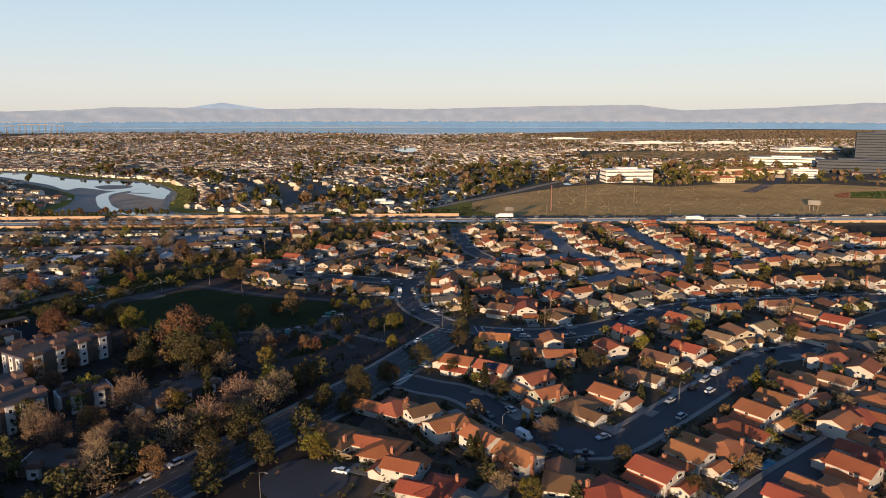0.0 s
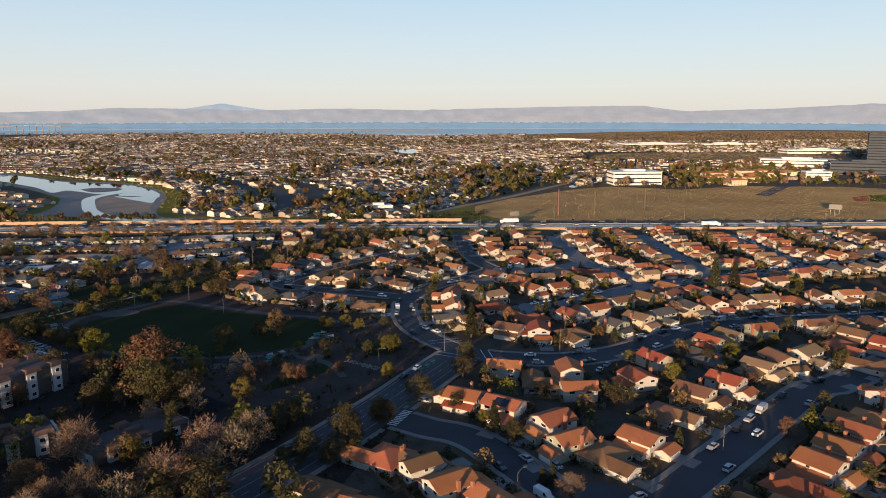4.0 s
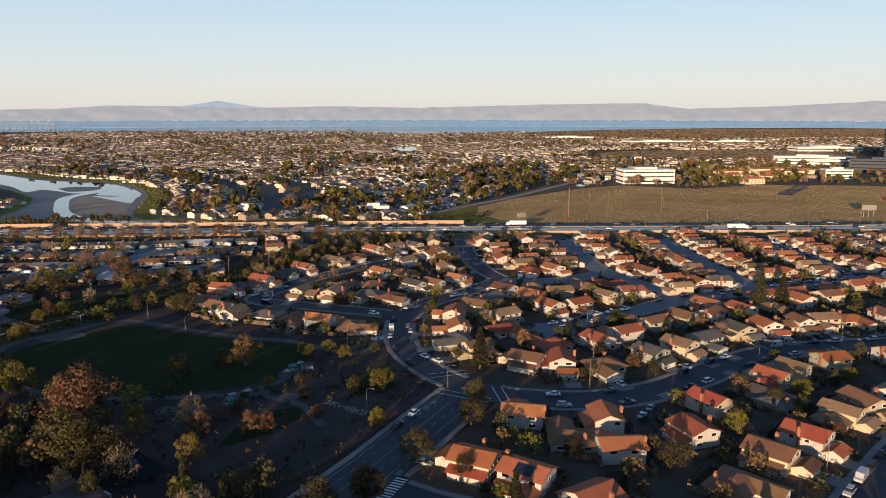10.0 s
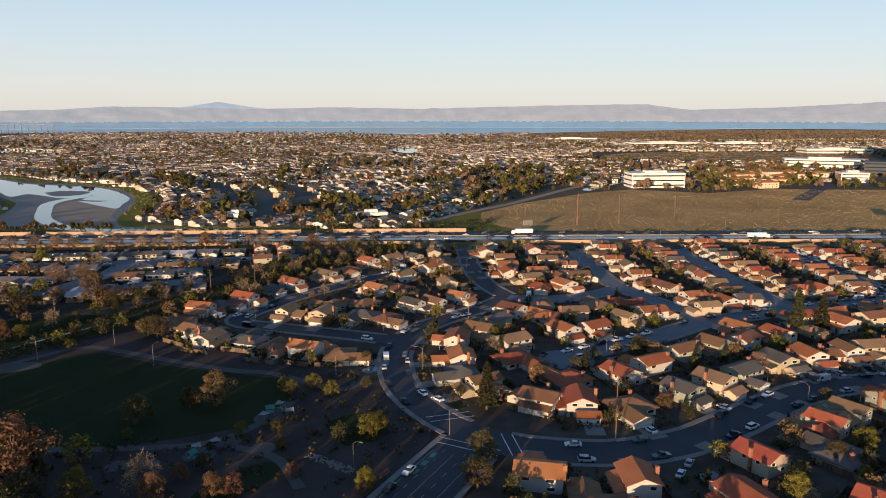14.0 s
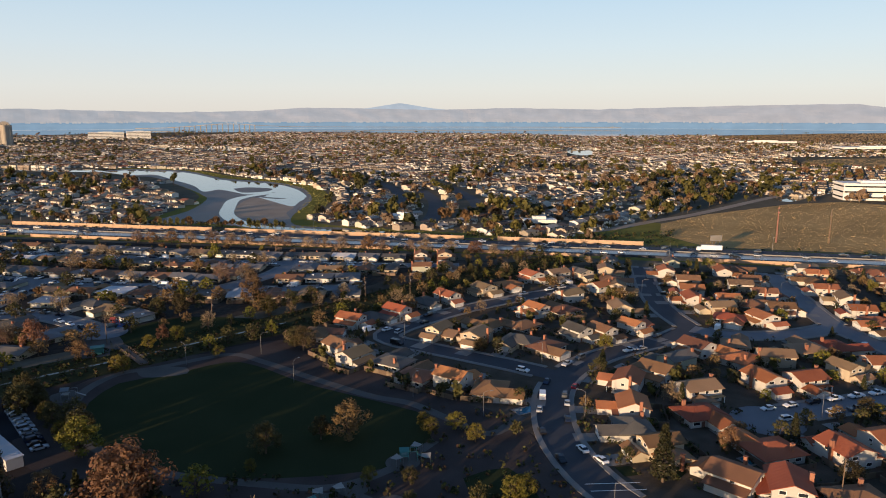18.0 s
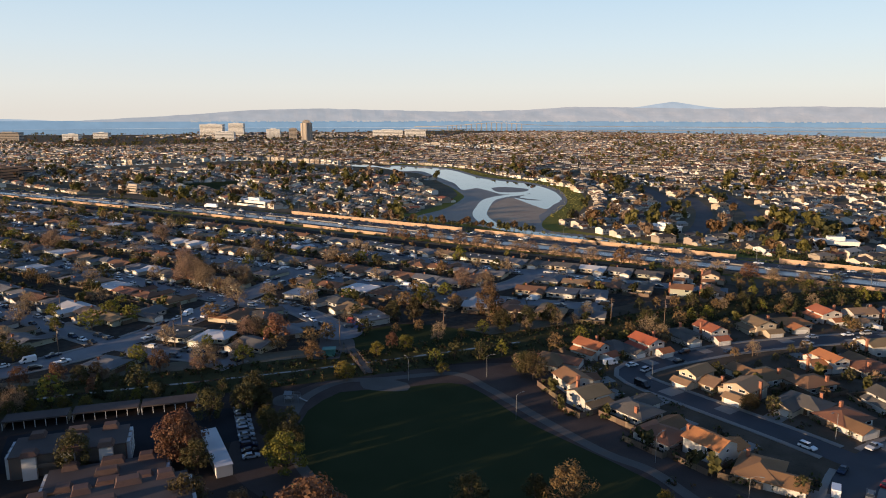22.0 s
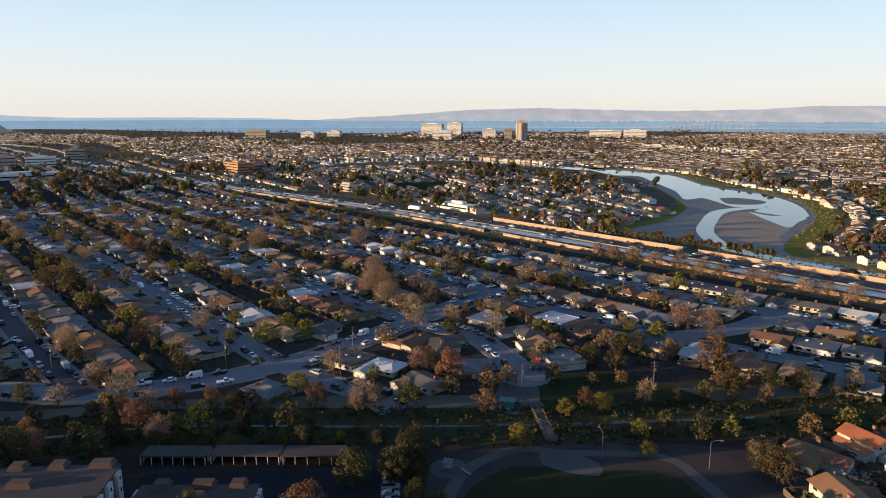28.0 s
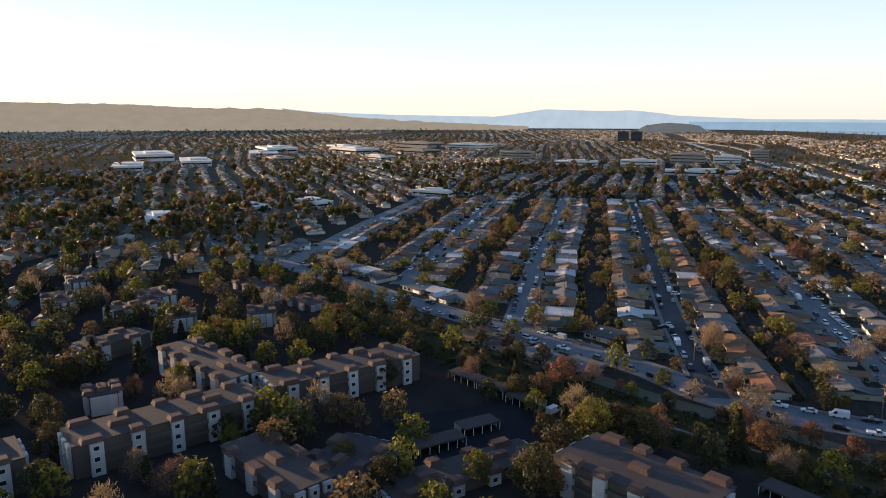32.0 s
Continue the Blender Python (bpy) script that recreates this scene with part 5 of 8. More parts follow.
# kind, and x, y, height of each tree
GROVES = [
    [("g", -8, 254, 10), ("g", -18, 236, 9), ("g", -29, 228, 11), ("g", 4, 246, 7), ("g", 7, 276, 9), ("l", 1, 253, 5), ("g", 9, 288, 10), ("l", -20, 306, 7), ("l", -20, 276, 5.5), ("c", 15, 231, 10), ("c", 12, 322, 15), ("g", -38, 216, 9), ("g", -31, 213, 7)],
    [("g", 15, 248, 6), ("g", 20, 224, 8), ("c", 8, 180, 8), ("c", 10, 182, 8), ("c", 11, 179, 7), ("c", 25, 199, 6), ("c", 27.5, 199, 6.5), ("b", 31, 192, 8), ("r", 16, 171, 8), ("l", 22, 160, 7), ("l", -34, 181, 7), ("g", 33, 257, 6), ("g", 56, 250, 9), ("l", 81, 270, 8), ("g", 100, 288, 7), ("l", 112, 296, 7), ("l", 135, 309, 6)],
    [("c", 110, 232, 9), ("r", 102, 229, 6), ("l", 151, 289, 7), ("g", 50, 179, 6), ("r", 108, 268, 5), ("l", 96, 191, 5), ("g", 64, 163, 6), ("c", 144, 398, 19), ("c", 156, 401, 16), ("c", 48, 352, 9), ("g", 56, 331, 7), ("r", 66, 322, 6), ("b", 108, 352, 8), ("g", 73, 376, 7), ("r", 30, 342, 8), ("l", 88, 345, 6), ("l", -4, 420, 7), ("g", -50, 406, 6)],
    [("r", -105, 276, 19), ("r", -110, 282, 15), ("g", -99, 254, 16), ("g", -91, 249, 15), ("g", -84, 249, 13), ("g", -94, 262, 13), ("l", -86, 269, 10), ("r", -69, 270, 8), ("l", -66, 254, 9), ("r", -66, 279, 5.5), ("r", -55, 270, 8), ("r", -51, 272, 6.5), ("l", -89, 302, 4), ("r", -71, 324, 12.5), ("g", -79, 323, 7.5), ("g", -90, 312, 9.5)],
    [("l", -53, 337, 5.5), ("l", -44, 338, 6), ("l", -22, 304, 7.5), ("l", -20, 275, 6.5), ("l", -37, 332, 6), ("r", -39, 282, 4), ("g", -48, 306, 5), ("l", -58, 304, 5), ("g", -62, 285, 5), ("l", -136, 298, 12), ("g", -142, 306, 10), ("g", -150, 312, 10), ("g", -174, 319, 9), ("r", -165, 288, 14.5), ("l", -167, 354, 7), ("g", -116, 391, 10.5), ("g", -121, 394, 9), ("l", -50, 333, 6), ("g", -45, 296, 4.5)],
    [("g", -27, 219, 12), ("g", -39, 212, 7), ("g", -48, 233, 10), ("g", -31, 211, 6), ("g", -43, 209, 7), ("b", -69, 196, 12.5), ("b", -65, 215, 12), ("b", -55, 221, 11.5), ("b", -100, 212, 13), ("b", -87, 191, 11), ("r", -104, 196, 10.5), ("b", -97, 192, 7), ("l", -84, 212, 8), ("l", -78, 206, 6), ("r", -139, 251, 8), ("r", -128, 277, 9), ("r", -134, 229, 8.5), ("g", -178, 307, 11), ("g", -137, 271, 13), ("g", -56, 188, 13.5), ("g", -49, 178, 11), ("g", -60, 170, 11), ("g", -66, 184, 9), ("b", -110, 186, 12), ("b", -118, 192, 12), ("r", -76, 172, 10), ("b", -94, 178, 11), ("g", -125, 200, 11), ("r", -120, 216, 9), ("g", -113, 230, 9), ("r", -146, 240, 9), ("g", -83, 236, 8), ("g", -112, 246, 11), ("r", -150, 222, 10), ("g", -20, 237, 9), ("l", -35, 183, 8)],
    [("l", -242, 98, 11), ("l", -210, 136, 8), ("r", -231, 158, 11), ("g", -263, 161, 11), ("l", -298, 77, 10), ("l", -291, 88, 11), ("l", -299, 123, 13), ("g", -207, 79, 12), ("g", -194, 93, 11), ("g", -237, 59, 10), ("r", -235, 86, 8), ("b", -190, 122, 9), ("b", -186, 135, 10), ("l", -211, 168, 7), ("r", -204, 181, 8), ("g", -250, 60, 9), ("g", -297, 110, 14)],
    [("g", -199, 182, 10), ("l", -209, 203, 10), ("l", -197, 194, 7), ("g", -207, 217, 14), ("g", -222, 222, 13), ("l", -238, 229, 14), ("g", -240, 236, 13), ("g", -237, 242, 13), ("r", -277, 218, 12), ("r", -265, 212, 10), ("b", -253, 224, 11), ("g", -265, 204, 8), ("g", -286, 184, 9), ("g", -235, 217, 10), ("c", -238, 266, 14), ("r", -246, 274, 9)],
    [("r", -219, 369, 12), ("r", -192, 362, 8), ("b", -233, 366, 9), ("l", -175, 379, 6), ("r", -176, 389, 7), ("l", -170, 390, 7), ("l", -144, 377, 5), ("g", -198, 417, 10), ("g", -190, 421, 11), ("l", -203, 441, 8), ("r", -187, 448, 8), ("r", -167, 446, 16), ("g", -152, 432, 10), ("g", -146, 442, 10), ("g", -178, 323, 11), ("g", -173, 315, 11), ("l", -171, 356, 6), ("b", -205, 481, 12), ("b", -192, 483, 12), ("r", -222, 424, 6), ("g", -140, 452, 10)],
    [("g", -228, 274, 6), ("l", -221, 286, 5), ("l", -209, 303, 5), ("g", -207, 310, 5), ("r", -226, 298, 6), ("g", -238, 300, 7), ("l", -240, 322, 8), ("r", -283, 272, 7), ("b", -334, 271, 11), ("l", -303, 324, 7), ("r", -250, 247, 9), ("r", -163, 287, 14), ("b", -231, 369, 9), ("g", -155, 286, 10), ("g", -180, 268, 12), ("r", -324, 294, 8), ("b", -356, 172, 11), ("b", -330, 270, 10), ("l", -286, 250, 7)],
    [("b", -310, 402, 13), ("b", -322, 410, 14), ("b", -335, 408, 13), ("b", -300, 420, 12), ("b", -345, 418, 13), ("b", -365, 430, 13), ("g", -430, 290, 14), ("r", -445, 280, 13), ("l", -566, 156, 16), ("r", -548, 148, 14), ("l", -420, 226, 10), ("l", -430, 340, 11), ("g", -470, 340, 13), ("r", -520, 340, 14), ("b", -480, 410, 14), ("b", -500, 420, 13), ("b", -450, 470, 14)],
]
for rows in GROVES:
    for kind, x, y, h in rows:
        put_tree(x, y, TK[kind], h, rnd.uniform(0.9, 1.2))

for i in range(11):
    put_tree(-181 + 4.0 * i + rnd.uniform(-1, 1), 328 - 2.75 * i + rnd.uniform(-1, 1), rnd.choice(["green", "green", "lime", "conifer"]), rnd.uniform(5.5, 9), 0.95)
# row of bare trees along the freeway, and belt trees behind the houses by the creek
for x in np.arange(-330, -60, 14):
    y = np.interp(x, FREEWAY[:, 0], FREEWAY[:, 1]) - 29 + rnd.uniform(-2, 2)
    put_tree(x + rnd.uniform(-3, 3), y, "bare" if rnd.random() < 0.8 else "rust", rnd.uniform(8, 11), 1.25)
for i in range(0, len(CREEK), 2):
    x, y = CREEK[i]
    if -400 < x and y < 585:
        for off in (-13, 12):
            if rnd.random() < 0.9 and not (-200 < x < -160 and 340 < y < 385):
                put_tree(x + off * 0.8 + rnd.uniform(-3, 3), y - off * 0.55 + rnd.uniform(-3, 3), rnd.choice(["green", "green", "rust", "lime", "bare"]), rnd.uniform(4.5, 9))


def clear_of_all(x, y, house=7.6, street=2.5):
    if any((x - a) ** 2 + (y - b) ** 2 < house * house for a, b, t, w in HOUSES):
        return False
    if any((x - a) ** 2 + (y - b) ** 2 < 9 for a, b in TREE_SPOTS[-400:]):
        return False
    return near_street(x, y)[0] > street


# street and garden trees of the two suburbs
count = 0
while count < 430:
    x, y = rnd.uniform(-110, 330), rnd.uniform(160, 590)
    if y < 300 and x < 10 or y < 385 and x < -32 or not clear_of_all(x, y) or math.hypot(x - 9, y - 304) < 22:
        continue
    put_tree(x, y, rnd.choice(["green", "green", "lime", "rust", "bare", "conifer", "green", "rust"]), rnd.uniform(3.5, 7.5), rnd.uniform(0.9, 1.2))
    count += 1
count = 0
while count < 340:
    x, y = rnd.uniform(-760, -130), rnd.uniform(60, 580)
    if np.interp(x, FREEWAY[:, 0], FREEWAY[:, 1]) - y < 66 and rnd.random() < 0.93:
        continue
    if np.hypot(CREEK[:, 0] - x, CREEK[:, 1] - y).min() < 14 or (x - (-140)) * 0.84 - (y - 420) * -0.54 > 0 and y < 420 and x > -260 or not clear_of_all(x, y):
        continue
    i = int(np.hypot(CREEK[:, 0] - x, CREEK[:, 1] - y).argmin())
    c, d = CREEK[i], CREEK[min(i + 1, len(CREEK) - 1)] - CREEK[max(i - 1, 0)]
    if d[0] * (y - c[1]) - d[1] * (x - c[0]) < 0:
        continue
    put_tree(x, y, rnd.choice(["green", "green", "lime", "bare", "rust", "lime", "bare", "bare", "rust"]), rnd.uniform(4.0, 9.0), rnd.uniform(1.0, 1.35))
    count += 1


# trees on both sides of the southern arterial
n_art = offsets(ART)
for i in range(2, len(ART), 2):
    for side, chance in ((1, 0.9), (-1, 0.75)):
        if ART[i][1] < 205 and rnd.random() < chance:
            p = ART[i] + n_art[i] * side * (11 + rnd.uniform(0, 3.5))
            put_tree(p[0], p[1], rnd.choice(["green", "green", "rust", "bare"]), rnd.uniform(7.5, 12), 1.1)
# close trees round the apartments and behind the park
APTS = [(-211, 116, 30), (-252, 102, 28), (-258, 148, 30), (-209, 241, 22), (-198, 155, 20), (-270, 50, 18), (-314, 26, 16), (-334, 22, 15), (-350, -34, 14), (-316, -16, 16), (-368, 58, 24), (-350, 92, 14), (-226, 82, 9), (-206, 168, 18), (-211, 199, 24), (-146, 257, 20), (-138, 211, 19), (-90, 225, 17), (-99, 177, 16), (-318, 88, 24), (-240, 190, 22), (-198, 290, 26), (-100, 268, 16), (-150, 165, 24), (-165, 80, 26), (-134, 128, 24), (-210, 40, 26), (-310, 20, 24)]
count = 0
while count < 330:
    x, y = rnd.uniform(-450, -20), rnd.uniform(-70, 312)
    i = int(np.hypot(CREEK[:, 0] - x, CREEK[:, 1] - y).argmin())
    c, d = CREEK[i], CREEK[min(i + 1, len(CREEK) - 1)] - CREEK[max(i - 1, 0)]
    j = int(np.hypot(ART[:, 0] - x, ART[:, 1] - y).argmin())
    if d[0] * (y - c[1]) - d[1] * (x - c[0]) > 0 or x > ART[j][0] - 12 or inside(LAWN, x, y) or near_street(x, y)[0] < 3:
        continue
    if any(math.hypot(x - a, y - b) < r * (0.72 if count % 3 else 0.5) for a, b, r in APTS) or any((x - a) ** 2 + (y - b) ** 2 < 16 for a, b in TREE_SPOTS) or -70 < x < -30 and 255 < y < 330 or -95 < x and 280 < y or -215 < x < -125 and 232 < y < 312:
        continue
    # south of y=185 partly unseen and made taller, to shade the park
    put_tree(x, y, rnd.choice(["green", "green", "lime", "rust", "bare", "lime", "green", "conifer"]), rnd.uniform(8, 13) if y < 185 else rnd.uniform(6, 11), rnd.uniform(0.85, 1.15))
    count += 1
# street trees of the western suburb
for k in ("west_a", "west_b", "west_c", "west_d", "west_e", "west_f", "west_g", "cross"):
    ln = LINES[k]
    n = offsets(ln)
    for i in range(2, len(ln) - 2, 4):
        for side in (1, -1):
            p = ln[i] + n[i] * side * (WIDE[k] + rnd.uniform(1.9, 3.6))
            if rnd.random() < 0.3 and -800 < p[0] < -190 and near_street(p[0], p[1])[0] > 1.6 and all((p[0] - a) ** 2 + (p[1] - b) ** 2 > 30 for a, b, t, w in HOUSES):
                put_tree(p[0], p[1], rnd.choice(["bare", "rust", "bare", "green", "lime", "green"]), rnd.uniform(6.5, 11), rnd.uniform(1.0, 1.3))
TREE_STOCK = {}
FINE[0] = False
for key in sorted({k for k, m in FAR_TREES}):
    made = family(build_tree(key[0], key[1], pose(0, 0, 0)))
    TREE_STOCK[key] = gather(made)
    for o in made[::-1]:
        bpy.data.objects.remove(o)


# ---- shrubs and front lawns ----
def lump_mesh(rs, spots, label, material, detail=10):
    q = np.array(spots)
    vs, fs = leaf_cloud(rs, np.c_[q[:, :2], q[:, 3] * 0.5], q[:, 2], detail, np.maximum(0.16, q[:, 2] * 0.3), q[:, 3] / (2 * q[:, 2]))
    return tagged(raw("shrubs", vs, fs, material), label=label, category="shrubs", kind="stuff")


M_SHRUB = leafy("shrub leaves", (0.6, 0.6, 0.6), (1.0, 1.0, 1.0), 0.3, island=True, ramp=[(0.035, 0.05, 0.012), (0.06, 0.07, 0.018), (0.045, 0.036, 0.022), (0.11, 0.066, 0.035), (0.05, 0.062, 0.015), (0.09, 0.085, 0.03)])
rs = np.random.RandomState(5)
spots, lawns = [], []
for x, y, turn, w in HOUSES:
    m = pose(x, y, 0, 0, 0, turn)
    east = x > -125 and y > 140
    for _ in range(34 if east else 24):
        side = rs.choice([-1, 1])
        p = m @ (Vector((rs.uniform(-6.8, 6.8), rs.uniform(8.6, 12.5) if side > 0 else -rs.uniform(8.8, 13.0), 0)) if rs.rand() < 0.65 else Vector((side * rs.uniform(6.4, 7.6), rs.uniform(-8, 9), 0)))
        if near_street(p.x, p.y)[0] > 2.2:
            spots.append((p.x, p.y, rs.uniform(0.5, 1.4), rs.uniform(0.8, 3.0)))
    lawns.append((m, rs.rand()))
lump_mesh(rs, spots, "garden shrubs and hedges round the houses", M_SHRUB)
vs, fs = [], []
for m, r in lawns:
    if r > 0.7:
        continue
    q = [m @ Vector(p) for p in ((1.2, -9.4, 0), (6.0, -9.2, 0), (6.0, -13.4, 0), (1.0, -13.6, 0))]
    if min(near_street(p.x, p.y)[0] for p in q) < 1.9:
        continue
    j = len(vs)
    vs += [(p.x, p.y, 0.032) for p in q]
    fs.append((j, j + 1, j + 2, j + 3))
tagged(raw("front_lawns", vs, fs, M_LAWN), label="small clipped front lawns before the houses", category="lawn", kind="stuff")
park = []
while len(park) < 760:
    x, y = rs.uniform(-170, 0), rs.uniform(160, 400)
    if near_street(x, y)[0] > 2.5 and not inside(LAWN, x, y) and (x + 120) * 1.15 + 120 > y - 180 and free(x, y, 8) and y < 352:
        park.append((x, y, rs.uniform(0.5, 1.7), rs.uniform(0.6, 3.0)))
lump_mesh(rs, park, "low shrubs and brush in the park", M_SHRUB)
weeds = []
for x, y in CREEK:
    for _ in range(20):
        o = rs.uniform(1.5, 13) * rs.choice([-1, 1])
        weeds.append((x + o * 0.84 + rs.uniform(-2, 2), y - o * 0.54 + rs.uniform(-2, 2), rs.uniform(0.5, 1.5), rs.uniform(0.5, 1.8)))
lump_mesh(rs, weeds, "weeds and brush along the creek", M_SHRUB)
vergeb = []
for x, y in FREEWAY:
    if -1200 < x < 500:
        for _ in range(5):
            o = rs.choice([-1, 1]) * rs.uniform(18.5, 27)
            vergeb.append((x + rs.uniform(-6, 6), y + o, rs.uniform(0.7, 1.8), rs.uniform(0.8, 2.6)))
for _ in range(260):  # scrub between the freeway and the levee
    t, o = rs.rand(), rs.rand()
    vergeb.append((-110 + 150 * t, 656 + (24 + 70 * max(0, t - 0.5)) * o, rs.uniform(0.8, 2.4), rs.uniform(1.0, 4.0)))
lump_mesh(rs, vergeb, "bushes along the freeway verge", M_SHRUB)

# garden fences between the lots, joined
vs, fs = [], []
for x, y, turn, w in HOUSES:
    m = pose(x, y, 0, 0, 0, turn)
    runs = [((-6.6, 11.5), (6.6, 11.5)), ((-6.6, 1.0), (-6.6, 11.5))] + ([((6.6, 1.0), (6.6, 11.5))] if rs.rand() < 0.4 else [])
    for (x0, y0), (x1, y1) in runs:
        parts = 4
        for i in range(parts):
            f, g = i / parts + 0.004, (i + 1) / parts - 0.004
            a, b = m @ Vector((x0 + (x1 - x0) * f, y0 + (y1 - y0) * f, 0)), m @ Vector((x0 + (x1 - x0) * g, y0 + (y1 - y0) * g, 0))
            c = (a + b) / 2
            if near_street(c.x, c.y)[0] < 1.9 or not free(c.x, c.y, 6.0):
                continue
            d = (b - a).normalized()
            o = Vector((-d.y, d.x, 0)) * 0.04
            h = 1.7 + rs.uniform(-0.06, 0.06)
            j = len(vs)
            for p in (a - o, b - o, b + o, a + o):
                vs += [(p.x, p.y, 0.0), (p.x, p.y, h)]
            fs += [(j, j + 2, j + 3, j + 1), (j + 2, j + 4, j + 5, j + 3), (j + 4, j + 6, j + 7, j + 5), (j + 6, j, j + 1, j + 7), (j + 1, j + 3, j + 5, j + 7)]
M_FENCE = surface("weathered fence boards", (0.10, 0.07, 0.045), (0.20, 0.145, 0.10), island=True, spread=0.3, scale=1.5)
tagged(raw("fences", vs, fs, M_FENCE), label="weathered wooden board fences between gardens", category="fences", kind="stuff")


# ---- apartments and carports ----
M_MANSARD = surface("brown shingle mansard", (0.085, 0.052, 0.042), (0.155, 0.095, 0.075), scale=1.2, spread=0.15, bump=0.4, wave=4.0)
M_FLAT = surface("dark gravel roof", (0.055, 0.043, 0.038), (0.105, 0.082, 0.073), scale=0.8, stain=0.6, fine=5)
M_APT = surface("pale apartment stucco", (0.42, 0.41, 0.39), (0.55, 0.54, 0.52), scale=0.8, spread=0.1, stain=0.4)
# recess walls and balconies: shade between the bays is put into this tone
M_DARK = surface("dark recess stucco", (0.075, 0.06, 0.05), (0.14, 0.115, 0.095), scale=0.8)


def apartment(x, y, turn, length, depth, storeys, label):
    """A block with white bays, recessed balconies and brown mansard boxes on a flat roof."""
    h = storeys * 2.9
    root = empty("apartment_building", pose(x, y, 0, 0, 0, turn), label=label, category="building", group="apartment blocks")
    l, d = length / 2, depth / 2
    # the body shows only between the bays, so its colour carries the recess shade
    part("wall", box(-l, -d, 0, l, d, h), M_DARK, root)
    part("roof", boxes((-l - 0.4, -d - 0.4, h, l + 0.4, d + 0.4, h + 0.35)), M_FLAT, root)
    n = max(2, int(length / 8.5))
    step = length / n
    for side in (-1, 1):
        for i in range(n):
            cx = -l + (i + 0.5) * step
            y0, y1 = (-d - 1.3, -d - 0.002) if side < 0 else (d + 0.002, d + 1.3)
            bay = part("bay", box(cx - 1.6, y0, 0, cx + 1.6, y1, h), M_APT, root, "white stucco bay")
            for s in range(storeys if (side > 0 or x > -160) and y > 60 else 0):
                z = s * 2.9 + 0.9
                window(cx + 0.2, y0 if side < 0 else y1, z, 1.5, 1.3, "-y" if side < 0 else "+y", bay, False)
            part("mansard", mansard(cx - 2.0, y0 - 0.4 if side < 0 else y1 - 3.2, h + 0.35, 4.0 + 1.6 * ((i * 7 + int(length)) % 3 == 0), 3.6, 1.2), M_MANSARD, root, "brown shingled mansard box")
            if i < n - 1:
                for s in range(1, storeys):
                    bx0, bx1 = cx + 1.65, cx + step - 1.65
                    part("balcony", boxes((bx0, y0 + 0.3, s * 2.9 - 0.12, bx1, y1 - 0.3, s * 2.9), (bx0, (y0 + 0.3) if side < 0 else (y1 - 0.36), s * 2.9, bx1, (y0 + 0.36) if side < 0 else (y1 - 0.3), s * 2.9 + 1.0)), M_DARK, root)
    for e in (-1, 1):
        x0, x1 = (-l - 0.3, -l - 0.002) if e < 0 else (l + 0.002, l + 0.3)
        part("end_wall", box(x0, -d, 0, x1, d, h), M_MANSARD, root, "brown end wall")
        for cy in (-d * 0.62, 0.0, d * 0.62):
            bay = part("bay", box(x0 - 0.9 if e < 0 else x1 + 0.002, cy - 1.25, 0, x0 - 0.002 if e < 0 else x1 + 0.9, cy + 1.25, h), M_APT, root, "white stucco bay")
            for s in range(storeys if y > 100 else 0):
                window(x0 - 0.9 if e < 0 else x1 + 0.9, cy, s * 2.9 + 0.9, 1.2, 1.3, "-x" if e < 0 else "+x", bay, False)
    k = max(1, int(length / 19))
    for i in range(k):
        cx = -l + (i + 0.5) * length / k
        part("roof_box", mansard(cx - 2.8, -1.6, h + 0.35, 5.6, 3.2, 1.3), M_MANSARD, root, "brown shingled roof box")
    return root


def mansard(x, y, z, w, d, h):
    bm = bmesh.new()
    i = 0.55
    lo = [bm.verts.new(p) for p in ((x, y, z), (x + w, y, z), (x + w, y + d, z), (x, y + d, z))]
    hi = [bm.verts.new(p) for p in ((x + i, y + i, z + h), (x + w - i, y + i, z + h), (x + w - i, y + d - i, z + h), (x + i, y + d - i, z + h))]
    bm.faces.new(hi)
    bm.faces.new(lo[::-1])
    for a in range(4):
        b = (a + 1) % 4
        bm.faces.new((lo[a], lo[b], hi[b], hi[a]))
    return bm


WHITE3 = "three-storey white apartment block with brown mansard boxes"
LOW = "low white apartment block with a dark flat roof"
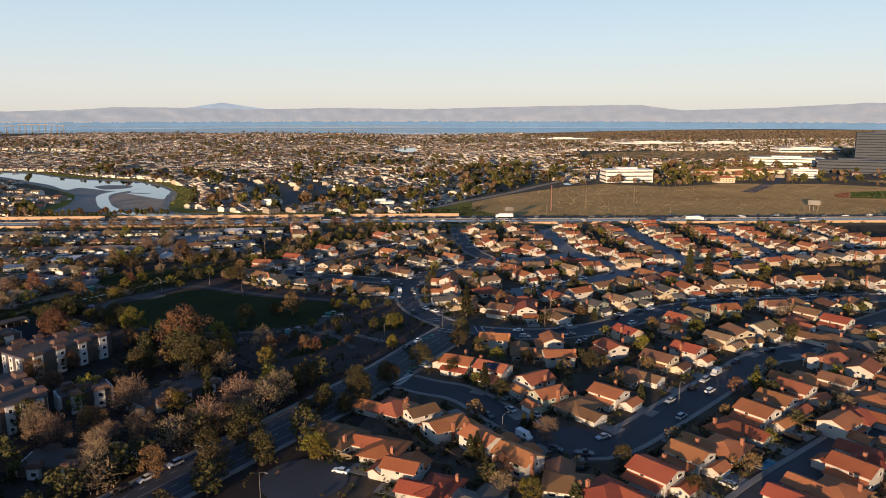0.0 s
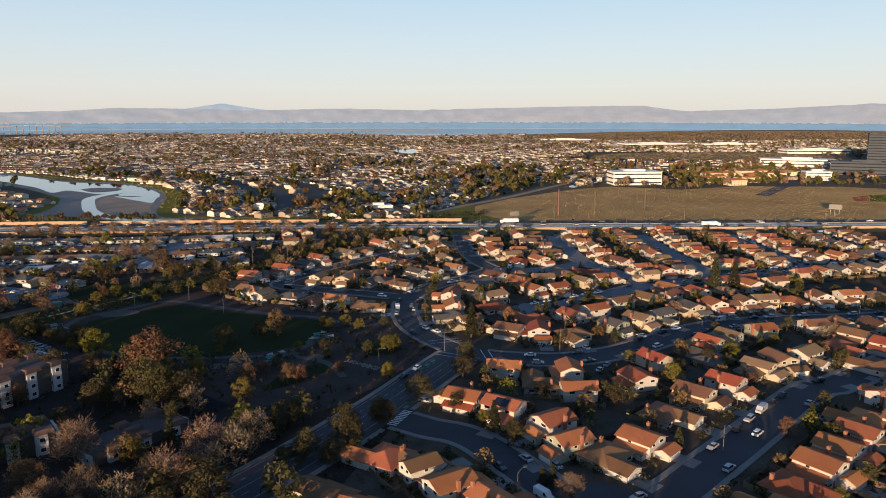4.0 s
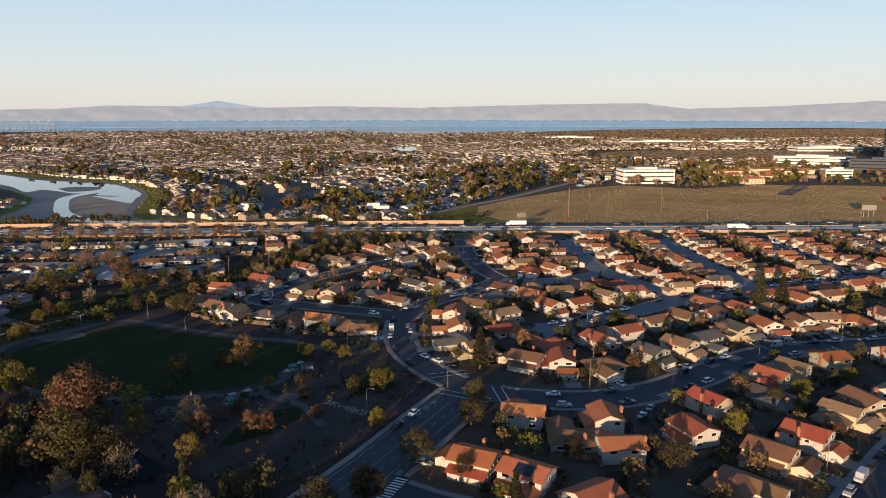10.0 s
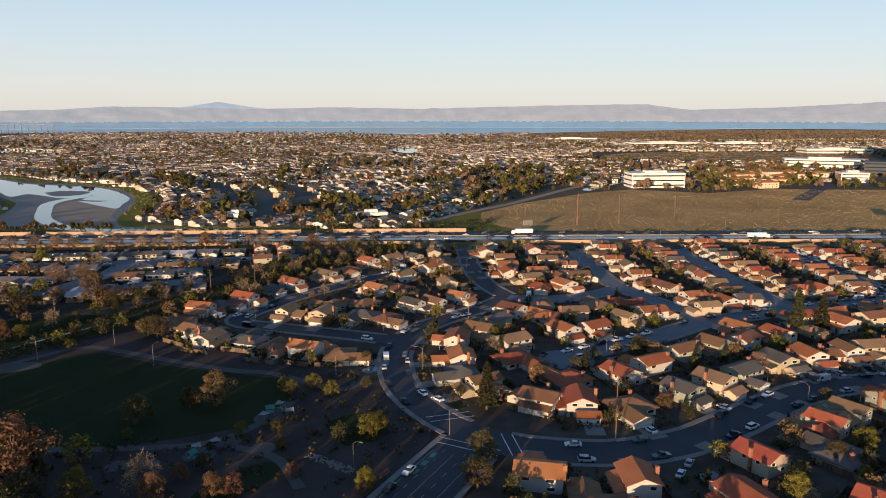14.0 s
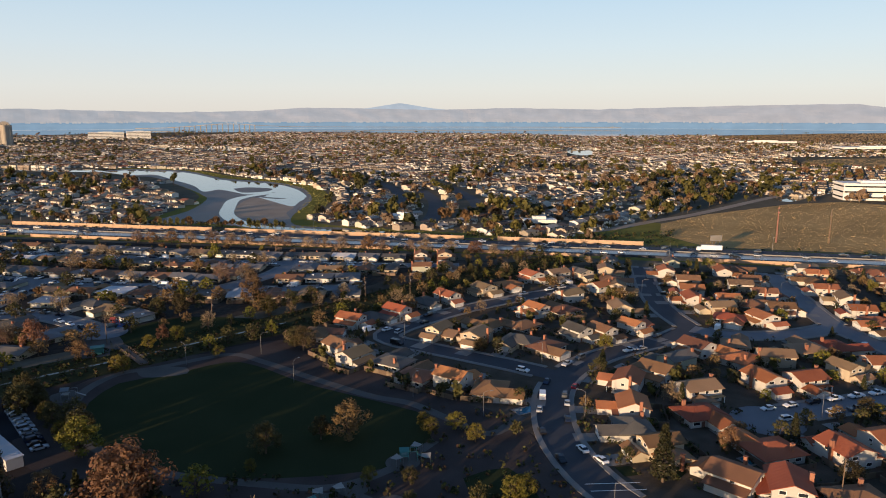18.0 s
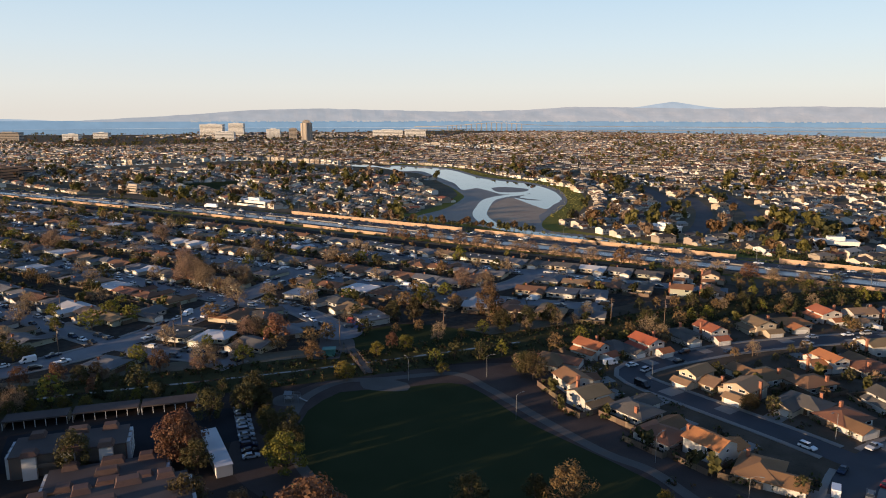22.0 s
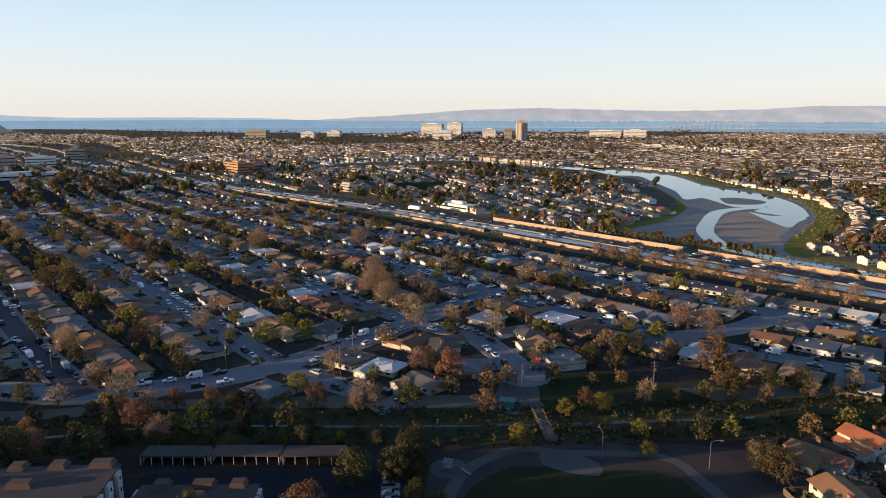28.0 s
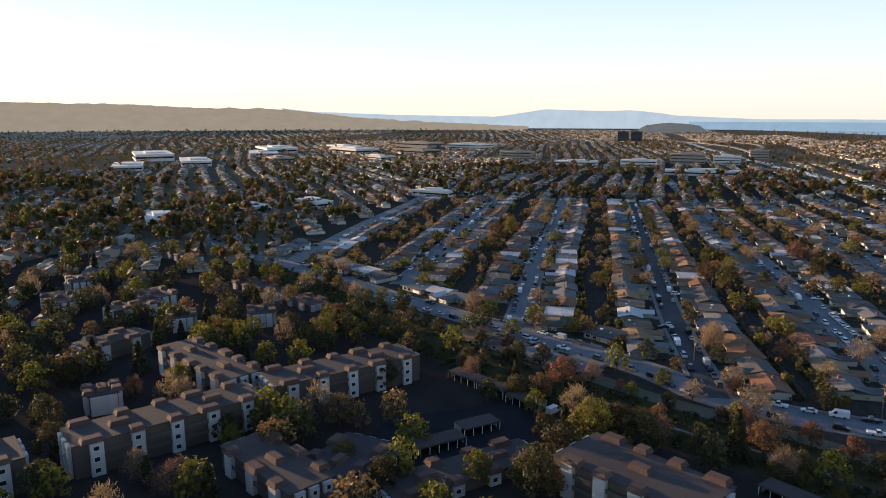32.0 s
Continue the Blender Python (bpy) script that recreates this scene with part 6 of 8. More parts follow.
for x, y, turn, l, d, s, lab in (
        (-211, 116, -36, 50, 13, 3, WHITE3), (-252, 102, 60, 46, 13, 3, WHITE3), (-258, 148, -42, 50, 14, 3, WHITE3), (-209, 241, 57, 36, 17, 3, WHITE3),
        (-198, 155, 58, 32, 12, 2, LOW), (-211, 199, -45, 42, 11, 1, LOW),
        (-146, 257, 60, 34, 14, 3, WHITE3), (-138, 211, -42, 30, 13, 3, WHITE3), (-90, 225, 54, 28, 11, 1, LOW), (-118, 219, 40, 14, 9, 2, LOW), (-99, 177, 3, 26, 10, 1, LOW),
        # the blocks from (-150, 165) to (-210, 40) are unseen, added to cast shade
        (-168, 270, 55, 26, 11, 1, LOW), (-150, 165, 50, 40, 14, 3, WHITE3), (-165, 80, -36, 46, 14, 3, WHITE3), (-134, 128, 57, 40, 14, 3, WHITE3), (-210, 40, 58, 44, 14, 3, WHITE3), (-270, 50, -22, 24, 11, 2, LOW), (-314, 26, -28, 22, 11, 2, LOW), (-334, 22, 60, 20, 12, 2, LOW), (-350, -34, 48, 18, 10, 2, LOW), (-316, -16, 52, 24, 11, 2, LOW), (-320, 85, 32, 14, 9, 2, LOW), (-368, 58, 58, 40, 10, 1, LOW), (-350, 92, 58, 20, 10, 1, LOW), (-432, -28, 60, 26, 11, 1, LOW), (-305, 56, 38, 12, 9, 2, LOW), (-226, 82, 45, 10, 8, 2, LOW), (-206, 168, -12, 30, 14, 1, LOW), (-186, 271, 54, 26, 11, 2, LOW)):
    apartment(x, y, turn, l, d, s, lab)


def carport(x, y, turn, length):
    root = empty("carport", pose(x, y, 0, 0, 0, turn), label="long open carport with a flat grey roof", category="carport", group="carports")
    l = length / 2
    part("roof", boxes((-l, -3.0, 2.5, l, 3.0, 2.7), (-l, -3.05, 2.35, l, -3.0, 2.78)), M_FLAT, root)
    part("back_wall", box(-l, 2.8, 0, l, 2.95, 2.5), M_WALLS["cream"], root)
    n = int(length / 2.8)
    for i in range(n + 1):
        px = -l + 0.15 + (length - 0.3) * i / n
        part("post", box(px - 0.08, -2.8, 0, px + 0.08, -2.64, 2.5), M_TRIM, root)
    for e in (-l, l - 0.12):
        part("side_wall", box(e, -1.0, 0, e + 0.12, 2.8, 2.5), M_WALLS["cream"], root)


for x, y, turn, l in ((-275, 186, 57, 13), (-268, 197, 57, 12), (-260, 208, 57, 12), (-217, 180, 133, 9), (-225, 188, 133, 17), (-239, 197, 133, 12), (-218, 277, 52, 17), (-207, 292, 52, 18), (-196, 306, 52, 16)):
    carport(x, y, turn, l)
patch("car_park", [(-240, 170), (-268, 214), (-252, 222), (-218, 196), (-206, 178), (-222, 168)], 0.03, M_PARKING, "dark asphalt car park of the apartments", closed=False)
patch("car_park", [(-216, 268), (-180, 318), (-160, 306), (-172, 282), (-196, 256)], 0.03, M_PARKING, "dark asphalt car park of the apartments", closed=False)
patch("car_park", [(-130, 286), (-118, 292), (-70, 250), (-78, 240), (-120, 262)], 0.03, M_PARKING, "dark asphalt car park beside the park", closed=False)


# ---- cars ----
CAR_PAINT = {}
for name, c, r in (("white", (0.75, 0.75, 0.74), 0.3), ("silver", (0.42, 0.43, 0.44), 0.25), ("black", (0.015, 0.015, 0.017), 0.2), ("grey", (0.10, 0.105, 0.11), 0.25), ("red", (0.32, 0.02, 0.02), 0.25), ("blue", (0.012, 0.02, 0.045), 0.25)):
    CAR_PAINT[name] = glossy(name + " car paint", c, r)
M_TYRE = glossy("tyre rubber", (0.015, 0.015, 0.015), 0.8)
SHAPES = {  # half-length profile: body and glass outlines (x along the car, z up)
    "car": ([(-2.25, 0.3), (2.25, 0.3), (2.28, 0.62), (1.1, 0.92), (-1.7, 0.95), (-2.28, 0.85)], [(0.95, 0.92), (0.25, 1.38), (-1.1, 1.40), (-1.75, 0.95)], 0.88),
    "estate_car": ([(-2.3, 0.35), (2.3, 0.35), (2.32, 0.8), (1.2, 1.05), (-2.2, 1.08), (-2.32, 0.9)], [(1.05, 1.05), (0.45, 1.66), (-1.9, 1.68), (-2.22, 1.08)], 0.92),
    "van": ([(-2.7, 0.35), (2.7, 0.35), (2.72, 1.0), (1.95, 1.2), (1.2, 2.25), (-2.68, 2.3)], [(1.9, 1.25), (1.28, 2.05), (0.6, 2.05), (0.6, 1.25)], 0.98),
    "pickup_truck": ([(-2.7, 0.4), (2.7, 0.4), (2.72, 0.85), (1.3, 1.1), (-0.5, 1.12), (-0.52, 1.0), (-2.72, 1.0)], [(1.15, 1.1), (0.6, 1.72), (-0.4, 1.74), (-0.55, 1.1)], 0.95),
}


def loft(outline, half, taper=1.0):
    bm = bmesh.new()
    a = [bm.verts.new((x, -half * (taper if z > 1.2 else 1), z)) for x, z in outline]
    b = [bm.verts.new((x, half * (taper if z > 1.2 else 1), z)) for x, z in outline]
    n = len(outline)
    bm.faces.new(a)
    bm.faces.new(b[::-1])
    for i in range(n):
        j = (i + 1) % n
        bm.faces.new((a[j], a[i], b[i], b[j]))
    bmesh.ops.recalc_face_normals(bm, faces=bm.faces)
    return bm


def build_car(shape, paint):
    body, glass, half = SHAPES[shape]
    root = empty(shape, label="parked %s %s on asphalt" % (paint, shape.replace("_", " ")), category=shape.replace("_", " "), group="parked cars")
    part("body", loft(body, half), CAR_PAINT[paint], root)
    part("cabin", loft(glass, half * (0.93 if shape != "van" else 1.01), 0.8 if shape != "van" else 1.0), M_GLASS, root, "dark glass")
    if shape != "van":
        x = [p[0] for p in glass[1:3]]
        top = glass[1][1]
        part("roof_panel", box(min(x) - 0.02, -half * 0.73, top - 0.03, max(x) + 0.02, half * 0.73, top + 0.05), CAR_PAINT[paint], root)
    for sx in (-1.4, 1.4):
        bm = bmesh.new()
        for sy in (-half + 0.05, half - 0.05):
            limb(bm, (sx, sy - 0.1, 0.33), (sx, sy + 0.1, 0.33), 0.33, 0.33, 10)
            for e in (sy - 0.1, sy + 0.1):
                bm.faces.new([bm.verts.new((sx + 0.33 * math.cos(t), e, 0.33 + 0.33 * math.sin(t))) for t in np.linspace(0, 2 * math.pi, 10, endpoint=False)])
        part("axle", bm, M_TYRE, root, "pair of wheels")
    return root


CARS = {}
CAR_SPOTS = []


def put_car(x, y, turn, z=0.08, shape=None, paint=None, close=False):
    if len(CAR_SPOTS) > 195 or not close and any((x - a) ** 2 + (y - b) ** 2 < 20 for a, b in CAR_SPOTS):
        return
    CAR_SPOTS.append((x, y))
    shape = shape or rnd.choice(["car", "car", "car", "car", "estate_car", "estate_car", "estate_car", "pickup_truck", "van"])
    paint = paint or rnd.choice(["white", "silver", "silver", "black", "grey", "grey", "blue", "white", "black", "silver"])
    key = (shape, paint)
    m = pose(x, y, z, 0, 0, turn)
    if key in CARS:
        quick_copy(CARS[key]).matrix_basis = m
    else:
        ob = build_car(shape, paint)
        CARS[key] = family(ob)
        ob.matrix_basis = m


for x, y, t, s, p in ((-22.3, 367.4, 96, "van", "white"), (-22.1, 357.3, 94, "car", "silver"), (-14.2, 364.2, 92, "car", "silver"), (-13.3, 352.4, 100, "car", "blue"), (-19.8, 342.5, 108, "car", "black"), (-12.7, 378.6, 80, "car", "red"), (-8, 334, 120, "car", "white"), (-3, 329, 128, "car", "white"), (34, 298, 178, "car", "white"), (5, 420, 50, "pickup_truck", "white"), (-100, 420, 60, "van", "white"), (-93, 423, 60, "car", "white"),
                      (58, 282, 60, "car", "white"), (60, 285, 60, "estate_car", "white"), (62, 287.5, 60, "car", "silver"), (64, 290, 60, "car", "white"), (-27, 174, 160, "car", "white"), (-256, 217, 150, "van", "white"), (-124, 282, 40, "car", "silver"), (-80, 253, 120, "car", "blue"), (93, 229, 45, "estate_car", "white"), (20, 222, 150, "car", "grey"), (30, 210, 120, "car", "silver")):
    put_car(x, y, t, 0.10, s, p)
for i in range(12):  # parked side by side at the edge of the car park
    put_car(-180 + 2.7 * i, 319.5 - 1.85 * i, 56, 0.04, "car" if i % 3 else "estate_car", close=True)
for k, chance in (("arterial", 0.72), ("bend", 0.45), ("crescent", 0.5), ("corner", 0.55), ("bend_west", 0.5), ("court", 0.45), ("cross", 0.4), ("west_d", 0.6), ("west_c", 0.6), ("west_e", 0.5), ("west_b", 0.5), ("bend_north", 0.5), ("court_north", 0.5), ("second_north", 0.4)):
    ln = LINES[k]
    n = offsets(ln)
    for i in range(1, len(ln) - 1, 2):
        x, y = ln[i]
        if math.hypot(x - 9, y - 304) < 26 or not (-480 < x < 260 and 110 < y < 560):
            continue
        for side in (1, -1):
            if k == "arterial" and side < 0:
                continue
            o = WIDE[k] - 1.25
            p = ln[i] + n[i] * side * o
            if rnd.random() < chance * 0.62 and all(np.hypot(q[:, 0] - p[0], q[:, 1] - p[1]).min() > WIDE[j] + 2 for j, q in LINES.items() if j != k):
                put_car(p[0], p[1], math.degrees(math.atan2(n[i][1], n[i][0])) - 90 + (180 if side > 0 else 0), 0.14)
for x, y, turn, w in HOUSES[:190]:
    if rnd.random() < 0.35:
        p = pose(x, y, 0, 0, 0, turn) @ Vector((rnd.choice([-2.5, 2.5]), -11.5, 0))
        if 0.5 < near_street(p.x, p.y)[0] < 7:
            put_car(p.x, p.y, turn + 90, 0.1)

# further parked cars of the western streets, joined
rows = []
for k in ("west_a", "west_b", "west_c", "west_d", "west_e", "west_f", "west_g", "cross", "third_north", "fourth_north", "court", "crescent"):
    ln = LINES[k]
    n = offsets(ln)
    for i in range(1, len(ln) - 1, 2):
        for side in (1, -1):
            p = ln[i] + n[i] * side * (WIDE[k] - 1.2)
            if rnd.random() > 0.45 or not (-1000 < p[0] < 420) or any((p[0] - a) ** 2 + (p[1] - b) ** 2 < 36 for a, b in CAR_SPOTS) or math.hypot(p[0] - 9, p[1] - 304) < 26:
                continue
            if all(np.hypot(q[:, 0] - p[0], q[:, 1] - p[1]).min() > WIDE[j] + 1 for j, q in LINES.items() if j != k):
                rows.append((rnd.choice([c for c in sorted(CARS) if c[1] != "red"]), pose(p[0], p[1], 0.14, 0, 0, math.degrees(math.atan2(n[i][1], n[i][0])) - 90 + (180 if side > 0 else 0))))
for x, y, turn, w in HOUSES:
    if rnd.random() < 0.45:
        p = pose(x, y, 0, 0, 0, turn) @ Vector((rnd.choice([-2.6, 2.6]), -11.0, 0))
        if 0.5 < near_street(p.x, p.y)[0] < 7 and all((p.x - a) ** 2 + (p.y - b) ** 2 > 36 for a, b in CAR_SPOTS):
            rows.append((rnd.choice([c for c in sorted(CARS) if c[1] != "red"]), pose(p.x, p.y, 0.1, 0, 0, turn + 90)))
tagged(joined("parked_cars", rows, {k: gather(v) for k, v in CARS.items()}), label="parked cars along the further streets and drives", category="cars", kind="stuff")

# traffic on the freeway, joined
rows = []
CAR_STOCK = {k: gather(v) for k, v in CARS.items()}
keys = [k for k in sorted(CARS) if k[0] != "van" and k[1] != "red"]
n = offsets(FREEWAY)
for i in range(len(FREEWAY)):
    x, y = FREEWAY[i]
    if not -1900 < x < 760:
        continue
    for off in (14.2, 10.8, 7.3, 3.8, -3.8, -7.3, -10.8, -14.2):
        if rnd.random() < (0.26 if off > 0 else 0.16):
            p = FREEWAY[i] + n[i] * off
            a = math.degrees(math.atan2(n[i][1], n[i][0])) - 90 + (180 if off > 0 else 0)
            rows.append((rnd.choice(keys), pose(p[0] + rnd.uniform(-3, 3), p[1], 1.31, 0, 0, a)))
tagged(joined("traffic", rows, CAR_STOCK), label="cars and vans standing on the freeway lanes", category="traffic", kind="stuff")


def lorry(x, turn, off):
    i = int(np.abs(FREEWAY[:, 0] - x).argmin())
    p = FREEWAY[i] + n[i] * off
    root = empty("lorry", pose(p[0], p[1], 1.31, 0, 0, turn), label="white box lorry on the freeway", category="lorry", group="lorries")
    part("box_body", box(-8, -1.25, 1.1, 5, 1.25, 4.0), CAR_PAINT["white"], root)
    part("cab", loft([(5.2, 0.6), (7.8, 0.6), (7.8, 1.6), (7.3, 2.9), (5.2, 3.0)], 1.2), CAR_PAINT["white"], root)
    for sx in (-6.5, -5.3, 4.2, 6.6):
        bm = bmesh.new()
        limb(bm, (sx, -1.2, 0.5), (sx, 1.2, 0.5), 0.5, 0.5, 10)
        part("axle", bm, M_TYRE, root)


for x, t, o in ((-575, 187, 12), (60, 182, 8), (220, 2, -12)):
    lorry(x, t, o)

# ---- lamps and poles ----
M_STEEL = glossy("galvanised steel", (0.20, 0.20, 0.195), 0.55, 0.4)
M_POLE = surface("wooden pole", (0.11, 0.075, 0.05), (0.19, 0.135, 0.095), scale=2)


def build_lamp():
    root = empty("street_lamp", label="grey steel street lamp with one arm", category="street lamp", group="street lamps")
    bm = bmesh.new()
    limb(bm, (0, 0, 0), (0, 0, 7.6), 0.085, 0.055, 8)
    part("pole", bm, M_STEEL, root)
    bm = bmesh.new()
    limb(bm, (0, 0, 7.5), (1.0, 0, 8.1), 0.05, 0.045, 6)
    limb(bm, (1.0, 0, 8.1), (2.2, 0, 8.25), 0.045, 0.04, 6)
    part("arm", bm, M_STEEL, root)
    part("lamp_head", loft([(2.0, 8.15), (2.9, 8.18), (2.95, 8.26), (2.5, 8.36), (2.0, 8.32)], 0.16), M_STEEL, root)
    return root


def build_pole():
    root = empty("utility_pole", label="brown wooden utility pole with crossarms", category="pole", group="utility poles")
    bm = bmesh.new()
    limb(bm, (0, 0, 0), (0, 0, 11), 0.17, 0.11, 8)
    part("pole", bm, M_POLE, root)
    for z in (10.3, 9.2):
        part("crossarm", box(-1.2, -0.06, z, 1.2, 0.06, z + 0.14), M_POLE, root)
    part("transformer", box(0.15, -0.25, 7.6, 0.6, 0.25, 8.5), M_STEEL, root)
    return root


kept = {}


def put_post(kind, build, x, y, turn, s=1.0):
    m = pose(x, y, 0, 0, 0, turn) @ Matrix.Scale(s, 4)
    if kind in kept:
        quick_copy(kept[kind]).matrix_basis = m
    else:
        ob = build()
        kept[kind] = family(ob)
        ob.matrix_basis = m


for x, y in ((0.5, 304.5), (-24, 284.6), (79, 219.5), (18, 193), (-62.5, 357.8), (-38, 349), (-8.5, 357), (-26, 400), (10, 419), (-82, 412), (-30, 535), (12, 510), (110, 322), (150, 341), (96, 251), (-63, 173), (-45, 160), (-65, 208), (-47, 240), (190, 344), (60, 372), (100, 480), (78, 520), (-105, 360), (-130, 384), (-150, 366)):
    gap, foot, tang, k = near_street(x, y)
    put_post("lamp", build_lamp, x, y, math.degrees(math.atan2(foot[1] - y, foot[0] - x)))
for x, y in ((-169.7, 414.7), (-194, 379), (-245, 341), (-258, 382), (-276, 312), (-262, 356), (-120, 470), (-100, 480), (-310, 262), (-340, 290), (-330, 340), (-300, 480), (-250, 500), (-200, 520), (-380, 210), (-420, 280), (-420, 360), (52, 323), (46, 300)):
    put_post("pole", build_pole, x, y, rnd.uniform(30, 70))
for x in np.arange(-900, 500, 62):
    i = int(np.abs(FREEWAY[:, 0] - x).argmin())
    p = FREEWAY[i] + n[i] * (19 if int(x / 62) % 2 else -19)
    put_post("lamp", build_lamp, p[0], p[1], 90, 1.35)


def sign_board(x, y, turn, w, h, z, label):
    root = empty("billboard", pose(x, y, 0, 0, 0, turn), label=label, category="billboard", group="billboards")
    part("panel", box(-w / 2, -0.2, z, w / 2, 0.2, z + h), M_CONCRETE, root, "pale weathered panel")
    part("frame", boxes((-w / 2 - 0.2, -0.3, z - 0.3, w / 2 + 0.2, 0.3, z - 0.02)), M_STEEL, root)
    for sx in (-w / 3, 0, w / 3):
        part("post", box(sx - 0.15, -0.15, 0, sx + 0.15, 0.15, z - 0.3), M_STEEL, root)


sign_board(64, 653, 25, 8.5, 3.6, 5, "white roadside billboard on steel posts")
sign_board(368, 688, -20, 11, 4.2, 6, "white roadside billboard on steel posts")
M_MAST = surface("red mast paint", (0.22, 0.085, 0.06), (0.32, 0.14, 0.10), rough=0.6)


def mast(x, y, high, material, wide=1.2):
    root = empty("lattice_mast", pose(x, y, 0), label="slender steel lattice mast", category="mast", group="masts")
    for sx, sy in ((-1, -1), (1, -1), (1, 1), (-1, 1)):
        bm = bmesh.new()
        limb(bm, (sx * wide, sy * wide, 0), (sx * wide * 0.25, sy * wide * 0.25, high), 0.12, 0.09, 4)
        part("leg", bm, material, root)
    bm = bmesh.new()
    k = 9
    for i in range(k):
        a, b = i / k, (i + 1) / k
        ra, rb = wide * (1 - 0.75 * a), wide * (1 - 0.75 * b)
        for p, q in (((-1, -1), (1, -1)), ((1, -1), (1, 1)), ((1, 1), (-1, 1)), ((-1, 1), (-1, -1))):
            limb(bm, (p[0] * ra, p[1] * ra, a * high), (q[0] * rb, q[1] * rb, b * high), 0.06, 0.06, 3)
    part("bracing", bm, material, root)
    for z in (0.82, 0.92):
        part("crossarm", box(-wide * 2.4, -0.1, high * z, wide * 2.4, 0.1, high * z + 0.25), material, root)


mast(108, 685, 26, M_MAST, 0.35)
mast(143, 690, 24, M_POLE, 0.35)
mast(200, 725, 20, M_POLE, 0.35)
for x, y, h in ((438, 1321, 34), (-221, 2853, 48), (-33, 2855, 48), (655, 3400, 50), (1359, 3500, 50), (1420, 3400, 50), (1534, 3500, 50), (1656, 3268, 40), (330, 3000, 40)):
    mast(x, y, h, M_STEEL, 3.0)

# ---- park things ----
root = empty("footbridge", pose(-176, 370, 0, 0, 0, math.degrees(math.atan2(13.5, -20.5))), label="narrow wooden footbridge over the creek", category="footbridge")
part("deck", box(-13, -1.5, 0.25, 13, 1.5, 0.5), M_PATH, root)
for s in (-1.5, 1.42):
    part("handrail", boxes((-13, s, 1.5, 13, s + 0.08, 1.6), (-13, s, 1.0, 13, s + 0.06, 1.06)), M_POLE, root, "weathered wooden handrail")
    for i in range(14):
        part("post", box(-13 + i * 2, s, 0.5, -12.92 + i * 2, s + 0.08, 1.5), M_POLE, root)


def climbing_frame(x, y, turn, material, label):
    root = empty("climbing_frame", pose(x, y, 0, 0, 0, turn), label=label, category="climbing frame", group="climbing frames")
    for sx in (-2.2, 0, 2.2):
        for sy in (-1.2, 1.2):
            part("post", box(sx - 0.06, sy - 0.06, 0, sx + 0.06, sy + 0.06, 2.8), material, root)
    part("platform", box(-2.2, -1.2, 1.3, 0, 1.2, 1.4), material, root)
    part("roof", gable_roof(-2.2, -1.2, 0, 1.2, 2.8, 3.5, "x", 0.2, 0.06), material, root)
    part("top_bar", boxes((-2.2, -1.24, 2.7, 2.2, -1.16, 2.78), (-2.2, 1.16, 2.7, 2.2, 1.24, 2.78)), material, root)
    part("slide", loft([(2.2, 1.5), (4.8, 0.3), (4.8, 0.2), (2.2, 1.4)], 0.4), material, root)


climbing_frame(-169, 331, 30, M_STEEL, "grey steel climbing frame on sand")
climbing_frame(-208, 402, 10, M_REDP, "red climbing frame with a slide")
climbing_frame(-66, 290, 60, M_TEAL, "teal climbing frame with a slide")
climbing_frame(-52, 318, 20, M_TEAL, "teal climbing frame with a slide")
M_SAIL = surface("pale shade cloth", (0.24, 0.225, 0.20), (0.34, 0.32, 0.28))
for x, y in ((-51, 322), (-47, 317), (-54, 314), (-67, 294), (-63, 297)):
    root = empty("shade_sail", pose(x, y, 0, 0, 0, rnd.uniform(0, 90)) @ Matrix.Diagonal((0.6, 0.6, 0.8, 1)), label="pale shade sail on four posts", category="shade sail", group="shade sails")
    bm = bmesh.new()
    c = [bm.verts.new(p) for p in ((-2, -2, 3.2), (2, -2, 2.7), (2, 2, 3.2), (-2, 2, 2.7))]
    mid = bm.verts.new((0, 0, 2.75))
    lowm = bm.verts.new((0, 0, 2.70))
    for a in range(4):
        bm.faces.new((c[a], c[(a + 1) % 4], mid))
        bm.faces.new((c[(a + 1) % 4], c[a], lowm))
    part("cloth", bm, M_SAIL, root)
    for px, py in ((-2, -2), (2, -2), (2, 2), (-2, 2)):
        part("post", box(px - 0.05, py - 0.05, 0, px + 0.05, py + 0.05, 3.2), M_STEEL, root)
root = empty("shed", pose(-190, 369, 0, 0, 0, 40), label="small teal park shed with a flat roof", category="shed")
part("wall", box(-2.2, -1.5, 0, 2.2, 1.5, 2.6), M_TEAL, root)
part("roof", box(-2.5, -1.8, 2.6, 2.5, 1.8, 2.8), M_TEAL, root)
root = empty("shed", pose(-158, 294, 0, 0, 0, 153) @ Matrix.Diagonal((1.75, 0.9, 1, 1)), label="long white storage shed beside the car park", category="shed")
part("wall", box(-6.5, -2.2, 0, 6.5, 2.2, 3.0), M_APT, root)
part("roof", boxes((-6.7, -2.4, 3.0, 6.7, 2.4, 3.2)), M_ROOFS["pale"], root)
rs = np.random.RandomState(9)
vs, fs = [], []
for _ in range(160):
    t, s = rs.uniform(0, 1), rs.uniform(-1.6, 1.6)
    x, y, r = -37 + 13 * t + s * 0.55, 293 - 9 * t + s * 0.8, rs.uniform(0.2, 0.55)
    j = len(vs)
    vs += [(x - r, y, 0.0), (x, y - r, 0.0), (x + r, y, 0.0), (x, y + r, 0.0), (x + rs.uniform(-0.1, 0.1), y + rs.uniform(-0.1, 0.1), r * 0.9)]
    fs += [(j, j + 1, j + 4), (j + 1, j + 2, j + 4), (j + 2, j + 3, j + 4), (j + 3, j, j + 4)]
